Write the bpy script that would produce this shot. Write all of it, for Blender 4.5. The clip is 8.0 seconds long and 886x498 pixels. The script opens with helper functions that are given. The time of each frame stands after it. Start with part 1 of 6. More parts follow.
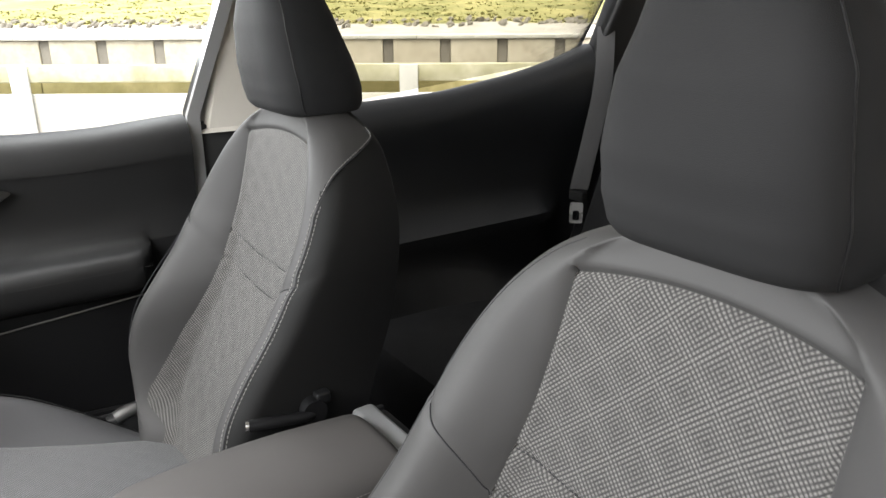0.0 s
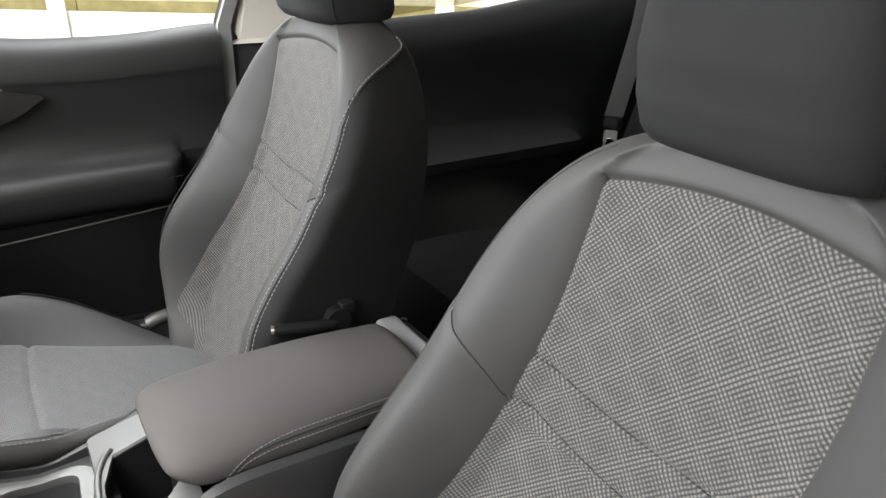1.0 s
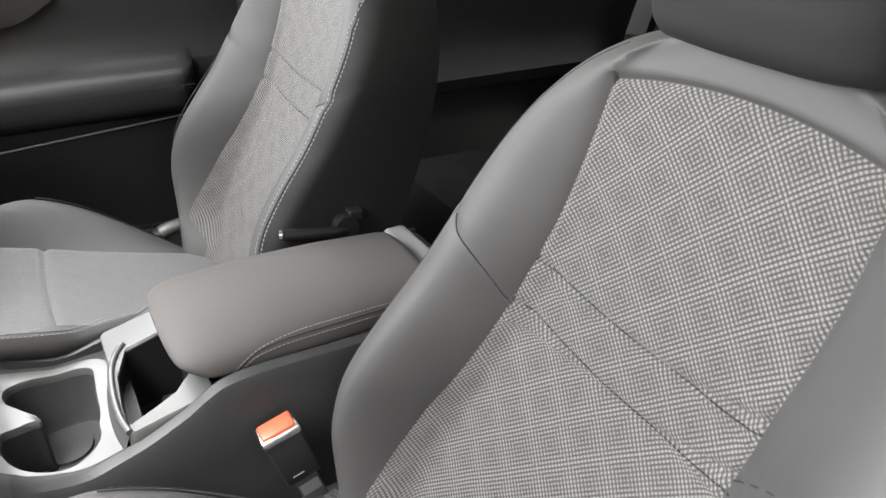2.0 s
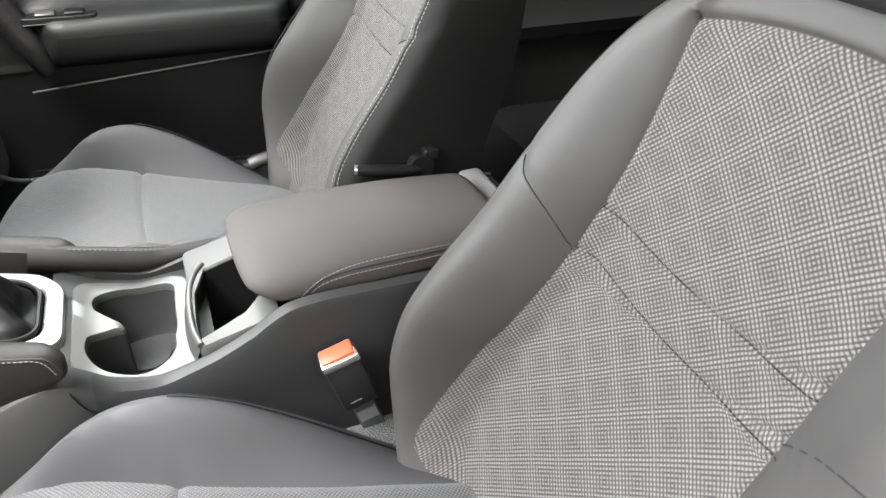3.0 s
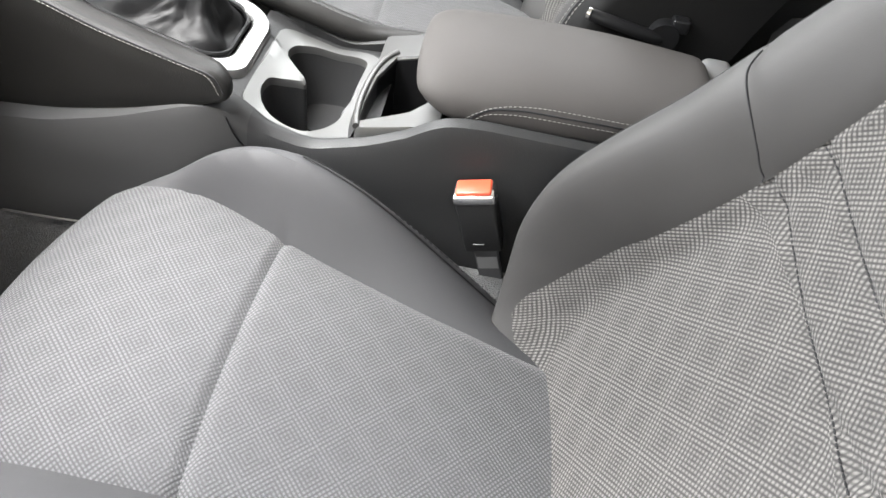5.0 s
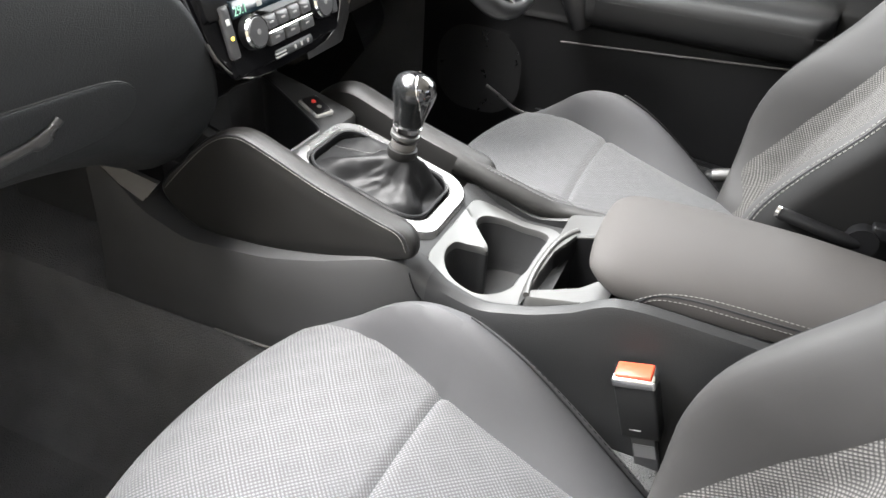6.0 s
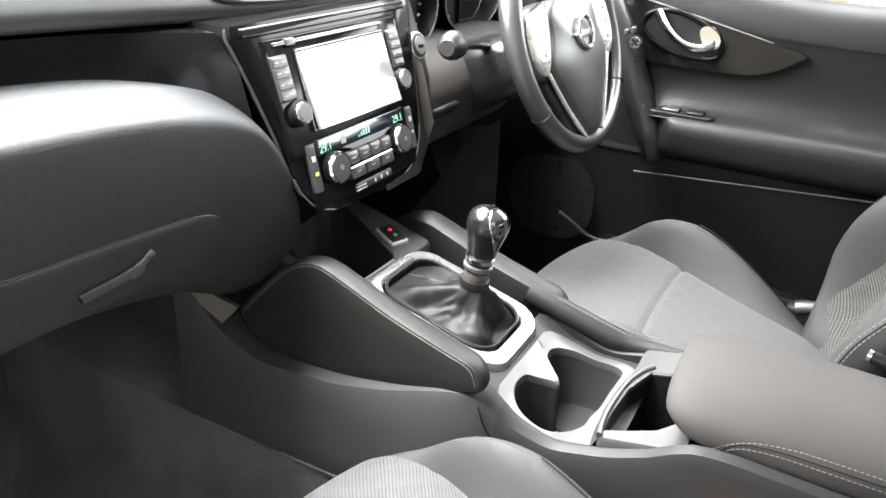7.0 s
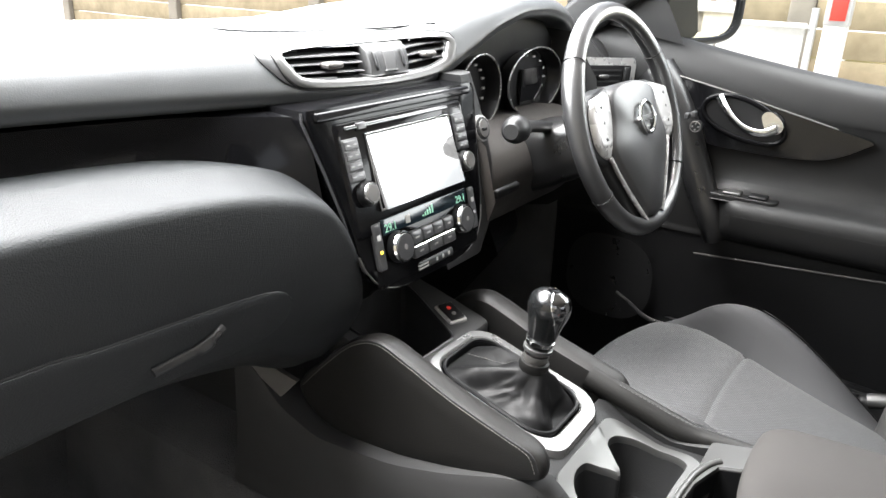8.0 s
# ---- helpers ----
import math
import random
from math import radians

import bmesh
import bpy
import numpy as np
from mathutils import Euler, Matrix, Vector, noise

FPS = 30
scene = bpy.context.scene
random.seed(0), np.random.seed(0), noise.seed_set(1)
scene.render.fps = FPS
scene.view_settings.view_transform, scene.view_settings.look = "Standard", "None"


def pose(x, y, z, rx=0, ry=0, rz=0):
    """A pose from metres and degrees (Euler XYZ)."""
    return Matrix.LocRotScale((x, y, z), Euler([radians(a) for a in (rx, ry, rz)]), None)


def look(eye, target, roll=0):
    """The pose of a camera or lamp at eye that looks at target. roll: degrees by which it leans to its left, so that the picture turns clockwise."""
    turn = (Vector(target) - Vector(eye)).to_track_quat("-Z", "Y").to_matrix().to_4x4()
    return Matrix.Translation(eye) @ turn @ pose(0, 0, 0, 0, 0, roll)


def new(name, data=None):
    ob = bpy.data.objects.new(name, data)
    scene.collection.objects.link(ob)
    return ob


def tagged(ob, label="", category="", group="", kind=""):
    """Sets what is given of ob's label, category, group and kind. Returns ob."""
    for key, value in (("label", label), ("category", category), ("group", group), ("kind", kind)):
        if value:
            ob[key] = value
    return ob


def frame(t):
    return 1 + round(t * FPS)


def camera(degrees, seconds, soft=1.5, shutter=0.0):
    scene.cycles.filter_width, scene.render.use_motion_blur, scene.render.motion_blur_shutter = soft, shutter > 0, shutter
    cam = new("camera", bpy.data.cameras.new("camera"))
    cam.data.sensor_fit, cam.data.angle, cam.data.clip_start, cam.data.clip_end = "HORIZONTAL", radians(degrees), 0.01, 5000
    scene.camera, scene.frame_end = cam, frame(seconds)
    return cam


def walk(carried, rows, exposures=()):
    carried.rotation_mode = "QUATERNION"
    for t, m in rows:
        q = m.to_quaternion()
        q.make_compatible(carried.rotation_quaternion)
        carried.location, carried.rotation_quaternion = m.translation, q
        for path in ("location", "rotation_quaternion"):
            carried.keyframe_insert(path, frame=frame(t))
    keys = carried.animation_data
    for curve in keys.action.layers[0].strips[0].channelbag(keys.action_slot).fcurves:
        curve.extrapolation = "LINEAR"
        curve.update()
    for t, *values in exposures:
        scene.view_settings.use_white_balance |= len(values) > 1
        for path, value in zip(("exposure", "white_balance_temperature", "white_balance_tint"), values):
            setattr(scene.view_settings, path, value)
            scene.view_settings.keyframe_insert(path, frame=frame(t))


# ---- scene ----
cam = camera(63.0, 8.0)
PATH = [
    (0, (-0.668, 0.121, 1.394), (0.888, -0.961, 0.756), -0.3),
    (0.5, (-0.671, 0.119, 1.382), (0.883, -0.87, 0.602), 0.2),
    (1, (-0.673, 0.12, 1.368), (0.872, -0.859, 0.56), 0.9),
    (1.5, (-0.677, 0.121, 1.362), (0.829, -0.832, 0.455), 1.0),
    (1.7, (-0.682, 0.12, 1.354), (0.807, -0.818, 0.402), 1.5),
    (2.8, (-0.699, 0.1, 1.336), (0.822, -0.639, 0.268), 2.1),
    (3, (-0.704, 0.095, 1.334), (0.836, -0.552, 0.234), 1.3),
    (3.5, (-0.712, 0.078, 1.321), (0.812, -0.36, 0.101), 0.2),
    (4, (-0.686, 0.088, 1.282), (0.711, -0.286, -0.099), 5.2),
    (4.2, (-0.684, 0.09, 1.277), (0.702, -0.289, -0.114), 8.4),
    (5.3, (-0.678, -0.029, 1.298), (0.73, 0.171, -0.108), 9.2),
    (5.5, (-0.685, -0.03, 1.301), (0.755, 0.304, -0.046), 7.7),
    (6, (-0.688, -0.034, 1.312), (0.837, 0.571, 0.169), 4.4),
    (6.5, (-0.683, -0.034, 1.321), (0.871, 0.714, 0.306), 3.2),
    (7, (-0.681, -0.028, 1.33), (0.893, 0.833, 0.445), 2.4),
    (7.5, (-0.683, -0.022, 1.337), (0.894, 0.924, 0.55), 2.3),
    (8, (-0.688, -0.014, 1.341), (0.878, 1.006, 0.63), 2.3),
]
walk(cam, [(t, look(eye, target, roll)) for t, eye, target, roll in PATH], [(0.0, 2.25), (1.0, 2.35), (1.5, 2.62), (3.0, 2.98), (3.5, 3.05), (4.2, 2.93), (5.5, 3.0), (6.5, 3.4), (7.0, 3.3), (7.5, 3.0), (8.0, 2.65)])

# ---- light ----
world = bpy.data.worlds.new("sky")
world.use_nodes = True
scene.world = world
wn = world.node_tree
sky = wn.nodes.new("ShaderNodeTexSky")
sky.sky_type, sky.sun_disc = "NISHITA", False
sky.sun_elevation, sky.sun_rotation = radians(70), radians(-28)
sky.air_density, sky.dust_density = 1.0, 4.0
soft_sky = wn.nodes.new("ShaderNodeHueSaturation")
soft_sky.inputs["Saturation"].default_value = 0.25
wn.links.new(sky.outputs["Color"], soft_sky.inputs["Color"])
wn.links.new(soft_sky.outputs["Color"], wn.nodes["Background"].inputs["Color"])
wn.nodes["Background"].inputs["Strength"].default_value = 0.105
sun_lamp = new("sun", bpy.data.lights.new("sun", "SUN"))
sun_lamp.data.energy, sun_lamp.data.angle, sun_lamp.data.color = 2.5, radians(35), (1.0, 0.985, 0.965)
sun_lamp.matrix_world = look((-1.0, 1.9, 6.5), (0, 0, 0))


def opening_light(name, eye, target, wide, high, watts):
    """The sky's light in an opening of the car."""
    lamp = new(name, bpy.data.lights.new(name, "AREA"))
    lamp.data.shape, lamp.data.size, lamp.data.size_y, lamp.data.energy, lamp.data.color = "RECTANGLE", wide, high, watts, (0.985, 1.0, 1.0)
    lamp.matrix_world = look(eye, target)
    return lamp


opening_light("windscreen_daylight", (0.0, 0.82, 1.46), (0.0, 0.50, 0.70), 1.25, 0.75, 12.5)
opening_light("driver_window_daylight", (0.74, 0.02, 1.42), (0.30, -0.10, 1.12), 0.70, 0.28, 1.4)


# ---- materials ----
class Nodes:
    """A small wrapper for building a node material."""

    def __init__(self, name, rough=0.6, metal=0.0, spec=0.5):
        self.m = bpy.data.materials.new(name)
        self.m.use_nodes = True
        self.t = self.m.node_tree
        self.b = self.t.nodes["Principled BSDF"]
        self.b.inputs["Roughness"].default_value = rough
        self.b.inputs["Metallic"].default_value = metal
        self.b.inputs["Specular IOR Level"].default_value = spec
        self.xyz = self.t.nodes.new("ShaderNodeTexCoord").outputs["Object"]

    def set_in(self, sock, v):
        if isinstance(v, bpy.types.NodeSocket):
            self.t.links.new(v, sock)
        else:
            sock.default_value = v

    def noise(self, scale, detail=3.0, rough=0.55, vec=None):
        n = self.t.nodes.new("ShaderNodeTexNoise")
        n.inputs["Scale"].default_value, n.inputs["Detail"].default_value, n.inputs["Roughness"].default_value = scale, detail, rough
        self.set_in(n.inputs["Vector"], vec or self.xyz)
        return n.outputs["Fac"]

    def voronoi(self, scale, vec=None):
        n = self.t.nodes.new("ShaderNodeTexVoronoi")
        n.inputs["Scale"].default_value = scale
        self.set_in(n.inputs["Vector"], vec or self.xyz)
        return n.outputs["Distance"]

    def math(self, op, a, b=0.0):
        n = self.t.nodes.new("ShaderNodeMath")
        n.operation = op
        self.set_in(n.inputs[0], a)
        self.set_in(n.inputs[1], b)
        return n.outputs[0]

    def ramp(self, fac, c0, c1, a=0.3, b=0.7):
        n = self.t.nodes.new("ShaderNodeValToRGB")
        self.set_in(n.inputs["Fac"], fac)
        for e, p, c in zip(n.color_ramp.elements, (a, b), (c0, c1)):
            e.position, e.color = p, (*c, 1) if len(c) == 3 else c
        return n.outputs["Color"]

    def mix(self, fac, a, b, mode="MIX"):
        n = self.t.nodes.new("ShaderNodeMix")
        n.data_type, n.blend_type = "RGBA", mode
        self.set_in(n.inputs[0], fac)
        self.set_in(n.inputs[6], (*a, 1) if isinstance(a, tuple) else a)
        self.set_in(n.inputs[7], (*b, 1) if isinstance(b, tuple) else b)
        return n.outputs[2]

    def bump(self, height, strength=0.3, dist=0.001, normal=None):
        n = self.t.nodes.new("ShaderNodeBump")
        n.inputs["Strength"].default_value, n.inputs["Distance"].default_value = strength, dist
        self.set_in(n.inputs["Height"], height)
        if normal:
            self.set_in(n.inputs["Normal"], normal)
        self.set_in(self.b.inputs["Normal"], n.outputs[0])
        return n.outputs[0]

    def colour(self, c):
        self.set_in(self.b.inputs["Base Color"], (*c, 1) if isinstance(c, tuple) else c)


def grained(name, c, rough=0.55, spread=0.25, grain=900.0, depth=0.0003, strength=0.35, metal=0.0, spec=0.4, wear=7.0):
    """Moulded plastic or coated cloth: fine grain in the relief, slow change in the tone and the gloss."""
    n = Nodes(name, rough, metal, spec)
    slow = n.noise(wear, 4.0)
    lo, hi = tuple(v * (1 - spread) for v in c), tuple(min(1, v * (1 + spread)) for v in c)
    n.colour(n.ramp(slow, lo, hi))
    r = n.math("MULTIPLY_ADD", n.noise(wear * 4, 3.0), 0.16)
    r.node.inputs[2].default_value = rough - 0.08
    n.set_in(n.b.inputs["Roughness"], r)
    n.bump(n.math("ADD", n.voronoi(grain), n.noise(grain * 0.4)), strength, depth)
    return n.m


def woven(name, c0, c1, cell=0.0036, motif=0.036, contrast=0.35):
    """Seat cloth: threads in concentric lozenges, each thread broken into short raised cells."""
    n = Nodes(name, 0.88, 0.0, 0.2)
    lay = n.t.nodes.new("ShaderNodeAttribute")
    lay.attribute_name = "cloth_lay"
    sep = n.t.nodes.new("ShaderNodeSeparateXYZ")
    n.set_in(sep.inputs[0], lay.outputs["Vector"])
    u, v = sep.outputs["X"], sep.outputs["Y"]
    wob = n.math("MULTIPLY", n.math("SUBTRACT", n.noise(9.0, 2.0), 0.5), 0.003)
    wob2 = n.math("MULTIPLY", n.math("SUBTRACT", n.noise(11.0, 2.0), 0.5), 0.003)
    p = n.math("ADD", n.math("MULTIPLY", n.math("ADD", u, v), 0.7071), wob)
    q = n.math("ADD", n.math("MULTIPLY", n.math("SUBTRACT", u, v), 0.7071), wob2)

    def fold(x):
        f = n.math("FRACT", n.math("MULTIPLY", x, 1 / motif))
        return n.math("MULTIPLY", n.math("ABSOLUTE", n.math("SUBTRACT", f, 0.5)), motif)

    def wave(x, k):
        w = n.math("MULTIPLY_ADD", n.math("COSINE", n.math("MULTIPLY", x, 2 * math.pi / k)), 0.5)
        w.node.inputs[2].default_value = 0.5
        return w

    fp, fq = fold(p), fold(q)
    ring, along = n.math("MAXIMUM", fp, fq), n.math("MINIMUM", fp, fq)
    dash = n.math("MULTIPLY_ADD", wave(along, cell), 0.78)
    dash.node.inputs[2].default_value = 0.22
    dots = n.math("POWER", n.math("MULTIPLY", wave(ring, cell), dash), 0.85)
    tone = n.math("MULTIPLY_ADD", n.math("POWER", n.math("MULTIPLY", ring, 2 / motif), 1.6), contrast)
    tone.node.inputs[2].default_value = 1 - contrast
    fibre = n.math("MULTIPLY_ADD", n.noise(1400.0, 2.0), 0.7)
    fibre.node.inputs[2].default_value = 0.62
    yarn = n.math("MULTIPLY_ADD", n.noise(260.0, 2.0), 0.6)
    yarn.node.inputs[2].default_value = 0.7
    lit_part = n.math("MULTIPLY", n.math("MULTIPLY", dots, tone), n.math("MULTIPLY", fibre, yarn))
    wear = n.math("MULTIPLY_ADD", n.noise(5.0, 5.0), 0.5)
    wear.node.inputs[2].default_value = 0.75
    n.colour(n.ramp(n.math("MULTIPLY", lit_part, wear), c0, c1, 0.0, 0.80))
    n.bump(n.math("ADD", dots, n.math("MULTIPLY", fibre, 0.3)), 0.6, 0.0009)
    n.b.inputs["Sheen Weight"].default_value = 0.12
    return n.m


M = {}
M["vinyl"] = grained("seat_leatherette", (0.039, 0.0378, 0.0374), 0.6, 0.12, 1400, 0.00012, 0.3, 0.0, 0.32)
M["cloth_back"] = woven("backrest_cloth", (0.033, 0.032, 0.0312), (0.152, 0.146, 0.140), 0.0037, 0.037, 0.26)
M["cloth_seat"] = woven("cushion_cloth", (0.043, 0.0434, 0.0450), (0.101, 0.101, 0.1045), 0.0034, 0.034, 0.24)
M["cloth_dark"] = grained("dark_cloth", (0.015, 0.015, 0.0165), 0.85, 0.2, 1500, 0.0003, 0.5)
M["plastic"] = grained("black_moulded_plastic", (0.018, 0.0182, 0.0187), 0.5, 0.15, 650, 0.0003, 0.5, 0.0, 0.28)
M["plastic_fine"] = grained("fine_black_plastic", (0.007, 0.007, 0.0075), 0.42, 0.12, 2200, 0.0001, 0.2, 0.0, 0.28)
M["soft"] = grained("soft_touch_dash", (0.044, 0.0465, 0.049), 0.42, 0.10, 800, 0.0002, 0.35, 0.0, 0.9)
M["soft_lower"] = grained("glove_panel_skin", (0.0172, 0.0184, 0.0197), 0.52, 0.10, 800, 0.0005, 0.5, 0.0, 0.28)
M["silver"] = grained("satin_silver_trim", (0.095, 0.0945, 0.093), 0.34, 0.05, 3000, 0.00003, 0.1, 0.55)
M["silver_mid"] = grained("polished_trim", (0.22, 0.219, 0.217), 0.26, 0.03, 3000, 0.00001, 0.05, 0.7)
M["silver_bright"] = grained("bright_satin_trim", (0.50, 0.495, 0.49), 0.27, 0.05, 3000, 0.00003, 0.1, 0.4)
M["chrome"] = grained("chrome", (0.8, 0.8, 0.8), 0.1, 0.03, 2000, 0.00002, 0.05, 1.0)
M["gloss"] = grained("piano_black", (0.0035, 0.0035, 0.004), 0.10, 0.1, 2000, 0.00001, 0.02, 0.0, 0.12)
M["spear_gloss"] = grained("polished_black_trim", (0.004, 0.004, 0.0045), 0.10, 0.1, 2000, 0.00001, 0.01, 0.0, 0.5)
M["carpet"] = grained("floor_carpet", (0.085, 0.085, 0.086), 0.95, 0.3, 500, 0.002, 1.0)
M["beige"] = grained("pale_pillar_cloth", (0.5, 0.47, 0.42), 0.85, 0.06, 1200, 0.0002, 0.3)
M["thread"] = grained("pale_thread", (0.20, 0.195, 0.185), 0.8, 0.1, 2500, 0.0001, 0.2)
M["leather"] = grained("black_leather", (0.0110, 0.0106, 0.0102), 0.46, 0.15, 800, 0.0003, 0.4, 0.0, 0.27)


M["door_soft"] = grained("door_soft_panel", (0.0090, 0.0090, 0.0092), 0.50, 0.12, 900, 0.0003, 0.4, 0.0, 0.28)
M["rear_door"] = grained("rear_door_skin", (0.0090, 0.0096, 0.0108), 0.50, 0.10, 900, 0.0003, 0.4, 0.0, 0.45)
M["gaiter"] = grained("soft_gaiter_leather", (0.0050, 0.0050, 0.0053), 0.52, 0.12, 800, 0.0003, 0.5, 0.0, 0.20)
M["side_plastic"] = grained("coarse_grey_plastic", (0.0245, 0.0245, 0.025), 0.62, 0.12, 1300, 0.00012, 0.35)
M["trim_brown"] = grained("brown_grey_trim", (0.15, 0.145, 0.138), 0.45, 0.06, 2500, 0.00004, 0.1, 0.3)
M["silver_dull"] = grained("dull_silver_edge", (0.30, 0.30, 0.30), 0.4, 0.06, 2500, 0.00004, 0.1, 0.5)
M["silver_dark"] = grained("dark_satin_trim", (0.12, 0.115, 0.11), 0.38, 0.08, 2500, 0.00004, 0.1, 0.4)
M["gloss_grey"] = grained("gloss_dark_grey", (0.045, 0.045, 0.048), 0.14, 0.06, 2500, 0.00002, 0.03, 0.2, 0.6)
M["rim_leather"] = grained("rim_leather", (0.024, 0.024, 0.025), 0.31, 0.10, 1400, 0.00015, 0.3, 0.0, 1.0)
M["hub_skin"] = grained("airbag_skin", (0.030, 0.030, 0.031), 0.42, 0.10, 1500, 0.00015, 0.3, 0.0, 0.6)
M["strap"] = grained("woven_strap", (0.06, 0.06, 0.062), 0.8, 0.15, 900, 0.0004, 0.6)
M["button"] = grained("grey_button", (0.045, 0.045, 0.047), 0.33, 0.08, 2600, 0.00004, 0.1)
M["mark"] = grained("pale_mark", (0.45, 0.45, 0.44), 0.6, 0.05, 2500, 0.00002, 0.1)
M["label"] = grained("grey_label", (0.18, 0.18, 0.18), 0.8, 0.1, 1500, 0.0002, 0.3)
M["thread_dark"] = grained("dark_thread", (0.10, 0.10, 0.098), 0.8, 0.1, 2500, 0.0001, 0.2)
M["column_skin"] = grained("warm_grey_moulding", (0.046, 0.042, 0.039), 0.5, 0.10, 1100, 0.0002, 0.3, 0.0, 0.4)
M["strip_gloss"] = grained("deep_gloss_black", (0.004, 0.004, 0.0045), 0.09, 0.05, 2500, 0.00001, 0.02, 0.0, 0.18)
M["knob_skin"] = grained("satin_knob_skin", (0.009, 0.0094, 0.0098), 0.20, 0.06, 2500, 0.00003, 0.1, 0.0, 0.55)
M["chrome_dark"] = grained("dark_polished_metal", (0.20, 0.20, 0.205), 0.09, 0.05, 2500, 0.00001, 0.03, 1.0)
M["satin_black"] = grained("satin_black_moulding", (0.012, 0.012, 0.0125), 0.30, 0.08, 1500, 0.00006, 0.2, 0.0, 0.6)
M["armrest"] = grained("armrest_leatherette", (0.054, 0.0505, 0.0485), 0.66, 0.08, 1500, 0.00012, 0.3, 0.0, 0.16)
M["screen"] = grained("screen_glass", (0.008, 0.008, 0.009), 0.06, 0.05, 2000, 0.00001, 0.01, 0.0, 0.8)
# the screen's faint emission adds to the window light that it reflects
M["display"] = grained("display_with_reflection_glow", (0.05, 0.05, 0.052), 0.08, 0.05, 2000, 0.00001, 0.01, 0.0, 1.0)
M["display"].node_tree.nodes["Principled BSDF"].inputs["Emission Color"].default_value = (1.0, 0.985, 0.97, 1)
M["display"].node_tree.nodes["Principled BSDF"].inputs["Emission Strength"].default_value = 0.05
M["display"].node_tree.nodes["Principled BSDF"].inputs["IOR"].default_value = 1.9
M["lcd"] = grained("dark_lcd", (0.012, 0.022, 0.030), 0.12, 0.1, 2000, 0.00001, 0.01)
M["red_button"] = grained("orange_red_plastic", (0.56, 0.075, 0.035), 0.35, 0.08, 2000, 0.00003, 0.1)


def lit(name, c, strength):
    n = Nodes(name, 0.4)
    n.colour(c)
    n.b.inputs["Emission Color"].default_value = (*c, 1)
    n.b.inputs["Emission Strength"].default_value = strength
    return n.m


M["glow"] = lit("lit_digits", (0.30, 0.62, 0.45), 0.10)
M["amber"] = lit("lit_amber", (0.9, 0.55, 0.05), 0.4)
M["red_lamp"] = lit("lit_red", (0.55, 0.04, 0.03), 0.05)


# ---- mesh helpers ----
def lerp(table, x):
    """Straight-line table lookup, with rounded corners from a small average."""
    table = sorted(table)
    return float(np.interp(x, [p[0] for p in table], [p[1] for p in table]))


def ease(table, x, w=0.02):
    return sum(lerp(table, x + k * w) for k in (-1, -0.5, 0, 0.5, 1)) / 5


def thing(name, base, label, category, group="", kind=""):
    ob = new(name)
    ob.empty_display_size = 0.05
    ob.location = base
    return tagged(ob, label, category, group, kind)


def part(name, bm, mat, parent=None, label="", flat=False, bevel=0.0):
    """Links a bmesh as one mesh object under a thing or a part."""
    bm.normal_update()
    me = bpy.data.meshes.new(name)
    if bevel:
        edges = [e for e in bm.edges if len(e.link_faces) == 2 and e.calc_face_angle(0) > 0.6]
        bmesh.ops.bevel(bm, geom=edges, offset=bevel, segments=3, profile=0.5, affect="EDGES", clamp_overlap=True)
    bmesh.ops.recalc_face_normals(bm, faces=bm.faces)
    bm.to_mesh(me)
    bm.free()
    if not flat:
        for p in me.polygons:
            p.use_smooth = True
        me.set_sharp_from_angle(angle=radians(38))
    me.materials.append(mat)
    ob = new(name, me)
    if parent:
        ob.parent = parent
        ob.matrix_parent_inverse = Matrix.Translation(parent.location).inverted()
    if label:
        ob["label"] = label
    return ob


def sheet(bm, rows, close_u=False, close_v=False):
    """A grid of faces through rows of points. close_u joins each row's ends."""
    vs = [[bm.verts.new(p) for p in r] for r in rows]
    n, m = len(vs), len(vs[0])
    for i in range(n if close_v else n - 1):
        for j in range(m if close_u else m - 1):
            q = [vs[i][j], vs[i][(j + 1) % m], vs[(i + 1) % n][(j + 1) % m], vs[(i + 1) % n][j]]
            if len({tuple(round(c, 6) for c in v.co) for v in q}) > 2:
                bm.faces.new(q)
    return vs


def loft(rows, cap=True):
    bm = bmesh.new()
    vs = sheet(bm, rows, close_u=True)
    if cap:
        for r in (vs[0], vs[-1]):
            bm.faces.new(r)
    return bm


def box(x0, x1, y0, y1, z0, z1, bm=None):
    bm = bm or bmesh.new()
    m = Matrix.Translation(((x0 + x1) / 2, (y0 + y1) / 2, (z0 + z1) / 2)) @ Matrix.Diagonal((x1 - x0, y1 - y0, z1 - z0, 1))
    bmesh.ops.create_cube(bm, size=1, matrix=m)
    return bm


def tube(pts, r, n=10, closed=False, bm=None, squash=1.0):
    """A round bar through the points; r may be one radius or one for each."""
    bm = bm or bmesh.new()
    pts = [Vector(p) for p in pts]
    rs = r if isinstance(r, (list, tuple)) else [r] * len(pts)
    rows, side = [], None
    for i, p in enumerate(pts):
        a = pts[i - 1] if i or closed else p
        b = pts[(i + 1) % len(pts)] if i + 1 < len(pts) or closed else p
        d = (b - a).normalized()
        if side is None:
            side = d.orthogonal().normalized()
        side = (side - d * side.dot(d)).normalized()
        up = d.cross(side)
        rows.append([p + (side * math.cos(k * 2 * math.pi / n) + up * math.sin(k * 2 * math.pi / n) * squash) * rs[i] for k in range(n)])
    vs = sheet(bm, rows, close_u=True, close_v=closed)
    if not closed:
        bm.faces.new(vs[0])
        bm.faces.new(vs[-1])
    return bm


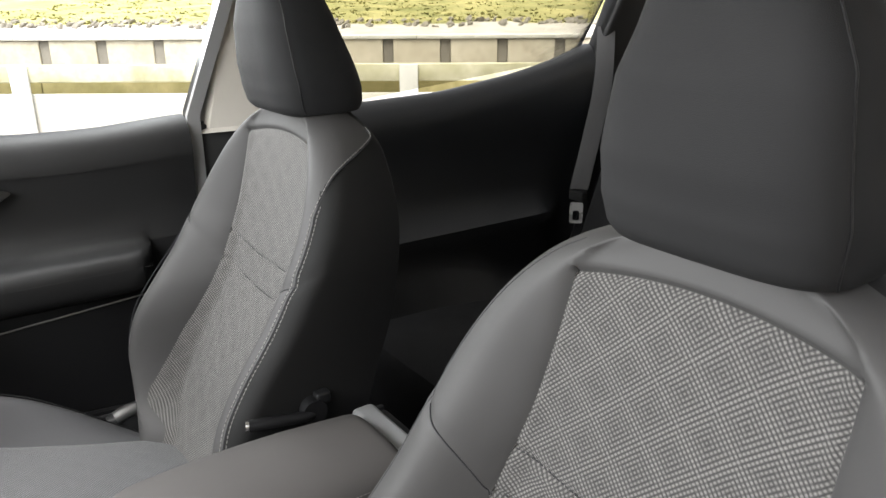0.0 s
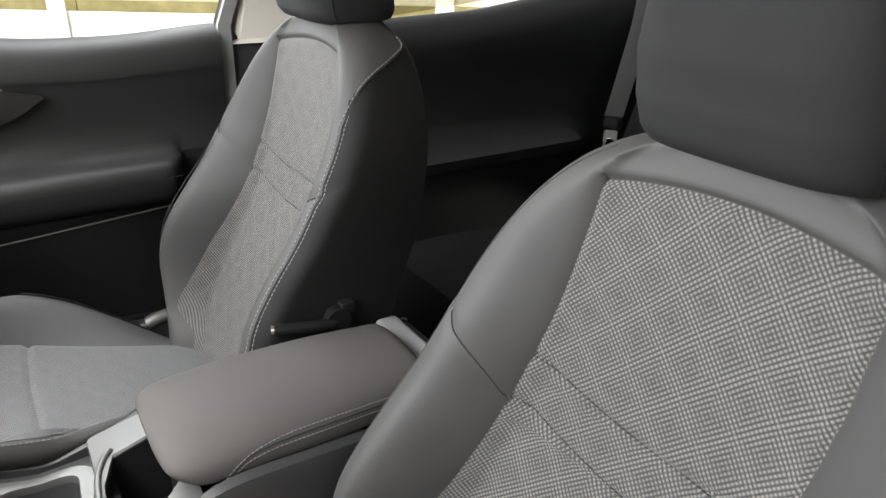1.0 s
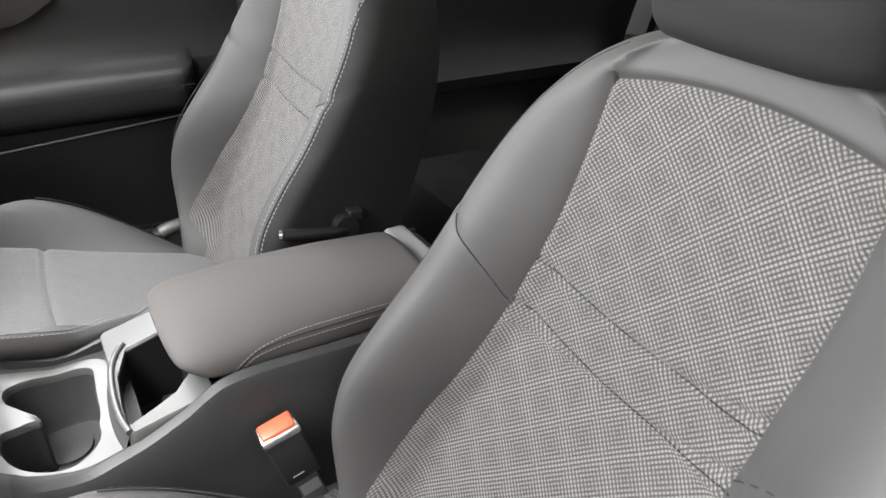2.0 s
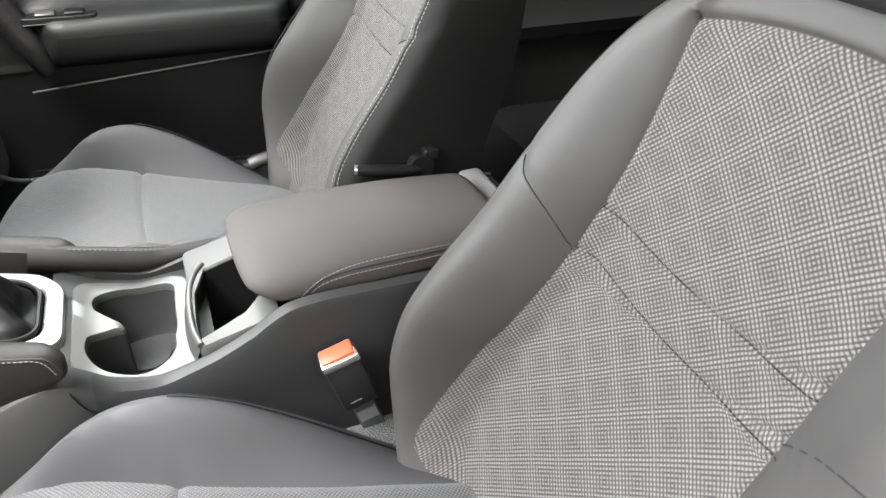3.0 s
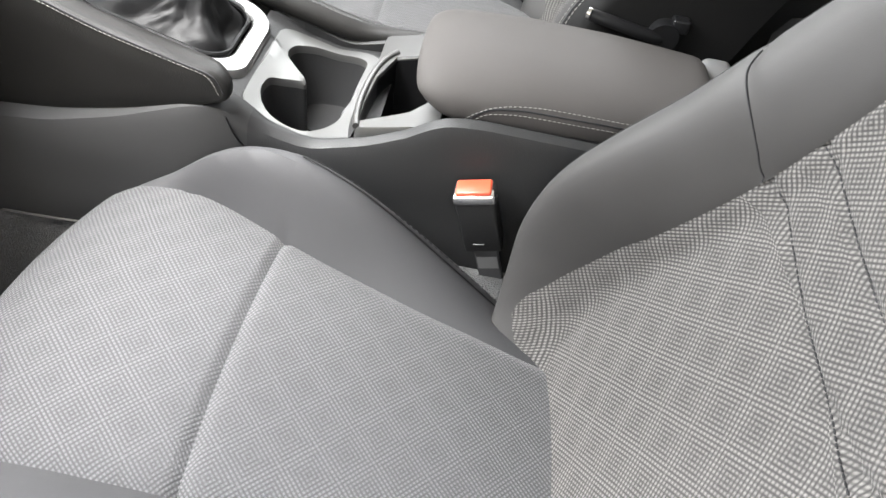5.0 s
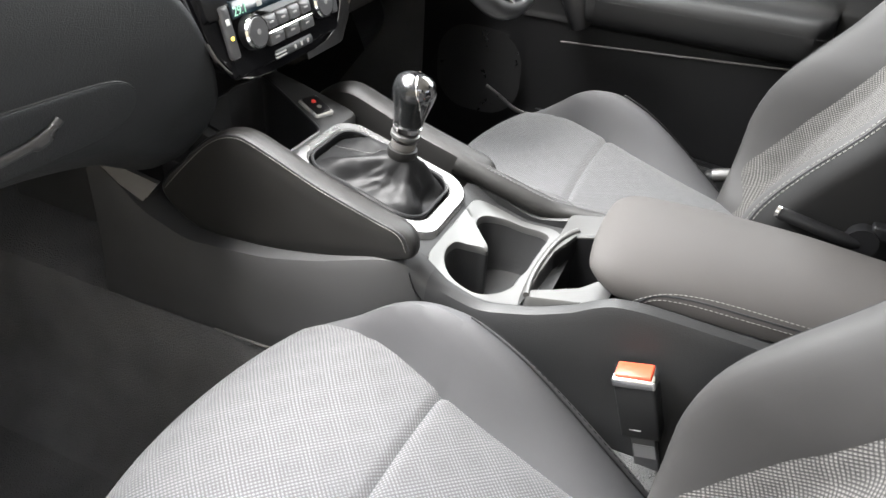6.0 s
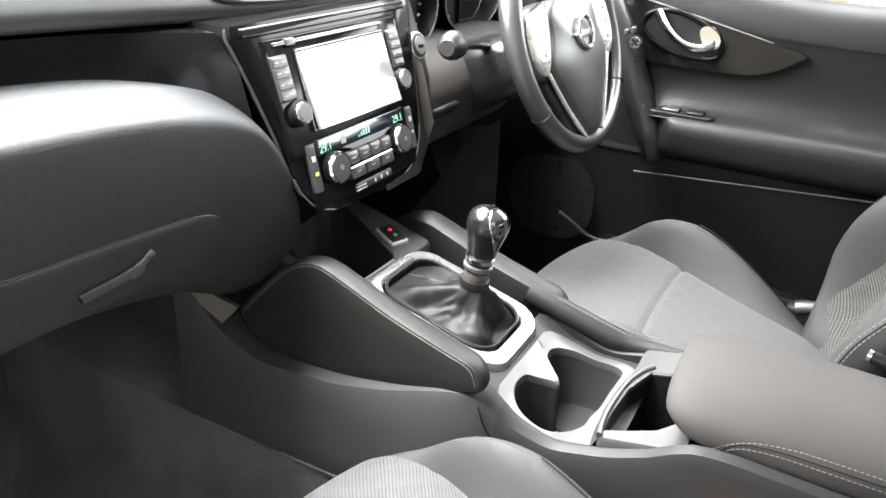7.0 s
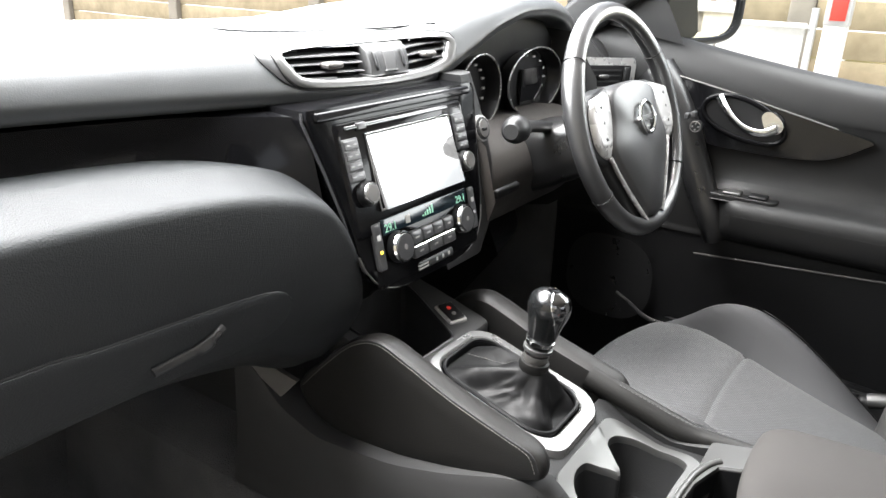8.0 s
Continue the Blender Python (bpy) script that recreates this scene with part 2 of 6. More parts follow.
def prism(outline, axis, a, b, bm=None):
    """A flat outline of two coordinates pushed from a to b along an axis."""
    bm = bm or bmesh.new()

    def at(p, d):
        return {"x": (d, p[0], p[1]), "y": (p[0], d, p[1]), "z": (p[0], p[1], d)}[axis]

    lo = [bm.verts.new(at(p, a)) for p in outline]
    hi = [bm.verts.new(at(p, b)) for p in outline]
    bm.faces.new(lo)
    bm.faces.new(hi)
    for i in range(len(lo)):
        bm.faces.new((lo[i - 1], lo[i], hi[i], hi[i - 1]))
    return bm


def smooth_line(pts, n=6, closed=False):
    """Points of a Catmull-Rom line through pts."""
    P = [Vector(p) for p in pts]
    out, k = [], len(P)
    for i in range(k if closed else k - 1):
        if closed:
            a, b, c, d = P[i - 1], P[i], P[(i + 1) % k], P[(i + 2) % k]
        else:
            a, b, c, d = P[max(i - 1, 0)], P[i], P[i + 1], P[min(i + 2, k - 1)]
        for j in range(n):
            t = j / n
            out.append(0.5 * (2 * b + (c - a) * t + (2 * a - 5 * b + 4 * c - d) * t * t + (3 * b - 3 * c + d - a) * t ** 3))
    if not closed:
        out.append(P[-1])
    return out


def stitches(line, step=0.0065, size=0.0042, r=0.0007, bm=None):
    """A row of short threads along a line."""
    bm = bm or bmesh.new()
    left = 0.0
    for a, b in zip(line[:-1], line[1:]):
        a, b = Vector(a), Vector(b)
        span = (b - a).length
        while left < span:
            p = a.lerp(b, left / span)
            d = (b - a).normalized() * size / 2
            tube([p - d, p, p + d], [r * 0.6, r, r * 0.6], 5, bm=bm)
            left += step
        left -= span
    return bm


def disc(c, normal, r, depth, n=28, bm=None, r2=None):
    """A short round bar at c, along the normal."""
    bm = bm or bmesh.new()
    m = Matrix.Translation(c) @ Vector(normal).to_track_quat("Z", "Y").to_matrix().to_4x4()
    bmesh.ops.create_cone(bm, cap_ends=True, segments=n, radius1=r, radius2=r if r2 is None else r2, depth=depth, matrix=m)
    return bm


def lay_cloth(ob, rows):
    """Stores on each vertex how far along and across the cloth it lies, for the weave."""
    mid = len(rows[0]) // 2
    lay = ob.data.attributes.new("cloth_lay", "FLOAT_VECTOR", "POINT")
    flat, v = [], 0.0
    for k, r in enumerate(rows):
        r = [Vector(p) for p in r]
        if k:
            v += (r[mid] - Vector(rows[k - 1][mid])).length
        step = [0.0] + [(b - a).length for a, b in zip(r[:-1], r[1:])]
        run = np.cumsum(step) - sum(step[:mid + 1])
        for u in run:
            flat += [float(u), v, 0.0]
    lay.data.foreach_set("vector", flat)


# ---- seats ----
CENTRE = [(0.62, -0.082), (0.71, -0.126), (0.80, -0.166), (0.968, -0.246), (1.06, -0.270), (1.185, -0.293), (1.25, -0.308)]
BOLSTER = [(0.62, 0.03), (0.75, 0.072), (0.82, 0.100), (0.88, 0.110), (0.94, 0.097), (1.0, 0.072), (1.05, 0.054), (1.10, 0.036), (1.19, 0.010), (1.25, -0.006)]
WIDTH = [(0.62, 0.165), (0.68, 0.196), (0.72, 0.222), (0.76, 0.246), (0.80, 0.260), (0.85, 0.261), (0.92, 0.252), (0.98, 0.246), (1.04, 0.240), (1.08, 0.233), (1.113, 0.222), (1.15, 0.202), (1.184, 0.173), (1.205, 0.145), (1.220, 0.115), (1.230, 0.085), (1.236, 0.05)]
INSERT = [(0.62, 0.12), (0.69, 0.135), (0.712, 0.168), (0.738, 0.190), (0.79, 0.191), (0.85, 0.180), (0.876, 0.170), (0.927, 0.159), (0.966, 0.153), (1.0, 0.147), (1.06, 0.135), (1.12, 0.126), (1.185, 0.117)]
OUTER = [(0.62, 0.095), (0.80, 0.097), (0.95, 0.100), (1.025, 0.106), (1.06, 0.111), (1.11, 0.116), (1.185, 0.117)]
THICK = [(0.62, 0.12), (0.9, 0.10), (1.1, 0.095), (1.2, 0.085), (1.236, 0.06)]
SEAMS = (0.969, 1.015)
SAG = 0.021
TOP_OF_INSERT = 1.183


def crease_z(k):
    """Height of the crease across a bolster, k from 0 at the cloth to 1 at its rim."""
    return 0.966 + 0.070 * k + 0.012 * math.sin(math.pi * min(k, 1.0))


def cloth_half(z, narrow=False):
    """Half the width of the cloth at height z; its door side is narrower on the passenger seat."""
    return min(ease(OUTER if narrow else INSERT, min(z, 1.183), 0.01), 0.8 * ease(WIDTH, z, 0.012))


def back_front(x, z, narrow=False):
    """Front of the backrest: y at an offset x from the seat's middle and a height z."""
    w, xi, a = ease(WIDTH, z, 0.012), cloth_half(z, narrow and x < 0), abs(x)
    y = ease(CENTRE, z) - 0.010 * (1 - min(a / xi, 1) ** 2)
    if a > xi:
        # a crease where the upper and the lower part of the bolster meet
        k = (a - xi) / max(w - 0.02 - xi, 0.02)
        if k < 1.3:
            y -= 0.0035 * math.exp(-(((z - crease_z(k)) / 0.006) ** 2))
    if a > xi * 0.86:
        s = min((a - xi * 0.86) / max(w - 0.035 - xi * 0.86, 0.01), 1)
        y += ease(BOLSTER, z) * (s * s * (3 - 2 * s))
    r = min(0.045, w * 0.5)
    if a > w - r:
        y -= r * 0.8 * (1 - math.sqrt(max(0, 1 - ((a - w + r) / r) ** 2)))
    y -= 0.0045 * math.exp(-(((a - xi) / 0.004) ** 2)) * (z < TOP_OF_INSERT + 0.005)
    if a < xi:
        y -= sum(0.004 * math.exp(-(((z - s + SAG * (1 - (a / xi) ** 2)) / 0.0035) ** 2)) for s in SEAMS)
        y -= 0.004 * math.exp(-(((z - TOP_OF_INSERT) / 0.0035) ** 2))
    return y


def make_seat(cx, label, dz=0.0, cz=0.0, stitched=False):
    root = thing("car_seat", (cx, 0.0, 0.40), label, "car seat", "front seats")
    zs = sorted({round(0.62 + 0.012 * k, 4) for k in range(53) if 0.62 + 0.012 * k < 1.23}
                | {1.2235, 1.2275, 1.2315, 1.234, 1.236} | {round(0.944 + 0.004 * k, 4) for k in range(27)} | {round(TOP_OF_INSERT + d, 4) for d in (-0.003, 0, 0.003)} | {round(1.130 + 0.004 * k, 4) for k in range(23)})
    n_in, n_out, n_side, n_back = 20, 16, 14, 8
    narrow = cx < 0

    def row(z):
        w, xi = ease(WIDTH, z, 0.012), cloth_half(z)

        def half(side):
            k_in = cloth_half(z, narrow and side < 0)
            out = [k_in * math.sin(math.pi / 2 * k / n_in) for k in range(n_in + 1)]
            return [side * v for v in out + [k_in + 0.004] + [k_in + 0.004 + (w - k_in - 0.004) * math.sin(math.pi / 2 * k / n_out) for k in range(1, n_out + 1)]]

        front = [(a, back_front(a, z, narrow)) for a in reversed(half(-1))] + [(a, back_front(a, z, narrow)) for a in half(1)[1:]]
        y_edge, y_back = front[0][1], ease(CENTRE, z) - ease(THICK, z)
        side = [(w - 0.012 * (k / n_side) ** 2, y_edge + (y_back - y_edge) * k / n_side) for k in range(1, n_side)]
        rear = [((w - 0.012) * math.cos(math.pi * k / n_back), y_back - 0.022 * math.sin(math.pi * k / n_back)) for k in range(n_back + 1)]
        def arch(x):
            k = ((z - 1.0) / 0.183) ** 2 if z < 1.183 else (1.236 - z) / 0.053
            return z + 0.013 * (1 - min(abs(x) / xi, 1) ** 2) * (k if z > 1.0 else 0) + dz

        # the door side of the driver seat is worn narrower low down
        slim = 1 - 0.075 * max(0.0, min(1.0, (1.05 - z) / 0.12)) if cx > 0 else 1.0

        def px(x):
            return cx + x * (slim if x > 0 else 1.0)

        return [(px(x), y, arch(x)) for x, y in front] + [(px(x), y, z + dz) for x, y in side + rear] + [(px(-x), y, z + dz) for x, y in reversed(side)]

    rows = [row(z) for z in zs]
    n_f = 2 * (n_in + 1 + n_out) + 1
    i0 = n_out + 1
    i1 = i0 + 2 * n_in

    def zone(lo, hi, k0, k1, close=False):
        bm = bmesh.new()
        sub = [[r[k % len(r)] for k in range(k0, k1 + 1)] for z, r in zip(zs, rows) if lo - 1e-4 <= z <= hi + 1e-4]
        sheet(bm, sub)
        return bm, sub

    for nm, lo, hi, lab in (("lower_insert", 0.62, 0.948, "woven grey cloth panel"), ("middle_insert", 0.948, 0.996, "narrow woven cloth band"), ("upper_insert", 0.996, TOP_OF_INSERT, "woven grey cloth panel with lozenges")):
        bm, sub = zone(lo, hi, i0, i1)
        lay_cloth(part(nm, bm, M["cloth_back"], root, lab), sub)
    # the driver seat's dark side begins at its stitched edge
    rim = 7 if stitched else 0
    part("side_bolster", zone(0.62, TOP_OF_INSERT, rim, i0)[0], M["vinyl"], root, "plain grey side bolster")
    part("side_bolster", zone(0.62, TOP_OF_INSERT, i1, n_f - 1)[0], M["vinyl"], root, "plain grey side bolster")
    top, sub = zone(TOP_OF_INSERT, 1.25, rim, n_f - 1)
    top.faces.new([top.verts.new(p) for p in rows[-1]])
    wrap = list(range(rim, -1, -1)) + [len(rows[0]) - k for k in range(1, n_side)]

    def arc(share):
        """Height of the stitched edge, from the seat's front rim (0) to its rear (1)."""
        return 1.135 + 0.078 * math.sqrt(max(0.0, min(1.0, share)))

    def share_of(r, y):
        return (r[rim][1] - y) / 0.105

    bm = bmesh.new()
    vs_top, vs_side = {}, {}

    def corner(store, target, i, k):
        if (i, k) not in store:
            store[i, k] = target.verts.new(rows[i][k % len(rows[i])])
        return store[i, k]

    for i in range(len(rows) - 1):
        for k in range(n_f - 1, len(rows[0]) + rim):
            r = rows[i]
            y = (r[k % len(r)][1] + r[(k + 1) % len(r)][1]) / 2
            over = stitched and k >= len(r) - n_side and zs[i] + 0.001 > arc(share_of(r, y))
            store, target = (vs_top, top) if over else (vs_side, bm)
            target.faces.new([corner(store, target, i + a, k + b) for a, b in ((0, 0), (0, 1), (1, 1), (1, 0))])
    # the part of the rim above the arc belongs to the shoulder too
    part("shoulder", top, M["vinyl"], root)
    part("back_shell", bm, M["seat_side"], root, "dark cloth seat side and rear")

    # seam stitching on the bolsters
    def on_front(x, z, lift=0.001):
        return (cx + x, back_front(x, z, narrow) + lift, z + dz)

    if stitched:
        def rim_line(off):
            up = [Vector(on_front(-(w - 0.227 * (w - cloth_half(z) - 0.004) + off), z, 0.0006)) for z in np.arange(0.70, 1.128, 0.012) for w in [ease(WIDTH, z, 0.012)]]
            over = []
            for share in (0.06, 0.15, 0.3, 0.45, 0.6, 0.75, 0.9):
                r = min(zip(zs, rows), key=lambda p: abs(p[0] - arc(share)))[1]
                p = min((r[k] for k in wrap), key=lambda q: abs(share_of(r, q[1]) - share))
                over.append(Vector(p) + Vector((-0.0010, 0, -off * 0.9)))
            return smooth_line(up + over, 3)

        part("stitching", stitches(rim_line(-0.0045), 0.0062, 0.0044, 0.0007), M["thread"], root, "row of pale thread")
        part("stitching", stitches(rim_line(0.0035), 0.0062, 0.0044, 0.0007), M["thread"], root, "row of pale thread")
        part("piping_seam", tube([p - Vector((0, 0.0008, 0)) for p in rim_line(-0.0005)], 0.0010, 6), M["cloth_dark"], root)
    for sgn in (-1, 1):
        if sgn > 0 or not stitched:
            part("piping_seam", tube([on_front(sgn * (ease(WIDTH, z, 0.012) - 0.014), z, -0.0007) for z in np.arange(0.70, 1.22, 0.01)], 0.0010, 6), M["cloth_dark"], root)
        line = []
        for k in range(31):
            z = crease_z(k / 30)
            xi, w = cloth_half(z, narrow and sgn < 0), ease(WIDTH, z, 0.012)
            line.append(on_front(sgn * (xi + (w - 0.02 - xi) * k / 30), z, 0.0009))
        part("bolster_seam", tube(line, 0.0008, 6), M["cloth_dark"], root)

    for sz in SEAMS:
        line = []
        for k in range(-14, 15):
            a = (0.143 if k > 0 or not narrow else 0.104) * k / 14
            zz = sz - SAG * (1 - (a / 0.151) ** 2)
            line.append(on_front(a, zz, 0.0006))
        part("panel_seam", stitches(line, 0.0052, 0.0038, 0.0009), M["cloth_dark"], root)
    # cushion
    ys = sorted({round(-0.17 + 0.013 * k, 4) for k in range(39)} | {round(0.155 + d, 4) for d in (-0.008, -0.004, 0, 0.004, 0.008)})
    mid = [(-0.2, 0.693), (-0.12, 0.709), (-0.05, 0.728), (0.149, 0.770), (0.26, 0.780), (0.315, 0.777), (0.36, 0.768)]
    ridge = [(-0.2, 0.590), (-0.159, 0.620), (-0.066, 0.708), (-0.003, 0.752), (0.055, 0.804), (0.132, 0.843), (0.19, 0.850), (0.26, 0.838), (0.315, 0.795), (0.36, 0.755)]
    edge = [(-0.2, 0.102), (-0.12, 0.106), (0.0, 0.122), (0.067, 0.136), (0.149, 0.153), (0.205, 0.172), (0.25, 0.184), (0.30, 0.192), (0.4, 0.194)]
    wide = [(-0.2, 0.212), (0.0, 0.224), (0.2, 0.230), (0.30, 0.226), (0.36, 0.220)]
    bx, cx = cx, cx + 0.032
    # the path of the cushion's middle: along the top, then over the front and down
    path = [(y, y, 0.0) for y in ys if y < 0.33]
    path += [(0.33 + 0.06 * math.sin(a), 0.33 + 0.03 * math.sin(a), 0.075 * (1 - math.cos(a))) for a in np.linspace(0.15, math.pi / 2, 9)]
    path += [(0.39 - 0.010 * k, 0.36, 0.075 + 0.03 * k) for k in range(1, 5)]

    def cushion_row(y, yt, drop):
        zi, zr, w = ease(mid, yt) + cz, ease(ridge, yt, 0.045) + cz, ease(wide, yt)
        zi0 = zi
        zi -= 0.006 * math.exp(-(((y - 0.155) / 0.006) ** 2)) * (drop == 0)

        def half_row(xi):
            out = []
            half = [xi * k / 12 for k in range(13)] + [xi + 0.005] + [xi + 0.005 + (w - xi - 0.005) * math.sin(math.pi / 2 * k / 12) for k in range(1, 13)]
            for a in half:
                z = zi + 0.006 * (1 - (a / xi) ** 2) if a <= xi else zi
                if a > xi:
                    s = min((a - xi) / max(w - 0.035 - xi, 0.012), 1)
                    zb = zi + (zi0 - zi) * min(1.0, 8 * s)
                    z = zb + (zr - zb) * s * s * (3 - 2 * s)
                    if a > w - 0.05:
                        z -= 0.05 * (1 - math.sqrt(max(0, 1 - ((a - w + 0.05) / 0.05) ** 2)))
                z -= 0.005 * math.exp(-(((a - xi) / 0.004) ** 2))
                out.append((a, z - drop))
            return out

        inner, outer = half_row(ease(edge, yt) if bx < 0 else max(ease(edge, yt), 0.185)), half_row(min(ease(edge, yt), 0.114) if bx < 0 else ease(edge, yt))
        out_l, out_r = (outer, inner) if bx < 0 else (inner, outer)
        ybend = lambda a: y - 0.045 * (a / w) ** 2 * max(0.0, min(1.0, (y - 0.1) / 0.2))
        left = [(cx - a, ybend(a), z) for a, z in reversed(out_l)]
        right = [(cx + a, ybend(a), z) for a, z in out_r[1:]]
        skirt = [(cx + s * w, ybend(w), out_r[-1][1] - 0.02 - 0.13 * k) for s in (-1, 1) for k in (1,)]
        return [skirt[0]] + left + right + [skirt[1]]

    crow = [cushion_row(*p) for p in path]
    j0 = 1 + 13
    j1 = j0 + 24
    kseam = min(range(len(path)), key=lambda k: abs(path[k][0] - 0.155))
    for lab, a, b in (("rear woven cloth panel of the cushion", 0, kseam), ("front woven cloth panel of the cushion", kseam, len(crow) - 1)):
        bm = bmesh.new()
        sheet(bm, [r[j0:j1 + 1] for r in crow[a:b + 1]])
        lay_cloth(part("cushion_panel", bm, M["cloth_seat"], root, lab), [r[j0:j1 + 1] for r in crow[a:b + 1]])
    for a, b in ((0, j0), (j1, len(crow[0]) - 1)):
        bm = bmesh.new()
        sheet(bm, [r[a:b + 1] for r in crow])
        for turn in range(6):
            bmesh.ops.smooth_vert(bm, verts=[v for v in bm.verts if not v.is_boundary], factor=0.5, use_axis_x=True, use_axis_y=True, use_axis_z=True)
        part("cushion_bolster", bm, M["cushion_vinyl"], root, "dark grey cushion side bolster")
    for k in (14 + 24 + 7, 7):
        bm = stitches([Vector(r[k]) + Vector((0, 0, 0.0008)) for r in crow[6:26]], 0.008, 0.005, 0.0006)
        part("stitching", bm, M["cloth_dark"], root)
        part("bolster_seam", tube(smooth_line([Vector(r[44 if k > 20 else 8]) + Vector((0, 0, 0.0006)) for r in crow[3:27]], 2), 0.0011, 6), M["plastic_fine"], root)
    # seat frame and rails below
    part("seat_base", box(cx - 0.21, cx + 0.21, -0.20, 0.30, 0.42, 0.60), M["plastic"], root, "black plastic seat base", bevel=0.02)
    for s in (-1, 1):
        part("seat_rail", box(cx + s * 0.19 - 0.02, cx + s * 0.19 + 0.02, -0.30, 0.36, 0.40, 0.44), M["silver"], root, "grey steel slide rail", bevel=0.004)
        part("frame_bracket", tube(smooth_line([(bx + s * 0.262, -0.045, 0.682), (bx + s * 0.262, -0.08, 0.691), (bx + s * 0.257, -0.12, 0.684), (bx + s * 0.240, -0.165, 0.65)], 4), [0.013] * 9 + [0.016] * 4, 12, squash=0.8), M["silver"], root, "bright steel recliner bracket")
        part("recliner_cover", box(cx + s * 0.236 - 0.012, cx + s * 0.236 + 0.012, -0.20, -0.03, 0.58, 0.685), M["plastic"], root, bevel=0.008)
    # headrest
    cx = bx
    hz = [(1.224, 0.072, 0.050), (1.229, 0.090, 0.064), (1.238, 0.093, 0.072), (1.262, 0.097, 0.074), (1.295, 0.095, 0.071), (1.32, 0.088, 0.066), (1.35, 0.078, 0.060), (1.38, 0.062, 0.052), (1.41, 0.050, 0.044), (1.432, 0.038, 0.033), (1.440, 0.026, 0.02)]
    rows_h = []
    for k in range(41):
        z = 1.224 + 0.216 * k / 40
        w, d = lerp([(a, b) for a, b, _ in hz], z), lerp([(a, c) for a, _, c in hz], z)
        yc = -0.328 + 0.14 * (z - 1.25) - lerp([(1.22, 0.014), (1.27, 0.013), (1.35, 0.003), (1.45, 0.0)], z)
        wl = max(w, lerp([(1.224, 0.072), (1.229, 0.090), (1.238, 0.093), (1.27, 0.098), (1.36, 0.092), (1.40, 0.075), (1.432, 0.045), (1.44, 0.026)], z))
        rows_h.append([(cx + (w if math.cos(a) > 0 else wl) * (1.0 if math.sin(a) > 0 else 1 + 0.22 * math.sin(a)) * math.copysign(abs(math.cos(a)) ** 0.5, math.cos(a)), yc + d * math.copysign(abs(math.sin(a)) ** 0.5, math.sin(a)), z) for a in np.linspace(0, 2 * math.pi, 49)[:-1]])
    rows_h = [[(x, y, z + dz) for x, y, z in r] for r in rows_h]
    face_bm = bmesh.new()
    sheet(face_bm, [r[3:22] for r in rows_h])
    head = part("headrest", face_bm, M["headrest"], root, "dark grey padded headrest face")
    side_bm = bmesh.new()
    vs = sheet(side_bm, [r[21:] + r[:4] for r in rows_h])
    side_bm.faces.new([side_bm.verts.new(p) for p in rows_h[0]])
    side_bm.faces.new([side_bm.verts.new(p) for p in rows_h[-1]])
    part("headrest_shell", side_bm, M["headrest_side"], head, "black cloth sides and rear of the headrest")
    for s in (-1, 1):
        # the seam between the headrest's face and its side
        line = [Vector(r[3 if s > 0 else 21]) * 1.0 for r in rows_h[1:]]
        part("headrest_seam", tube(line, 0.0010, 6), M["plastic_fine"], head)
        px = cx + s * 0.062
        part("headrest_post", tube([(px, -0.355, 1.18 + dz), (px, -0.345, 1.235 + dz), (px, -0.340, 1.26 + dz)], 0.006, 10), M["chrome"], root, "chrome headrest post")
        part("post_guide", box(px - 0.018, px + 0.018, -0.362, -0.322, 1.215 + dz, 1.2375 + dz), M["plastic_fine"], root, "black plastic post guide", bevel=0.005)
    if stitched:
        pts = [(cx - 0.268, -0.120, 0.912), (cx - 0.271, -0.140, 0.910), (cx - 0.272, -0.165, 0.906), (cx - 0.270, -0.19, 0.901), (cx - 0.263, -0.207, 0.898)]
        lever = part("lumbar_lever", tube(smooth_line(pts, 4), [0.0075] * 17, 10, squash=0.8), M["plastic_fine"], root, "black lumbar support lever")
        part("lever_cap", disc((cx - 0.2675, -0.118, 0.9125), (0.3, 1, 0.1), 0.0068, 0.004), M["chrome"], lever, "small bright end cap")
        part("lever_hub", disc((cx - 0.260, -0.207, 0.900), (1, 0, 0), 0.017, 0.02), M["plastic_fine"], root)
        part("lever_plate", box(cx - 0.266, cx - 0.250, -0.232, -0.212, 0.906, 0.922), M["plastic_fine"], root, bevel=0.003)
    return root


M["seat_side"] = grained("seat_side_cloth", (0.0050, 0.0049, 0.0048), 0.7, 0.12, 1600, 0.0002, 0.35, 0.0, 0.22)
M["headrest_side"] = grained("headrest_side_cloth", (0.0055, 0.0058, 0.007), 0.8, 0.12, 1600, 0.0002, 0.35)
M["headrest"] = grained("headrest_cloth", (0.0125, 0.0125, 0.0130), 0.75, 0.12, 1600, 0.0002, 0.35, 0.0, 0.2)
M["cushion_vinyl"] = grained("cushion_side_cloth", (0.036, 0.036, 0.038), 0.72, 0.12, 1500, 0.0002, 0.35)
PX, DX = -0.385, 0.361
make_seat(PX, "grey front passenger seat with woven cloth panels")
make_seat(DX, "grey driver seat with woven cloth panels and lumbar lever", 0.02, -0.03, True)

# ---- shell of the car ----
def shell(name, bm, mat, label, category, bevel=0.0, flat=False):
    return tagged(part(name, bm, mat, None, "", flat, bevel), label, category, kind="structure")


def mirror(bm):
    for v in bm.verts:
        v.co.x = -v.co.x
    return bm


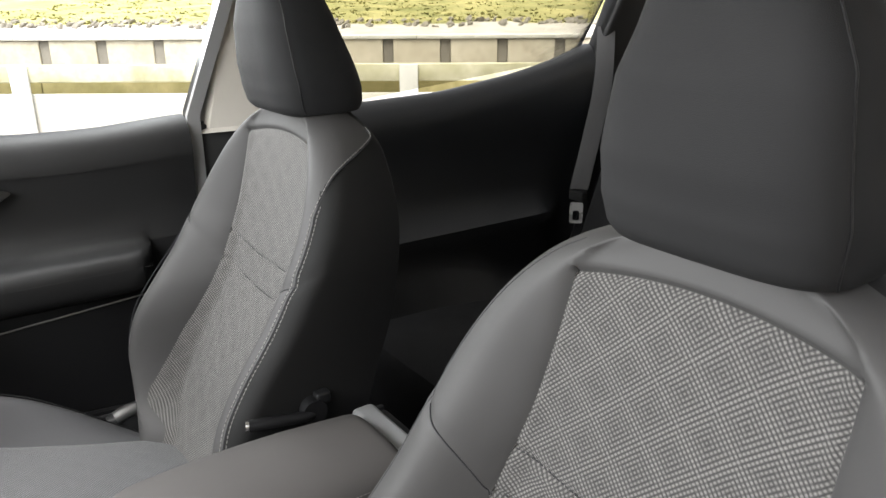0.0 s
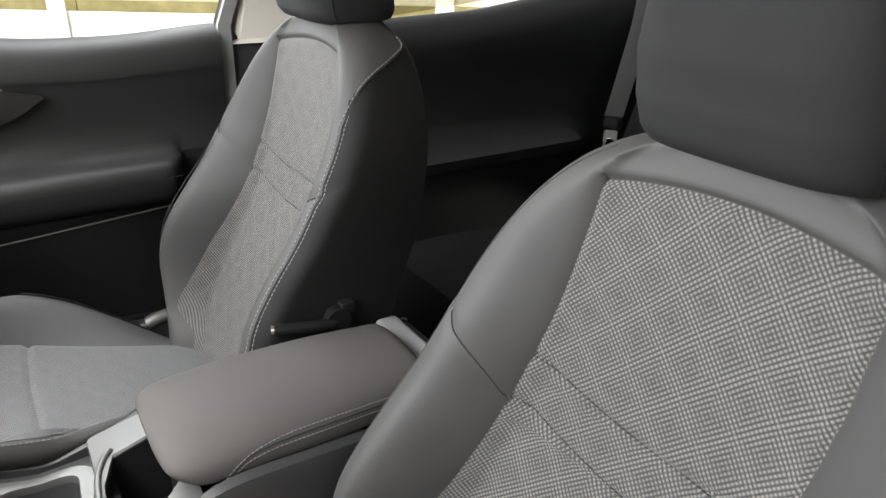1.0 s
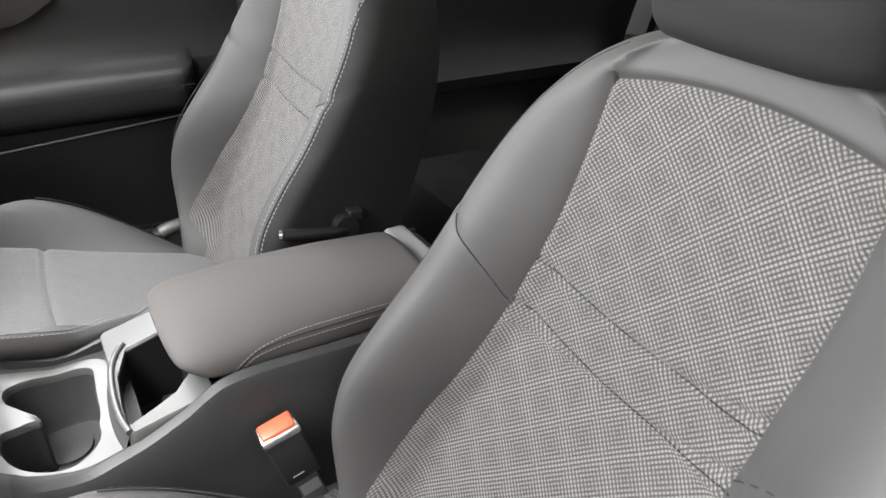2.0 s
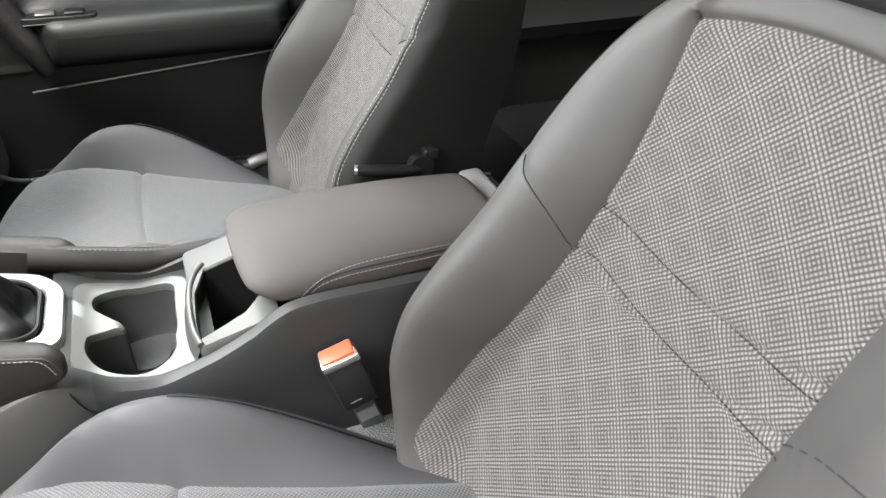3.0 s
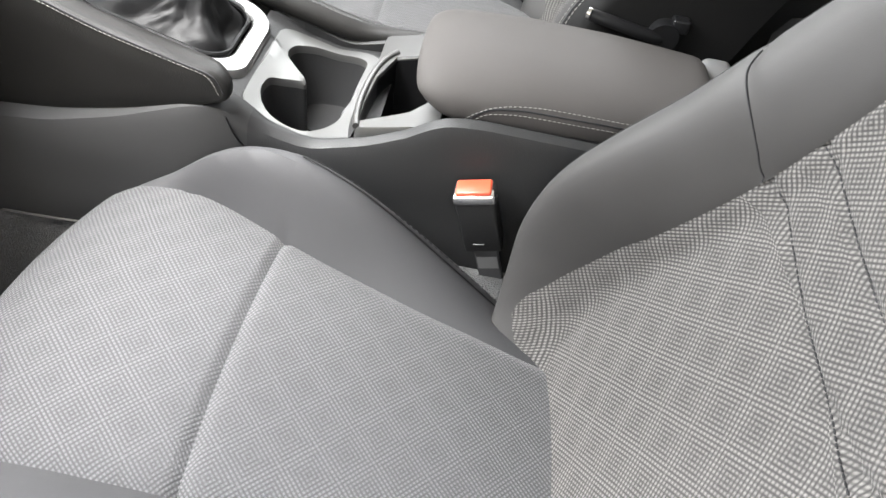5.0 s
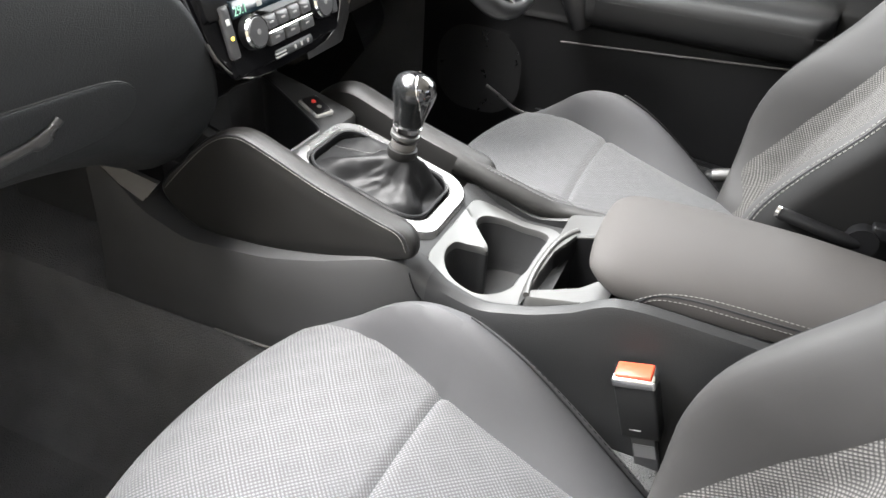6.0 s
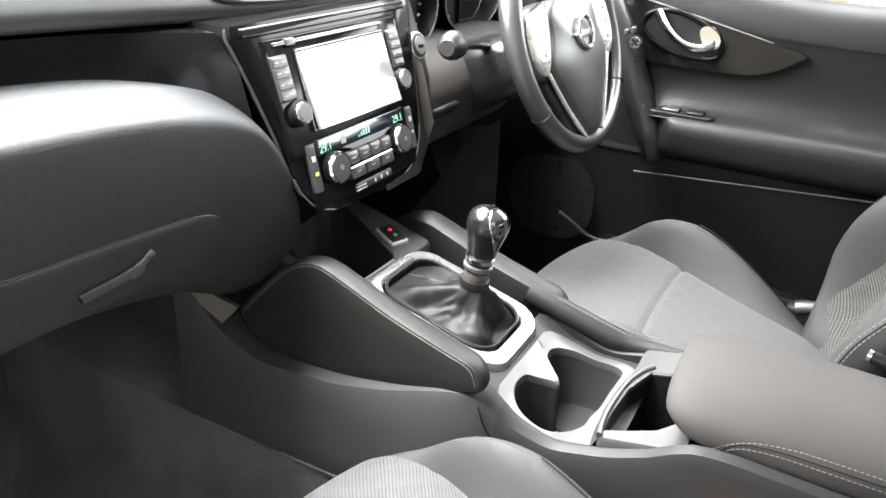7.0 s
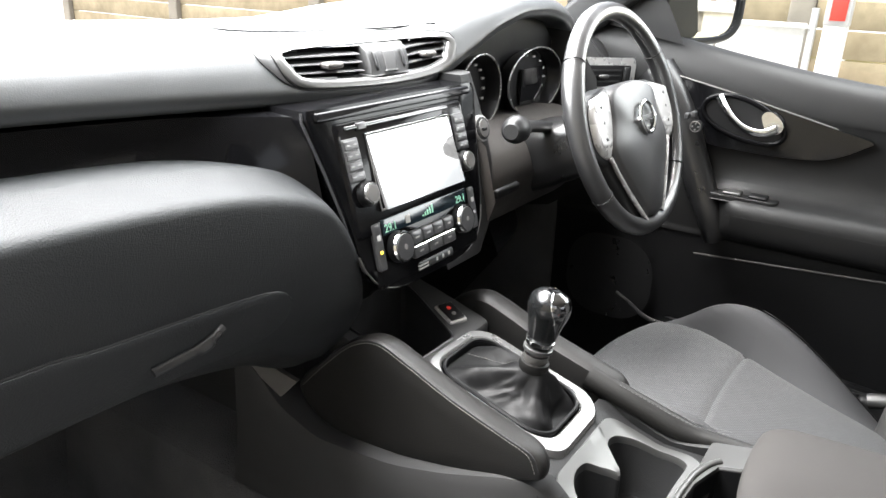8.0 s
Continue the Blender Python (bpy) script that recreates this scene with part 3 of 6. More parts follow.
def rrect(x0, x1, y0, y1, r, n=6):
    """A rounded rectangle, as points in order."""
    out = []
    for cx, cy, a in ((x1 - r, y1 - r, 0), (x0 + r, y1 - r, 90), (x0 + r, y0 + r, 180), (x1 - r, y0 + r, 270)):
        out += [(cx + r * math.cos(radians(a + 90 * k / n)), cy + r * math.sin(radians(a + 90 * k / n))) for k in range(n + 1)]
    # more points along the straight sides
    full = []
    for p, q in zip(out, out[1:] + out[:1]):
        m = max(1, int(math.hypot(q[0] - p[0], q[1] - p[1]) / 0.004))
        full += [(p[0] + (q[0] - p[0]) * k / m, p[1] + (q[1] - p[1]) * k / m) for k in range(m)]
    return full


def ring_of(outline, n=144):
    """n points at even steps along a closed outline, from its rightmost middle point."""
    P = list(outline)
    cx, cy = sum(p[0] for p in P) / len(P), sum(p[1] for p in P) / len(P)
    P.sort(key=lambda p: math.atan2(p[1] - cy, p[0] - cx))
    ang = [math.atan2(p[1] - cy, p[0] - cx) for p in P]
    rad = [math.hypot(p[0] - cx, p[1] - cy) for p in P]
    aa = [ang[-1] - 2 * math.pi] + ang + [ang[0] + 2 * math.pi]
    rr = [rad[-1]] + rad + [rad[0]]
    out = []
    for k in range(n):
        t = -math.pi + 2 * math.pi * k / n
        r = float(np.interp(t, aa, rr))
        out.append((cx + r * math.cos(t), cy + r * math.sin(t)))
    return out


def collar(outer, inner, height, skirt=0.012, lip=0.004, depth=0.0, taper=0.85):
    """A plate with a hole, and the well below the hole. height(y) gives the plate's level."""
    o, i = ring_of(outer), ring_of(inner)
    grow = lambda pts, k: [(sum(p[0] for p in pts) / len(pts) * (1 - k) + x * k, sum(p[1] for p in pts) / len(pts) * (1 - k) + y * k) for x, y in pts]
    o2, i2 = grow(o, 0.98), grow(i, 1.03)
    bm = bmesh.new()
    sheet(bm, [[(x, y, height(y) - skirt) for x, y in o], [(x, y, height(y) - 0.003) for x, y in o], [(x, y, height(y)) for x, y in o2],
               [(x, y, height(y) + 0.0005) for x, y in i2], [(x, y, height(y) - 0.002) for x, y in i], [(x, y, height(y) - lip - 0.004) for x, y in i]], close_u=True)
    well = None
    if depth:
        low = grow(i, taper)
        well = bmesh.new()
        zf = min(height(y) for _, y in i) - depth
        vs = sheet(well, [[(x, y, height(y) - 0.004) for x, y in i], [(x * 0.3 + a * 0.7, y * 0.3 + b * 0.7, zf + 0.012) for (x, y), (a, b) in zip(i, low)], [(x, y, zf) for x, y in low]], close_u=True)
        well.faces.new(vs[-1])
    return bm, well


shell("floor", box(-0.72, 0.72, -1.45, 1.05, 0.36, 0.40), M["carpet"], "dark carpet on the car floor", "floor")
for s in (-1, 1):
    bm = bmesh.new()
    sheet(bm, [[(s * 0.02, y, 0.70), (s * 0.14, y, 0.699), (s * 0.162, y, 0.685), (s * 0.178, y, 0.62), (s * 0.195, y, 0.47), (s * 0.25, y, 0.405)] for y in np.linspace(1.05, -0.9, 20)])
    shell("tunnel_carpet", bm, M["carpet"], "dark carpet over the centre tunnel", "carpet")
    bm = loft([[(s * 0.62, y, 0.38), (s * 0.70, y, 0.46), (s * 0.80, y, 0.46), (s * 0.80, y, 0.30), (s * 0.62, y, 0.30)] for y in (-1.45, 1.05)])
    shell("door_sill", bm, M["plastic"], "black plastic door sill", "sill", 0.01)
    shell("kick_panel", prism([(0.60, 0.40), (0.60, 0.95), (1.06, 1.2), (1.06, 0.40)], "x", s * 0.715 - 0.02, s * 0.715 + 0.02), M["carpet"], "dark footwell side panel", "panel")
bm = loft([[(x, y, 1.565 + 0.05 * math.cos(x / 0.62 * 1.3) + d) for x, d in [(k / 10 * 0.64, 0.0) for k in range(-10, 11)] + [(k / 10 * 0.66, 0.03) for k in range(10, -11, -1)]] for y in (-1.75, -1.2, -0.6, 0.0, 0.38)])
shell("ceiling", bm, M["beige"], "pale headliner above the seats", "headliner")
bm = bmesh.new()
sheet(bm, [[(x, 1.0, 0.40), (x, 1.10, 0.62), (x, 1.12, 0.9), (x, 1.10, 1.25)] for x in (-0.74, 0, 0.74)])
shell("wall_front", bm, M["carpet"], "dark bulkhead carpet under the dashboard", "bulkhead")

# rear bench
root = thing("rear_bench", (0, -0.9, 0.40), "dark cloth rear bench in shade", "car seat")
rows = []
for x in np.linspace(-0.60, 0.60, 40):
    k = 1 - 0.25 * abs(x / 0.6) ** 6
    rows.append([(x, -1.15, 0.70), (x, -0.95, 0.715), (x, -0.72, 0.735 * 1), (x, -0.60, 0.74 - 0.01 * (1 - k)), (x, -0.545, 0.725), (x, -0.525, 0.69), (x, -0.53, 0.60), (x, -0.56, 0.45)])
bm = bmesh.new()
sheet(bm, rows)
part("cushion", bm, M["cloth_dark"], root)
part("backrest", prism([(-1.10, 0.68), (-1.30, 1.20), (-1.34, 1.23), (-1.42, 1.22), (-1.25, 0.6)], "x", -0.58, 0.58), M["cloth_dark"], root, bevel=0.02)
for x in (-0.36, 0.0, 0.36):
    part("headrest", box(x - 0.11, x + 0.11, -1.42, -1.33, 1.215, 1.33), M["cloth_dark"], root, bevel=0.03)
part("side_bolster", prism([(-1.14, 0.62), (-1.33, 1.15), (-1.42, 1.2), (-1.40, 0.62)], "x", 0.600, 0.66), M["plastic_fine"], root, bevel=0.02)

# driver door and its parts
SILL = [(-0.8, 1.200), (-0.26, 1.200), (-0.1, 1.186), (0.047, 1.187), (0.165, 1.201), (0.285, 1.221), (0.42, 1.246), (0.62, 1.28)]


def door_section(y):
    top = ease(SILL, y, 0.04)
    arm = 1.0 if y < 0.24 else max(0.0, 1 - (y - 0.24) / 0.05)
    end = max(0.0, min(1.0, (y + 0.165) / 0.03))
    a = arm * end ** 0.5
    return [(0.80, y, top - 0.02), (0.770, y, top - 0.002), (0.750, y, top + 0.003), (0.727, y, top - 0.004), (0.710, y, top - 0.025), (0.703, y, top - 0.06), (0.706, y, 1.115),
            (0.712, y, 1.06), (0.710, y, 1.02), (0.704 - 0.006 * a, y, 0.995), (0.70 - 0.02 * a, y, 0.984), (0.70 - 0.045 * a, y, 0.978), (0.70 - 0.058 * a, y, 0.968), (0.70 - 0.062 * a, y, 0.95),
            (0.70 - 0.058 * a, y, 0.92), (0.70 - 0.045 * a, y, 0.905), (0.70 - 0.02 * a, y, 0.896), (0.698, y, 0.885), (0.702, y, 0.86), (0.705, y, 0.62), (0.70, y, 0.46), (0.80, y, 0.45)]


def door_line(y):
    return smooth_line(door_section(y), 3)



door = tagged(new("door_1"), "black driver door panel with padded armrest", "car door", kind="structure")
door.location = (0.72, 0.2, 0.45)
cuts = {"upper_panel": (0, 17), "middle_panel": (17, 26), "armrest": (26, 52), "lower_panel": (52, 63)}
ys = sorted(set(np.linspace(-0.262, 0.64, 50)) | {-0.165, -0.160, -0.15, -0.14, 0.25, 0.27, 0.29})
for nm, (a, b) in cuts.items():
    bm = bmesh.new()
    sheet(bm, [door_line(y)[a:b + 1] for y in ys])
    part(nm, bm, M["door_soft" if nm != "lower_panel" else "plastic_fine"], door)
bm = bmesh.new()
v = [bm.verts.new(p) for p in door_section(-0.262)]
bm.faces.new(v)
part("door_edge", bm, M["plastic_fine"], door)
part("accent_line", tube([(0.697 - 0.004, y, 0.880 - 0.075 * (y + 0.12)) for y in np.linspace(-0.17, 0.30, 16)], 0.0019, 8), M["silver_dark"], door, "thin satin silver line")
part("stitching", stitches([(0.6375, y, 0.953) for y in np.linspace(-0.15, 0.24, 20)], 0.006, 0.004, 0.0006), M["cloth_dark"], door)
spear = [(0.40, 1.184), (0.3855, 1.181), (0.2755, 1.1590), (0.1773, 1.1365), (0.10, 1.119), (0.046, 1.1065), (0.058, 1.094), (0.085, 1.077), (0.120, 1.0645), (0.181, 1.0600), (0.258, 1.0617), (0.31, 1.066), (0.36, 1.09), (0.40, 1.13)]
part("trim_spear", prism([(p[1], p[2]) for p in smooth_line([(0, *q) for q in spear], 5, True)], "x", 0.690, 0.712), M["spear_gloss"], door, "gloss black trim spear", bevel=0.003)
part("spear_edge", tube([(0.690, p[1], p[2] + 0.002) for p in smooth_line([(0, *q) for q in spear[:5]], 5)], [0.0018 - 0.00004 * k for k in range(21)], 8), M["silver_dark"], door, "satin silver edging")
bezel = [(0.253 + 0.072 * math.cos(a) * (1 - 0.1 * math.sin(a)), 1.118 + 0.035 * math.sin(a) + 0.017 * math.cos(a)) for a in np.linspace(0, 2 * math.pi, 41)[:-1]]
part("handle_bezel", tube([(0.688, y, z) for y, z in bezel], 0.005, 10, True), M["gloss"], door)
part("handle_cup", prism([(0.253 + (y - 0.253) * 0.93, 1.116 + (z - 1.116) * 0.93) for y, z in bezel], "x", 0.6885, 0.70), M["plastic_fine"], door, "dark recess behind the handle")
pull = smooth_line([(0.685, 0.299, 1.152), (0.677, 0.287, 1.139), (0.673, 0.273, 1.124), (0.670, 0.251, 1.108), (0.670, 0.229, 1.101), (0.672, 0.209, 1.101), (0.679, 0.195, 1.108)], 5)
part("door_handle", tube(pull, [0.0100 - 0.0030 * math.sin(math.pi * k / (len(pull) - 1)) for k in range(len(pull))], 14, squash=0.7), M["chrome"], door, "chrome inner door handle")
part("lock_tab", prism([(p[1], p[2]) for p in smooth_line([(0, 0.217, 1.128), (0, 0.208, 1.134), (0, 0.195, 1.126), (0, 0.187, 1.114), (0, 0.193, 1.104), (0, 0.207, 1.108)], 4, True)], "x", 0.677, 0.690), M["chrome"], door, "chrome lock tab", bevel=0.004)
part("switch_panel", prism(rrect(0.655, 0.692, 0.165, 0.285, 0.012), "z", 0.974, 0.9845), M["plastic_fine"], door, bevel=0.002)
for k, y in enumerate((0.20, 0.245)):
    part("window_switch", box(0.660, 0.686, y - 0.016, y + 0.016, 0.984, 0.990), M["silver" if k else "plastic_fine"], door, "window lift switch", bevel=0.003)
strut = smooth_line([(0.700, 0.425, 1.185), (0.690, 0.392, 1.150), (0.684, 0.358, 1.095), (0.678, 0.325, 1.030), (0.672, 0.294, 0.970), (0.668, 0.272, 0.925), (0.678, 0.262, 0.892)], 5)
part("grab_strut", tube(strut, [0.038 - 0.017 * k / (len(strut) - 1) for k in range(len(strut))], 16, squash=0.8), M["satin_black"], door, "satin black strut of the pull handle")
for y, z in ((0.342, 1.117), (0.331, 1.122)):
    part("mirror_switch", box(0.646, 0.662, y - 0.0038, y + 0.0038, z - 0.005, z + 0.005), M["button"], door, "small mirror switch", bevel=0.0015)
md = part("mirror_dial", disc((0.653, 0.3235, 1.101), (-1, -0.1, 0.1), 0.0110, 0.014, 28), M["plastic_fine"], door, "round mirror adjuster")
part("dial_ring", tube([(0.6452, 0.3235 + 0.0092 * math.cos(a), 1.101 + 0.0092 * math.sin(a)) for a in np.linspace(0, 2 * math.pi, 25)[:-1]], 0.0010, 6, True), M["silver_dark"], md)
for a in range(4):
    part("dial_mark", disc((0.6455, 0.3235 + 0.0055 * math.cos(a * math.pi / 2), 1.101 + 0.0055 * math.sin(a * math.pi / 2)), (-1, 0, 0), 0.0015, 0.002, 10), M["label"], md)
part("door_pocket", prism([(0.36, 0.68), (0.33, 0.705), (0.2, 0.69), (-0.2, 0.66), (-0.24, 0.50), (0.36, 0.50)], "x", 0.655, 0.70), M["plastic_fine"], door, bevel=0.012)
part("lower_trim", prism(rrect(0.385, 0.535, 0.69, 0.835, 0.055), "x", 0.676, 0.712), M["satin_black"], door, "rounded black lower trim", bevel=0.022)
part("pocket_rim", tube(smooth_line([(0.652, 0.43, 0.742), (0.650, 0.40, 0.728), (0.650, 0.36, 0.706), (0.650, 0.30, 0.700), (0.651, 0.1, 0.684), (0.651, -0.2, 0.664)], 5), 0.0045, 8), M["satin_black"], door, "rounded rim of the door pocket")

# pillars, rear doors, roof rails; the passenger side is open at the front
for s in (1, -1):
    g = (lambda bm: bm) if s > 0 else mirror
    bm = loft([[(0.725, -0.268, 0.42), (0.725, -0.42, 0.42), (0.80, -0.42, 0.42), (0.80, -0.268, 0.42)], [(0.735, -0.275, 1.185), (0.735, -0.425, 1.190), (0.80, -0.425, 1.190), (0.80, -0.275, 1.185)]])
    shell("pillar_lower", g(bm), M["plastic"], "black lower door pillar trim", "pillar", 0.008)
    bm = loft([[(0.730, -0.296, 1.165), (0.726, -0.425, 1.165), (0.79, -0.430, 1.165), (0.79, -0.296, 1.165)], [(0.70, -0.34, 1.40), (0.69, -0.43, 1.40), (0.75, -0.43, 1.40), (0.75, -0.34, 1.40)], [(0.62, -0.40, 1.60), (0.61, -0.49, 1.60), (0.68, -0.49, 1.60), (0.68, -0.40, 1.60)]])
    shell("pillar", g(bm), M["beige"], "pale cloth upper door pillar", "pillar", 0.008)
    if s > 0:
        bm = loft([[(x, y, z) for x, y in ((0.735, -0.278), (0.735, -0.290), (0.80, -0.290), (0.80, -0.278))] if z < 1.3 else [(x - 0.10, y - 0.13, z) for x, y in ((0.735, -0.278), (0.735, -0.290), (0.80, -0.290), (0.80, -0.278))] for z in (0.45, 1.20, 1.60)])
        shell("door_seal", bm, M["plastic_fine"], "black rubber door seal", "seal")
        bm = loft([[(0.722, y, z), (0.722, y - 0.024, z), (0.735, y - 0.024, z), (0.735, y, z)] if z < 1.21 else [(0.722 - 0.095, y, z), (0.722 - 0.095, y - 0.024, z), (0.735 - 0.095, y - 0.024, z), (0.735 - 0.095, y, z)] for y, z in ((-0.264, 0.45), (-0.264, 1.20), (-0.395, 1.60))])
        shell("window_channel", bm, M["silver_dull"], "pale metal edge of the window channel", "trim")

    def rear_section(y):
        top = ease([(-0.40, 1.195), (-0.64, 1.191), (-0.88, 1.20), (-1.10, 1.23), (-1.247, 1.261), (-1.36, 1.30)], y, 0.04)
        a = max(0.0, min(1.0, (y + 1.25) / 0.1)) * max(0.0, min(1.0, (-0.5 - y) / 0.1))
        return [(0.80, y, top - 0.012), (0.782, y, top - 0.001), (0.766, y, top - 0.001), (0.752, y, top - 0.009), (0.742, y, top - 0.024), (0.736, y, top - 0.045), (0.735, y, top - 0.07), (0.74, y, 1.09), (0.747, y, 1.06), (0.745, y, 0.95), (0.74 - 0.02 * a, y, 0.90), (0.74 - 0.055 * a, y, 0.875), (0.74 - 0.055 * a, y, 0.85), (0.735, y, 0.83), (0.742, y, 0.60), (0.742, y, 0.45), (0.80, y, 0.45)]

    bm = bmesh.new()
    sheet(bm, [rear_section(y) for y in np.linspace(-0.40, -1.36, 44)])
    shell("door_2" if s > 0 else "door_3", g(bm), M["rear_door"], "black rear door panel in shade", "car door")
    bm = loft([[(0.62, -1.30, 0.5), (0.62, -1.85, 0.5), (0.8, -1.85, 0.5), (0.8, -1.36, 0.5)], [(0.70, -1.345, 1.0), (0.66, -1.85, 1.0), (0.8, -1.85, 1.0), (0.8, -1.36, 1.0)], [(0.735, -1.352, 1.255), (0.70, -1.50, 1.255), (0.79, -1.50, 1.255), (0.79, -1.355, 1.255)], [(0.60, -1.40, 1.6), (0.56, -1.52, 1.6), (0.68, -1.52, 1.6), (0.68, -1.40, 1.6)]])
    shell("quarter_trim", g(bm), M["plastic_fine"], "black rear quarter trim", "trim", 0.015)
    bm = loft([[(0.60, y, 1.575), (0.60, y, 1.63), (0.70, y, 1.62), (0.70, y, 1.56)] for y in (-1.8, -0.6, 0.2)])
    shell("roof_rail", g(bm), M["beige"], "pale headliner edge above the doors", "trim", 0.01)
    # windscreen pillar
    bm = loft([[(0.70, 0.62, 1.20), (0.70, 0.74, 1.20), (0.79, 0.74, 1.20), (0.79, 0.62, 1.20)], [(0.60, 0.15, 1.56), (0.58, 0.22, 1.58), (0.67, 0.22, 1.60), (0.68, 0.15, 1.57)]])
    shell("windscreen_pillar", g(bm), M["plastic"], "dark windscreen pillar trim", "pillar", 0.01)
bm = loft([[(x, -1.80, 0.40), (x, -1.86, 0.40), (x, -1.84, 1.20), (x, -1.78, 1.20)] for x in (-0.7, 0.7)])
shell("tailgate", bm, M["plastic_fine"], "black tailgate panel", "tailgate")
bm = bmesh.new()
sheet(bm, [[(x, -1.34, 1.12), (x, -1.80, 1.12)] for x in (-0.68, 0.68)])
shell("parcel_shelf", bm, M["cloth_dark"], "dark parcel shelf", "shelf")
shell("sail_panel", prism([(0.40, 1.245), (0.62, 1.285), (0.62, 1.40), (0.50, 1.36), (0.43, 1.30)], "x", 0.715, 0.745), M["plastic_fine"], "black mirror sail panel", "panel", 0.008)

# glass
def pane_glass(name, tint):
    """Thin window glass: clear or tinted, with a faint gloss."""
    m = bpy.data.materials.new(name)
    m.use_nodes = True
    gt = m.node_tree
    gt.nodes.remove(gt.nodes["Principled BSDF"])
    gm, ga, gb, gf = (gt.nodes.new(k) for k in ("ShaderNodeMixShader", "ShaderNodeBsdfTransparent", "ShaderNodeBsdfGlossy", "ShaderNodeFresnel"))
    ga.inputs[0].default_value = (*tint, 1)
    gb.inputs["Roughness"].default_value = 0.02
    gf.inputs["IOR"].default_value = 1.3
    gt.links.new(gf.outputs[0], gm.inputs[0])
    gt.links.new(ga.outputs[0], gm.inputs[1])
    gt.links.new(gb.outputs[0], gm.inputs[2])
    gt.links.new(gm.outputs[0], gt.nodes["Material Output"].inputs["Surface"])
    return m


for nm, tint, lab, quad in (("window_1", (0.95, 0.97, 0.96), "clear side window glass", [(0.762, -0.27, 1.18), (0.762, 0.50, 1.25), (0.66, 0.16, 1.56), (0.655, -0.40, 1.58)]), ("window_2", (0.50, 0.49, 0.43), "tinted rear side window glass", [(0.785, -0.42, 1.17), (0.785, -1.33, 1.26), (0.665, -1.40, 1.56), (0.66, -0.46, 1.58)])):
    bm = bmesh.new()
    bm.faces.new([bm.verts.new(q) for q in quad])
    pane = shell(nm, bm, pane_glass("glass_of_" + nm, tint), lab, "window")
    pane.visible_shadow = False

# rear seat belt
belt = thing("rear_seat_belt", (0.62, -1.25, 0.86), "grey rear seat belt with steel tongue", "seat belt")
mid = smooth_line([(0.722, -1.375, 1.34), (0.675, -1.325, 1.20), (0.640, -1.255, 1.06), (0.619, -1.200, 0.945)], 6)
bm = bmesh.new()
sheet(bm, [[p + Vector((-0.017, -0.016, 0)), p + Vector((-0.018, -0.014, 0)), p + Vector((0.018, 0.014, 0)), p + Vector((0.017, 0.016, 0))] for p in mid], close_u=True)
part("strap", bm, M["strap"], belt, "dark grey woven strap")
part("tongue_grip", box(0.595, 0.643, -1.211, -1.187, 0.915, 0.942), M["plastic"], belt, bevel=0.005)
bm, _ = collar(rrect(-0.017, 0.017, -0.030, 0.026, 0.005), rrect(-0.008, 0.008, -0.021, 0.004, 0.003), lambda y: 0.0, 0.003, 0.001)
bmesh.ops.transform(bm, matrix=Matrix.Translation((0.614, -1.190, 0.887)) @ Euler((radians(90), 0, radians(42))).to_matrix().to_4x4(), verts=bm.verts)
part("tongue", bm, M["silver_bright"], belt, "bright steel tongue")

# ---- dashboard ----
dash = thing("dashboard", (0, 0.7, 0.9), "black soft-touch dashboard with gloss strip", "dashboard")
LIP = [(-0.76, 1.236), (-0.42, 1.226), (-0.33, 1.221), (-0.21, 1.214), (-0.04, 1.204), (0.12, 1.200), (0.16, 1.208), (0.216, 1.234), (0.285, 1.268), (0.36, 1.288), (0.45, 1.290), (0.53, 1.276), (0.60, 1.245), (0.66, 1.222), (0.76, 1.22)]


def pad_line(x):
    """The upper pad's outline at x, from its lower lip over the top to the windscreen."""
    z = ease(LIP, x, 0.018)
    h = max(0.0, z - lerp([(-0.76, 1.236), (-0.04, 1.204), (0.76, 1.21)], x))
    yb = 0.560 - 0.018 * math.exp(-((x / 0.2) ** 2)) - 0.35 * h
    t = lerp([(-0.76, 0.035), (-0.2, 0.045), (0.16, 0.052), (0.3, 0.03), (0.5, 0.025), (0.7, 0.03)], x)
    pts = [(x, yb + 0.07, z - 0.012), (x, yb + 0.012, z - 0.008), (x, yb + 0.001, z + 0.002), (x, yb, z + t * 0.30), (x, yb + 0.010, z + t * 0.75), (x, yb + 0.028, z + t * 1.10), (x, yb + 0.08, z + t * 1.4), (x, yb + 0.18, z + t * 1.5 - 0.3 * h), (x, yb + 0.36, 1.265 + 0.3 * h), (x, 1.10, 1.235)]
    return smooth_line(pts, 5)


def pad_y(x, z):
    up = pad_line(x)[10:30]
    return float(np.interp(z, [p.z for p in up], [p.y for p in up]))


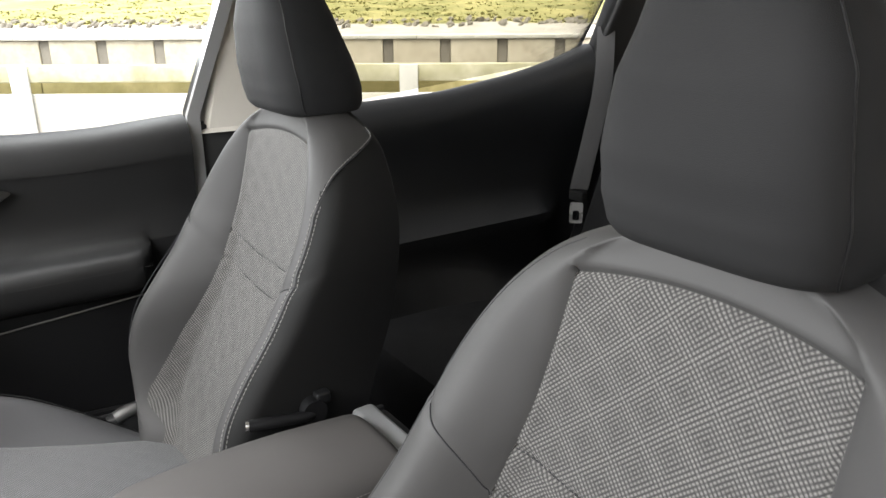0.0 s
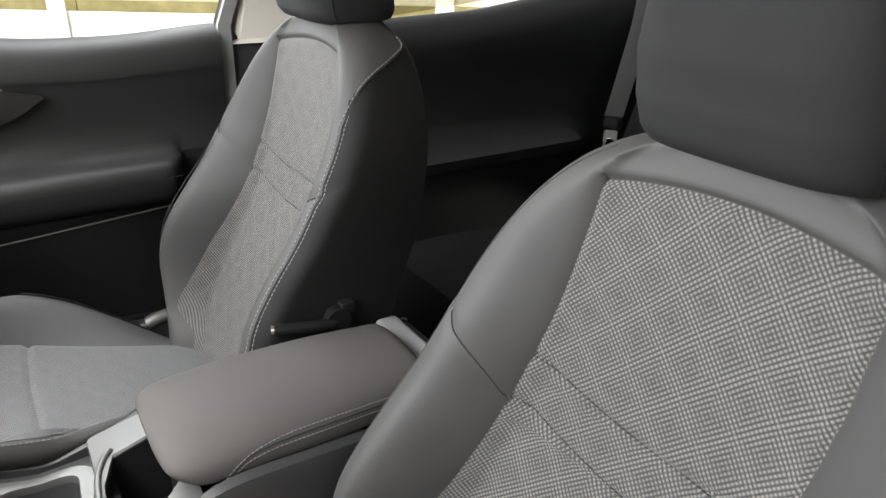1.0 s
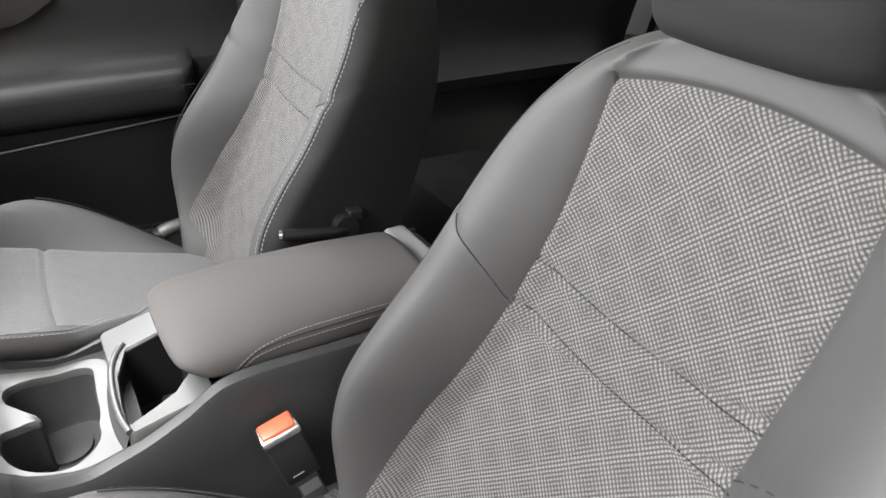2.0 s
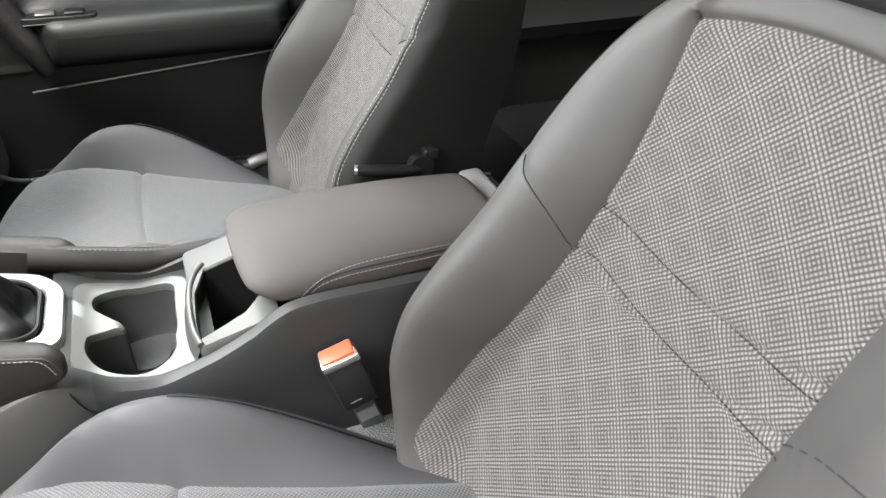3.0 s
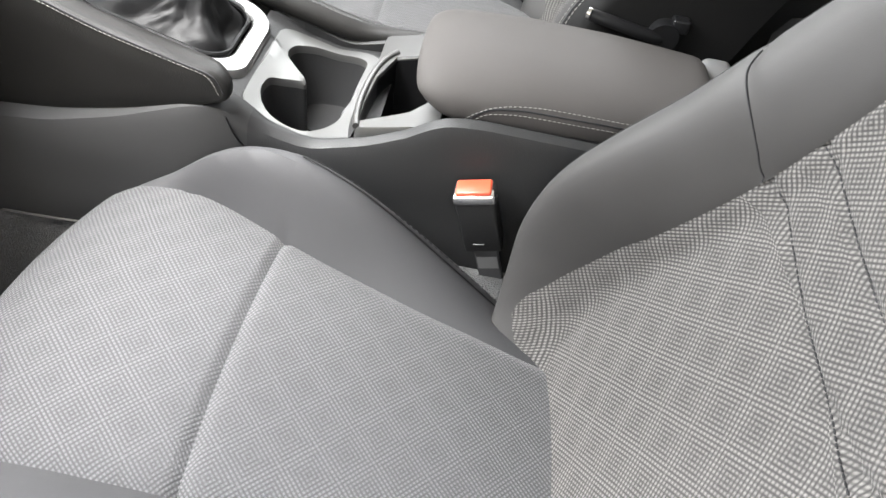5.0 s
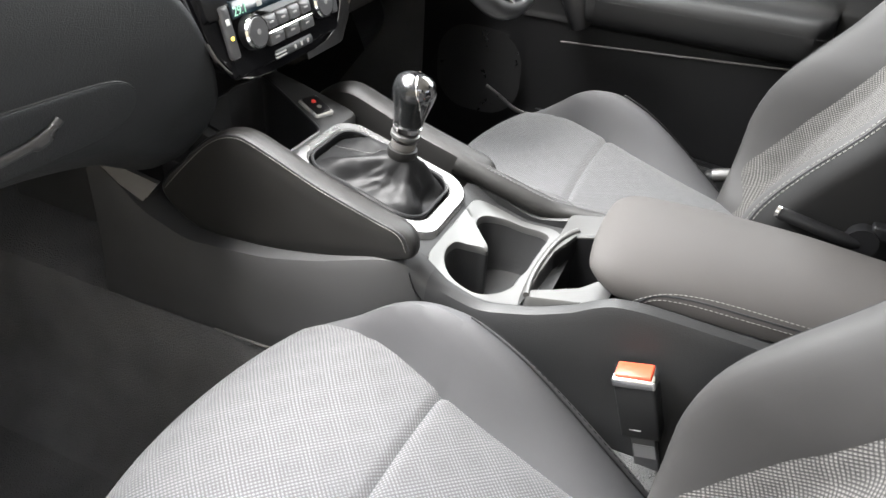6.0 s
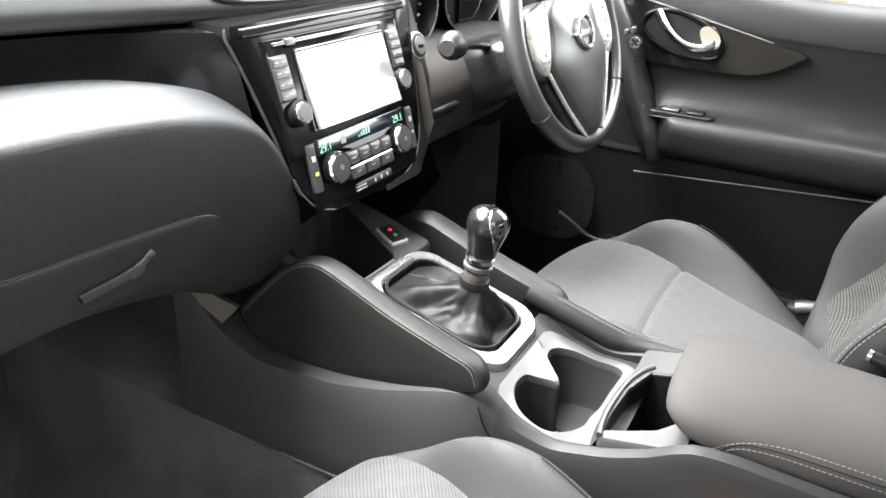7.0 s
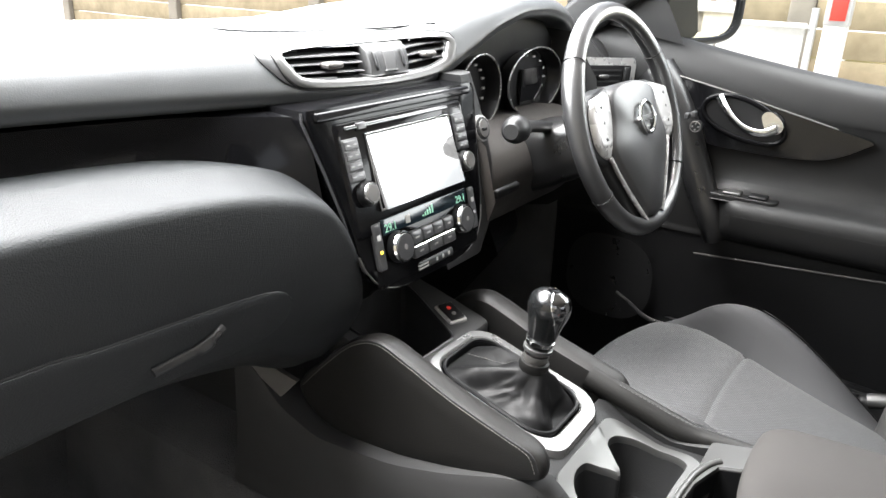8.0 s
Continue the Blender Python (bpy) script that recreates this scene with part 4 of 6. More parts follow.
bm = bmesh.new()
sheet(bm, [pad_line(x) for x in np.linspace(-0.755, 0.755, 260)])
VENT_OUT = [(-0.1365, 1.2645), (-0.1405, 1.250), (-0.1365, 1.232), (-0.1225, 1.2215), (-0.100, 1.2172), (-0.062, 1.2146), (-0.014, 1.2122), (0.042, 1.2110), (0.1085, 1.2115), (0.159, 1.2160), (0.1765, 1.2225), (0.1835, 1.236), (0.1875, 1.2640), (0.110, 1.2675), (0.0, 1.2675), (-0.095, 1.2680)]
VENT_IN = [(-0.1280, 1.2575), (-0.1262, 1.2485), (-0.1218, 1.2380), (-0.1140, 1.2315), (-0.0936, 1.2278), (-0.059, 1.2253), (-0.011, 1.2232), (0.0446, 1.2222), (0.1126, 1.2238), (0.1486, 1.2285), (0.1645, 1.2335), (0.1715, 1.245), (0.1790, 1.2590), (0.143, 1.2592), (0.084, 1.2584), (0.0244, 1.2582), (-0.0275, 1.2582), (-0.0755, 1.2583)]


def inside(x, z, ring):
    odd = False
    for (ax, az), (bx, bz) in zip(ring, ring[1:] + ring[:1]):
        if (az > z) != (bz > z) and x < ax + (z - az) / (bz - az) * (bx - ax):
            odd = not odd
    return odd


# the opening for the centre vents
middle = [(x * 0.985 + 0.0005, z) for x, z in VENT_IN]
hole = [f for f in bm.faces if f.calc_center_median().y < 0.62 and inside(f.calc_center_median().x, f.calc_center_median().z, middle)]
bmesh.ops.delete(bm, geom=hole, context="FACES")
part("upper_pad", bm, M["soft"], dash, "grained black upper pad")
bm = bmesh.new()
rows = []
for x in np.linspace(-0.75, -0.155, 40):
    bend = max(0.0, min(1.0, (x + 0.30) / 0.145)) ** 2
    rows.append([(x, 0.62, ease(LIP, x, 0.02) - 0.006), (x, 0.572 - 0.060 * bend, ease(LIP, x, 0.02) - 0.012), (x, 0.558 - 0.062 * bend, 1.16), (x, 0.548 - 0.065 * bend, 1.11), (x, 0.56 - 0.05 * bend, 1.085)])
sheet(bm, rows)
part("gloss_strip", bm, M["strip_gloss"], dash, "gloss black strip")
FACE = [(0.85, 0.585), (0.875, 0.550), (0.905, 0.522), (0.935, 0.500), (0.965, 0.484), (0.99, 0.473), (1.02, 0.464), (1.06, 0.458), (1.11, 0.461), (1.15, 0.467), (1.19, 0.474)]
RIM = [(-0.755, 1.186), (-0.60, 1.185), (-0.45, 1.182), (-0.31, 1.173), (-0.22, 1.158), (-0.165, 1.138), (-0.135, 1.110), (-0.112, 1.070), (-0.090, 1.020), (-0.074, 0.975), (-0.076, 0.940), (-0.092, 0.905), (-0.122, 0.884), (-0.165, 0.902), (-0.215, 0.934), (-0.264, 0.964), (-0.35, 0.990), (-0.44, 0.999), (-0.755, 1.005)]


def glove_y(z):
    return ease(FACE, z, 0.012)


rim_line = [(p[0], p[2]) for p in smooth_line([(x, 0, z) for x, z in RIM], 8)]
inward = []
for k, (x, z) in enumerate(rim_line):
    (ax, az), (bx, bz) = rim_line[max(k - 1, 0)], rim_line[min(k + 1, len(rim_line) - 1)]
    ln = math.hypot(bx - ax, bz - az)
    inward.append(((bz - az) / ln, -(bx - ax) / ln))


def glove_ring(d, share=0.0, back=0.0):
    """The rim moved inwards by d, then a share of the way to the panel's middle line."""
    out = []
    for (x, z), (nx, nz) in zip(rim_line, inward):
        x, z = max(x + nx * d, -0.755), z + nz * d
        mx, mz = max(-0.755, min(-0.17, x)), 1.045
        x, z = x + (mx - x) * share, z + (mz - z) * share
        # the lower edge is turned under, with no slanting face
        out.append((x, glove_y(z) + back * (0.3 if nz > 0.3 and back < 0.1 else 1.0), z))
    return out


bm = bmesh.new()
sheet(bm, [glove_ring(0, 0, 0.16), glove_ring(0, 0, 0.050), glove_ring(0.0020, 0, 0.043), glove_ring(0.008, 0, 0.030), glove_ring(0.017, 0, 0.0095), glove_ring(0.0205, 0, 0.0035), glove_ring(0.025, 0, 0.0006), glove_ring(0.029)] + [glove_ring(0.029, k) for k in (0.08, 0.2, 0.35, 0.5, 0.65, 0.8, 0.9, 1.0)])
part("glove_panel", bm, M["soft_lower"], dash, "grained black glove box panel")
# the lid stands a little proud of the panel, with a joint round it
LID = [(-0.74, 1.078), (-0.49, 1.074), (-0.43, 1.068), (-0.35, 1.063), (-0.28, 1.057), (-0.245, 1.050), (-0.228, 1.034), (-0.236, 1.014), (-0.268, 1.004), (-0.35, 1.008), (-0.50, 1.016), (-0.74, 1.020)]
lid = smooth_line([(x, 0, z) for x, z in LID], 8)
bm = bmesh.new()
rows = [[(p.x, glove_y(p.z) + 0.004, p.z) for p in lid]]
for k, lift in ((1.0, 0.0), (0.985, 0.0022), (0.90, 0.0030), (0.6, 0.0030), (0.3, 0.0030), (0.0, 0.0030)):
    row = []
    for p in lid:
        mx, mz = min(p.x, -0.29), 1.038
        x, z = mx + (p.x - mx) * k, mz + (p.z - mz) * k
        row.append((x, glove_y(z) - lift, z))
    rows.append(row)
sheet(bm, rows)
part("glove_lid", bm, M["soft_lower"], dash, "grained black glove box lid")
part("glove_lid_joint", tube([(p.x, glove_y(p.z) + 0.0004, p.z) for p in lid], 0.0016, 6), M["plastic_fine"], dash, "joint round the glove box lid")
hb = smooth_line([(-0.388, 0, 1.030), (-0.368, 0, 1.031), (-0.350, 0, 1.032), (-0.334, 0, 1.034), (-0.316, 0, 1.044)], 5)
part("glove_box_handle", tube([(p.x, glove_y(p.z) - 0.0055, p.z) for p in hb], [0.0045] * 12 + [0.0065] * 5 + [0.004] * 4, 10, squash=0.6), M["satin_black"], dash, "black glove box handle")
# panel below the steering column
bm = prism([(0.62, 1.135), (0.535, 1.130), (0.495, 1.105), (0.480, 1.05), (0.50, 0.99), (0.56, 0.95), (0.80, 0.90), (0.9, 0.95)], "x", 0.150, 0.545)
part("column_panel", bm, M["column_skin"], dash, "warm grey panel below the column", bevel=0.03)
bm = prism([(0.62, 1.24), (0.545, 1.235), (0.500, 1.17), (0.482, 1.06), (0.50, 0.99), (0.56, 0.95), (0.80, 0.90), (0.9, 0.95)], "x", 0.547, 0.745)
part("outer_panel", bm, M["plastic"], dash, bevel=0.02)
part("coin_tray", box(0.20, 0.27, 0.473, 0.50, 1.035, 1.050), M["plastic_fine"], dash, bevel=0.005)
part("dash_end", prism([(0.56, 1.22), (0.50, 1.16), (0.50, 1.0), (0.7, 0.9), (0.9, 1.2)], "x", 0.66, 0.752), M["plastic"], dash, bevel=0.02)
part("pedal_bracket", prism([(0.62, 0.86), (0.66, 0.95), (0.78, 0.80), (0.74, 0.70)], "x", 0.42, 0.60), M["plastic_fine"], dash, bevel=0.03)

part("pad_seam", tube(smooth_line([(-0.150, 0.70, 1.2785), (-0.152, 0.647, 1.2772), (-0.124, 0.626, 1.2742), (-0.036, 0.619, 1.2712), (0.064, 0.615, 1.2702), (0.146, 0.603, 1.2722), (0.185, 0.583, 1.2762)], 6), 0.0016, 6), M["plastic_fine"], dash)

# centre vents
def on_face(x, z, proud=0.0):
    return Vector((x, pad_y(x, z) - proud, z))


def vent_ring(outline):
    return ring_of([(p[0], p[2]) for p in smooth_line([(x, 0, z) for x, z in outline], 6, True)], 160)


def between(k):
    return [(a + (c - a) * k, b + (d - b) * k) for (a, b), (c, d) in zip(vent_ring(VENT_OUT), vent_ring(VENT_IN))]


bm = bmesh.new()
rows = [[on_face(x, z, h) for x, z in between(k)] for k, h in ((0.0, -0.012), (0.0, 0.0012), (0.10, 0.0038), (0.30, 0.0052), (0.65, 0.0050), (0.90, 0.0034), (1.0, 0.0012))]
rows.append([on_face(x, z) + Vector((0, 0.026, 0)) for x, z in between(1.0)])
sheet(bm, rows, close_u=True)
vent = part("vent_frame", bm, M["silver"], dash, "satin silver vent surround")
part("vent_joint", tube([on_face(x, z, 0.0004) for x, z in between(-0.02)], 0.0012, 6, True), M["plastic_fine"], vent)
bm = bmesh.new()
bm.faces.new([bm.verts.new(on_face(x, z) + Vector((0, 0.024, 0))) for x, z in between(0.9)])
part("vent_cavity", bm, M["plastic_fine"], vent)
# dark wedge along the outer end
wedge_o = smooth_line([(-0.146, 0, 1.2672), (-0.157, 0, 1.2650), (-0.1620, 0, 1.2540), (-0.1525, 0, 1.2395), (-0.1385, 0, 1.2275), (-0.1240, 0, 1.2205)], 5)
wedge_i = smooth_line([(-0.139, 0, 1.2655), (-0.1395, 0, 1.2610), (-0.1405, 0, 1.2510), (-0.1395, 0, 1.2405), (-0.1345, 0, 1.2292), (-0.1220, 0, 1.2213)], 5)
bm = bmesh.new()
sheet(bm, [[on_face(p.x + (q.x - p.x) * k, p.z + (q.z - p.z) * k, h) for p, q in zip(wedge_o, wedge_i)] for k, h in ((0.0, -0.004), (0.0, 0.0016), (0.3, 0.0020), (0.7, 0.0014), (1.0, 0.0004))])
part("vent_wedge", bm, M["satin_black"], vent, "black wedge beside the vent")
SLATS = [((-0.129, 1.2503), (-0.004, 1.2477)), ((-0.124, 1.2425), (-0.006, 1.2391)), ((-0.119, 1.2340), (-0.008, 1.2300)), ((0.086, 1.2483), (0.176, 1.2535)), ((0.080, 1.2394), (0.172, 1.2440)), ((0.076, 1.2310), (0.166, 1.2348))]
for (xa, za), (xb, zb) in SLATS:
    rows = []
    for x in np.linspace(xa, xb, 10):
        p = on_face(x, za + (zb - za) * (x - xa) / (xb - xa))
        rows.append([p + Vector((0, 0.020, 0.003)), p + Vector((0, 0.004, 0.0012)), p + Vector((0, 0.003, 0.0)), p + Vector((0, 0.004, -0.0008)), p + Vector((0, 0.020, 0.001))])
    part("vent_slat", loft(rows), M["button"], vent)
for x, z in ((-0.062, 1.2398), (0.132, 1.2400)):
    c = on_face(x, z)
    part("vent_tab", box(x - 0.0135, x + 0.0135, c.y - 0.007, c.y + 0.008, z - 0.0035, z + 0.0038), M["silver_dark"], vent, bevel=0.003)


def patch(top, low, proud, back=0.012):
    """A block on the pad between an upper and a lower edge, each (x0, x1, z)."""
    rows = []
    for k in np.linspace(0, 1, 7):
        a, b, z = (low[j] + (top[j] - low[j]) * k for j in range(3))
        rows.append([on_face(a, z, -back), on_face(a, z, proud)] + [on_face(a + (b - a) * j / 6, z, proud + 0.0004) for j in range(1, 6)] + [on_face(b, z, proud), on_face(b, z, -back)])
    return loft(rows)


hazard = part("hazard_block", patch((0.006, 0.093, 1.2575), (-0.003, 0.074, 1.2235), 0.0018, 0.02), M["plastic"], dash, "satin grey block with the hazard switch", bevel=0.0015)
part("switch_joint", patch((0.0320, 0.0600, 1.2513), (0.0233, 0.0492, 1.2270), 0.0024), M["plastic_fine"], hazard, bevel=0.001)
part("hazard_switch", patch((0.0334, 0.0586, 1.2502), (0.0247, 0.0478, 1.2281), 0.0034), M["side_plastic"], hazard, bevel=0.001)
for xa, xb in ((0.0165, 0.0100), (0.0740, 0.0665)):
    part("vent_wheel", tube([on_face(xb + (xa - xb) * k, 1.2275 + 0.0235 * k, 0.0010) for k in np.linspace(0, 1, 12)], [0.0052 * math.sqrt(max(0.02, 1 - (2 * k - 1) ** 4)) for k in np.linspace(0, 1, 12)], 12, squash=0.55), M["plastic_fine"], hazard)
    part("wheel_ridge", tube([on_face(xb + (xa - xb) * k, 1.2275 + 0.0235 * k, 0.0040) for k in np.linspace(0.15, 0.85, 8)], 0.0014, 8), M["button"], hazard)
# vent beyond the steering wheel
def at_vent(bm):
    bmesh.ops.transform(bm, matrix=Matrix.Translation((0.618, 0.488, 1.176)) @ Euler((0, radians(3), radians(-16))).to_matrix().to_4x4(), verts=bm.verts)
    return bm


sv = part("side_vent", at_vent(prism(rrect(-0.080, 0.078, -0.028, 0.028, 0.010), "y", 0.0, 0.03)), M["silver_bright"], dash, "satin silver side vent surround", bevel=0.005)
part("vent_cavity", at_vent(prism(rrect(-0.069, 0.067, -0.019, 0.019, 0.006), "y", -0.001, 0.004)), M["plastic_fine"], sv)
for z in (-0.010, 0.0, 0.010):
    part("vent_slat", at_vent(box(-0.066, 0.035, -0.0045, 0.0, z - 0.0013, z + 0.0013)), M["plastic"], sv)
part("vent_tab", at_vent(box(-0.035, -0.008, -0.010, -0.002, -0.004, 0.003)), M["silver"], sv, bevel=0.002)
part("vent_wheel", at_vent(box(0.043, 0.058, -0.006, 0.0, -0.016, 0.016)), M["plastic"], sv, bevel=0.002)

# ---- centre stack ----
stack = thing("centre_stack", (0, 0.5, 0.95), "gloss black centre stack with touch screen", "car console")


def face(z):
    return 0.468 + 0.31 * (z - 1.094) if z > 1.094 else 0.468 - 0.25 * (1.094 - z)


def slab(x0, x1, z0, z1, proud, back=0.006, r=0.002):
    """A rounded block lying on the stack's face."""
    m = min(z0, 1.094) if z1 <= 1.094 else max(z0, 1.094)
    pts = rrect(x0, x1, z0, z1, min(r * 1.5, (x1 - x0) / 2.1, (z1 - z0) / 2.1), 4)
    bm = bmesh.new()
    front = [(x, face(z) - proud, z) for x, z in pts]
    inner = [((x0 + x1) / 2 + (x - (x0 + x1) / 2) * (1 - 2 * r / (x1 - x0)), z) for x, z in pts]
    inner = [(x, (z0 + z1) / 2 + (z - (z0 + z1) / 2) * (1 - 2 * r / (z1 - z0))) for x, z in inner]
    vs = sheet(bm, [[(x, face(z) + back, z) for x, z in pts], [(x, face(z) - proud + r, z) for x, z in pts], [(x, face(z) - proud, z) for x, z in inner]], close_u=True)
    bm.faces.new(vs[-1])
    return bm


def face_disc(x, z, r, proud, depth=0.01, r2=None):
    n = Vector((0, -1, 0.30 if z > 1.094 else 0.25)).normalized()
    return disc(Vector((x, face(z), z)) + n * (proud - depth / 2), n, r, depth, 32, None, r2)


OUT = [(0.998, 0.050), (1.000, 0.074), (1.006, 0.094), (1.017, 0.110), (1.034, 0.122), (1.06, 0.131), (1.094, 0.137), (1.15, 0.150), (1.196, 0.163), (1.206, 0.160)]
rows = []
for z in sorted(set([o[0] for o in OUT] + list(np.linspace(0.998, 1.206, 26)))):
    w = lerp(OUT, z)
    rows.append([(-w, 0.62, z), (-w, face(z) + 0.006, z), (-w + 0.003, face(z) + 0.001, z)] + [(x, face(z), z) for x in np.linspace(-w + 0.010, w - 0.010, 10)] + [(w - 0.003, face(z) + 0.001, z), (w, face(z) + 0.006, z), (w, 0.62, z)])
part("fascia", loft(rows), M["gloss"], stack, "gloss black fascia")
edge_l = [(-lerp(OUT, z) - 0.001, face(z) + 0.004, z) for z in np.linspace(1.03, 1.204, 20)]
part("edge_strip", tube(edge_l, 0.0018, 8), M["gloss_grey"], stack, "glossy edge strip")
part("edge_strip", tube([(-x, y, z) for x, y, z in edge_l], 0.0018, 8), M["gloss_grey"], stack)
low_rim = [(lerp(OUT, z) * s, face(z) + 0.002, z) for s, zz in ((-1, np.linspace(1.05, 0.9982, 18)), (1, np.linspace(0.9982, 1.05, 18))) for z in zz]
part("lower_rim", tube(low_rim, 0.0011, 8), M["silver_dark"], stack, "dark satin rim")
unit = part("head_unit", slab(-0.128, 0.122, 1.066, 1.190, 0.003, r=0.004), M["gloss"], stack, "gloss black head unit")
bm = bmesh.new()
for x0, x1, z0, z1 in ((-0.080, 0.080, 1.094, 1.172),):
    y0, y1 = face(z0) - 0.0115, face(z1) - 0.0040
    box(x0, x1, y0, y0 + 0.004, z0, z1, bm)
    for v in bm.verts:
        v.co.y += (v.co.z - z0) / (z1 - z0) * (y1 - y0)
part("display_screen", bm, M["display"], unit, "dark glossy touch screen, faint glow added to its reflected daylight")
part("screen_mount", slab(-0.084, 0.084, 1.090, 1.176, 0.0036, r=0.001), M["gloss"], unit)
part("screen_edge", tube([(x, face(z) - 0.004, z) for x, z in ((-0.082, 1.174), (-0.082, 1.092), (0.082, 1.092), (0.082, 1.174))], 0.0012, 6, True), M["silver_dull"], unit)
part("disc_slot", slab(-0.112, 0.085, 1.1815, 1.1855, 0.0048, r=0.001), M["gloss_grey"], unit, "thin disc slot")
part("eject_button", slab(-0.093, -0.078, 1.180, 1.187, 0.006, r=0.001), M["button"], unit)
part("top_bar", slab(-0.150, 0.146, 1.193, 1.203, 0.003, r=0.002), M["gloss"], stack)
for side, x0 in ((-1, -0.122), (1, 0.089)):
    plate = part("button_plate", slab(x0, x0 + 0.026, 1.128, 1.173, 0.0048, r=0.001), M["button"], unit, "grey button plate")
    for k in range(4):
        z0 = 1.1295 + 0.0108 * k
        part("button", slab(x0 + 0.0015, x0 + 0.0245, z0, z0 + 0.0098, 0.0062, r=0.0010), M["button"], plate)
        for dx in (0.0045, 0.015):
            part("button_mark", slab(x0 + dx, x0 + dx + 0.0055, z0 + 0.004, z0 + 0.0056, 0.0066, r=0.0003), M["label"], plate)
    kx = -0.101 if side < 0 else 0.098
    knob = part("volume_knob" if side < 0 else "tuning_knob", face_disc(kx, 1.113, 0.0150, 0.0110, 0.014, 0.0135), M["plastic_fine"], unit, "black rotary knob")
    part("knob_ring", face_disc(kx, 1.113, 0.0125, 0.0135, 0.004, 0.0110), M["silver_mid"], knob)
    part("knob_cap", face_disc(kx, 1.113, 0.0098, 0.0142, 0.003, 0.0092), M["silver_dark"], knob)
# climate panel
clim = part("climate_panel", slab(-0.106, 0.104, 1.006, 1.084, 0.003, r=0.004), M["gloss"], stack, "gloss black climate panel")
part("climate_display", slab(-0.088, 0.086, 1.064, 1.082, 0.0042, r=0.001), M["lcd"], clim, "dark blue-green display")


def letters(text, x, z, size, mat, parent, proud):
    cu = bpy.data.curves.new("digits", "FONT")
    cu.body, cu.size, cu.extrude = text, size, 0.0002
    tmp = bpy.data.objects.new("digits", cu)
    scene.collection.objects.link(tmp)
    me = bpy.data.meshes.new_from_object(tmp)
    bpy.data.objects.remove(tmp)
    tilt = math.atan(0.25)
    me.transform(Matrix.Translation((x, face(z) - proud, z)) @ Euler((radians(90) - tilt, 0, 0)).to_matrix().to_4x4())
    me.materials.append(mat)
    ob = new("digits", me)
    ob.parent = parent
    ob.matrix_parent_inverse = Matrix.Translation(parent.location).inverted()
    return ob


letters("29.1", -0.085, 1.0675, 0.013, M["glow"], clim, 0.0050)
letters("29.1", 0.060, 1.0675, 0.013, M["glow"], clim, 0.0050)
for k in range(5):
    part("fan_bar", slab(-0.012 + 0.005 * k, -0.009 + 0.005 * k, 1.068, 1.070 + 0.002 * k, 0.0046, r=0.0003), M["glow"], clim)
part("mode_mark", slab(-0.045, -0.036, 1.068, 1.077, 0.0046, r=0.0003), M["mark"], clim)
for x0 in (-0.106, 0.090):
    strip = part("defrost_strip", slab(x0 + 0.001, x0 + 0.015, 1.028, 1.080, 0.0055, r=0.0015), M["button"], clim)
    part("button_mark", slab(x0 + 0.005, x0 + 0.011, 1.062, 1.068, 0.006, r=0.0004), M["mark"], strip)
    part("indicator_lamp", slab(x0 + 0.006, x0 + 0.0105, 1.047, 1.0505, 0.0062, r=0.0004), M["amber"] if x0 < 0 else M["mark"], strip)
for x in (-0.0665, 0.0655):
    dial = part("temperature_dial", face_disc(x, 1.046, 0.0190, 0.013, 0.016, 0.0180), M["plastic_fine"], clim, "black temperature dial")
    part("dial_ring", face_disc(x, 1.046, 0.0184, 0.0150, 0.003, 0.0172), M["chrome"], dial)
    part("dial_cap", face_disc(x, 1.046, 0.0160, 0.0158, 0.003, 0.0150), M["button"], dial)
    part("button_mark", face_disc(x, 1.046, 0.003, 0.0161, 0.002), M["label"], dial)
for r, z0 in enumerate((1.043, 1.0265)):
    for k in range(4 if r == 0 else 3):
        w = 0.0225 if r == 0 else 0.030
        x0 = -0.045 + k * w
        b = part("button", slab(x0 + 0.0006, x0 + w - 0.0006, z0, z0 + 0.0145, 0.009, r=0.0015), M["button"], clim)
        part("button_mark", slab(x0 + w / 2 - 0.004, x0 + w / 2 + 0.004, z0 + 0.006, z0 + 0.0085, 0.0094, r=0.0004), M["label"], b)
part("button_divider", slab(-0.046, 0.046, 1.0388, 1.0418, 0.0100, r=0.0008), M["chrome"], clim, "bright line between the buttons")
part("airbag_lamp", slab(-0.036, 0.040, 1.0075, 1.0185, 0.0045, r=0.002), M["plastic_fine"], clim, "passenger airbag lamp strip")
for k in range(2):
    part("mark_bar", slab(-0.036, -0.016, 1.0100 + 0.0035 * k, 1.0118 + 0.0035 * k, 0.0050, r=0.0003), M["mark"], clim)
for k in range(3):
    part("mark_bar", slab(0.0 + 0.013 * k, 0.004 + 0.013 * k, 1.011, 1.0155, 0.0050, r=0.0003), M["mark"], clim)

# cheek between stack and steering column, with the start button
CHEEK = [(0.985, 0.140), (1.005, 0.168), (1.04, 0.197), (1.10, 0.210), (1.146, 0.208), (1.18, 0.205), (1.215, 0.198)]
rows = []
for z in np.linspace(0.985, 1.215, 24):
    xl, xr, yf = lerp(OUT, max(0.998, z)) - 0.012, ease(CHEEK, z, 0.01), face(z) + 0.009
    rows.append([(xl, 0.60, z), (xl, yf, z), (xr - 0.036, yf, z), (xr - 0.026, yf + 0.0012, z), (xr - 0.017, yf + 0.0045, z), (xr - 0.009, yf + 0.0105, z), (xr - 0.003, yf + 0.019, z), (xr, yf + 0.032, z), (xr, 0.60, z)])
part("column_cheek", loft(rows), M["plastic"], dash)
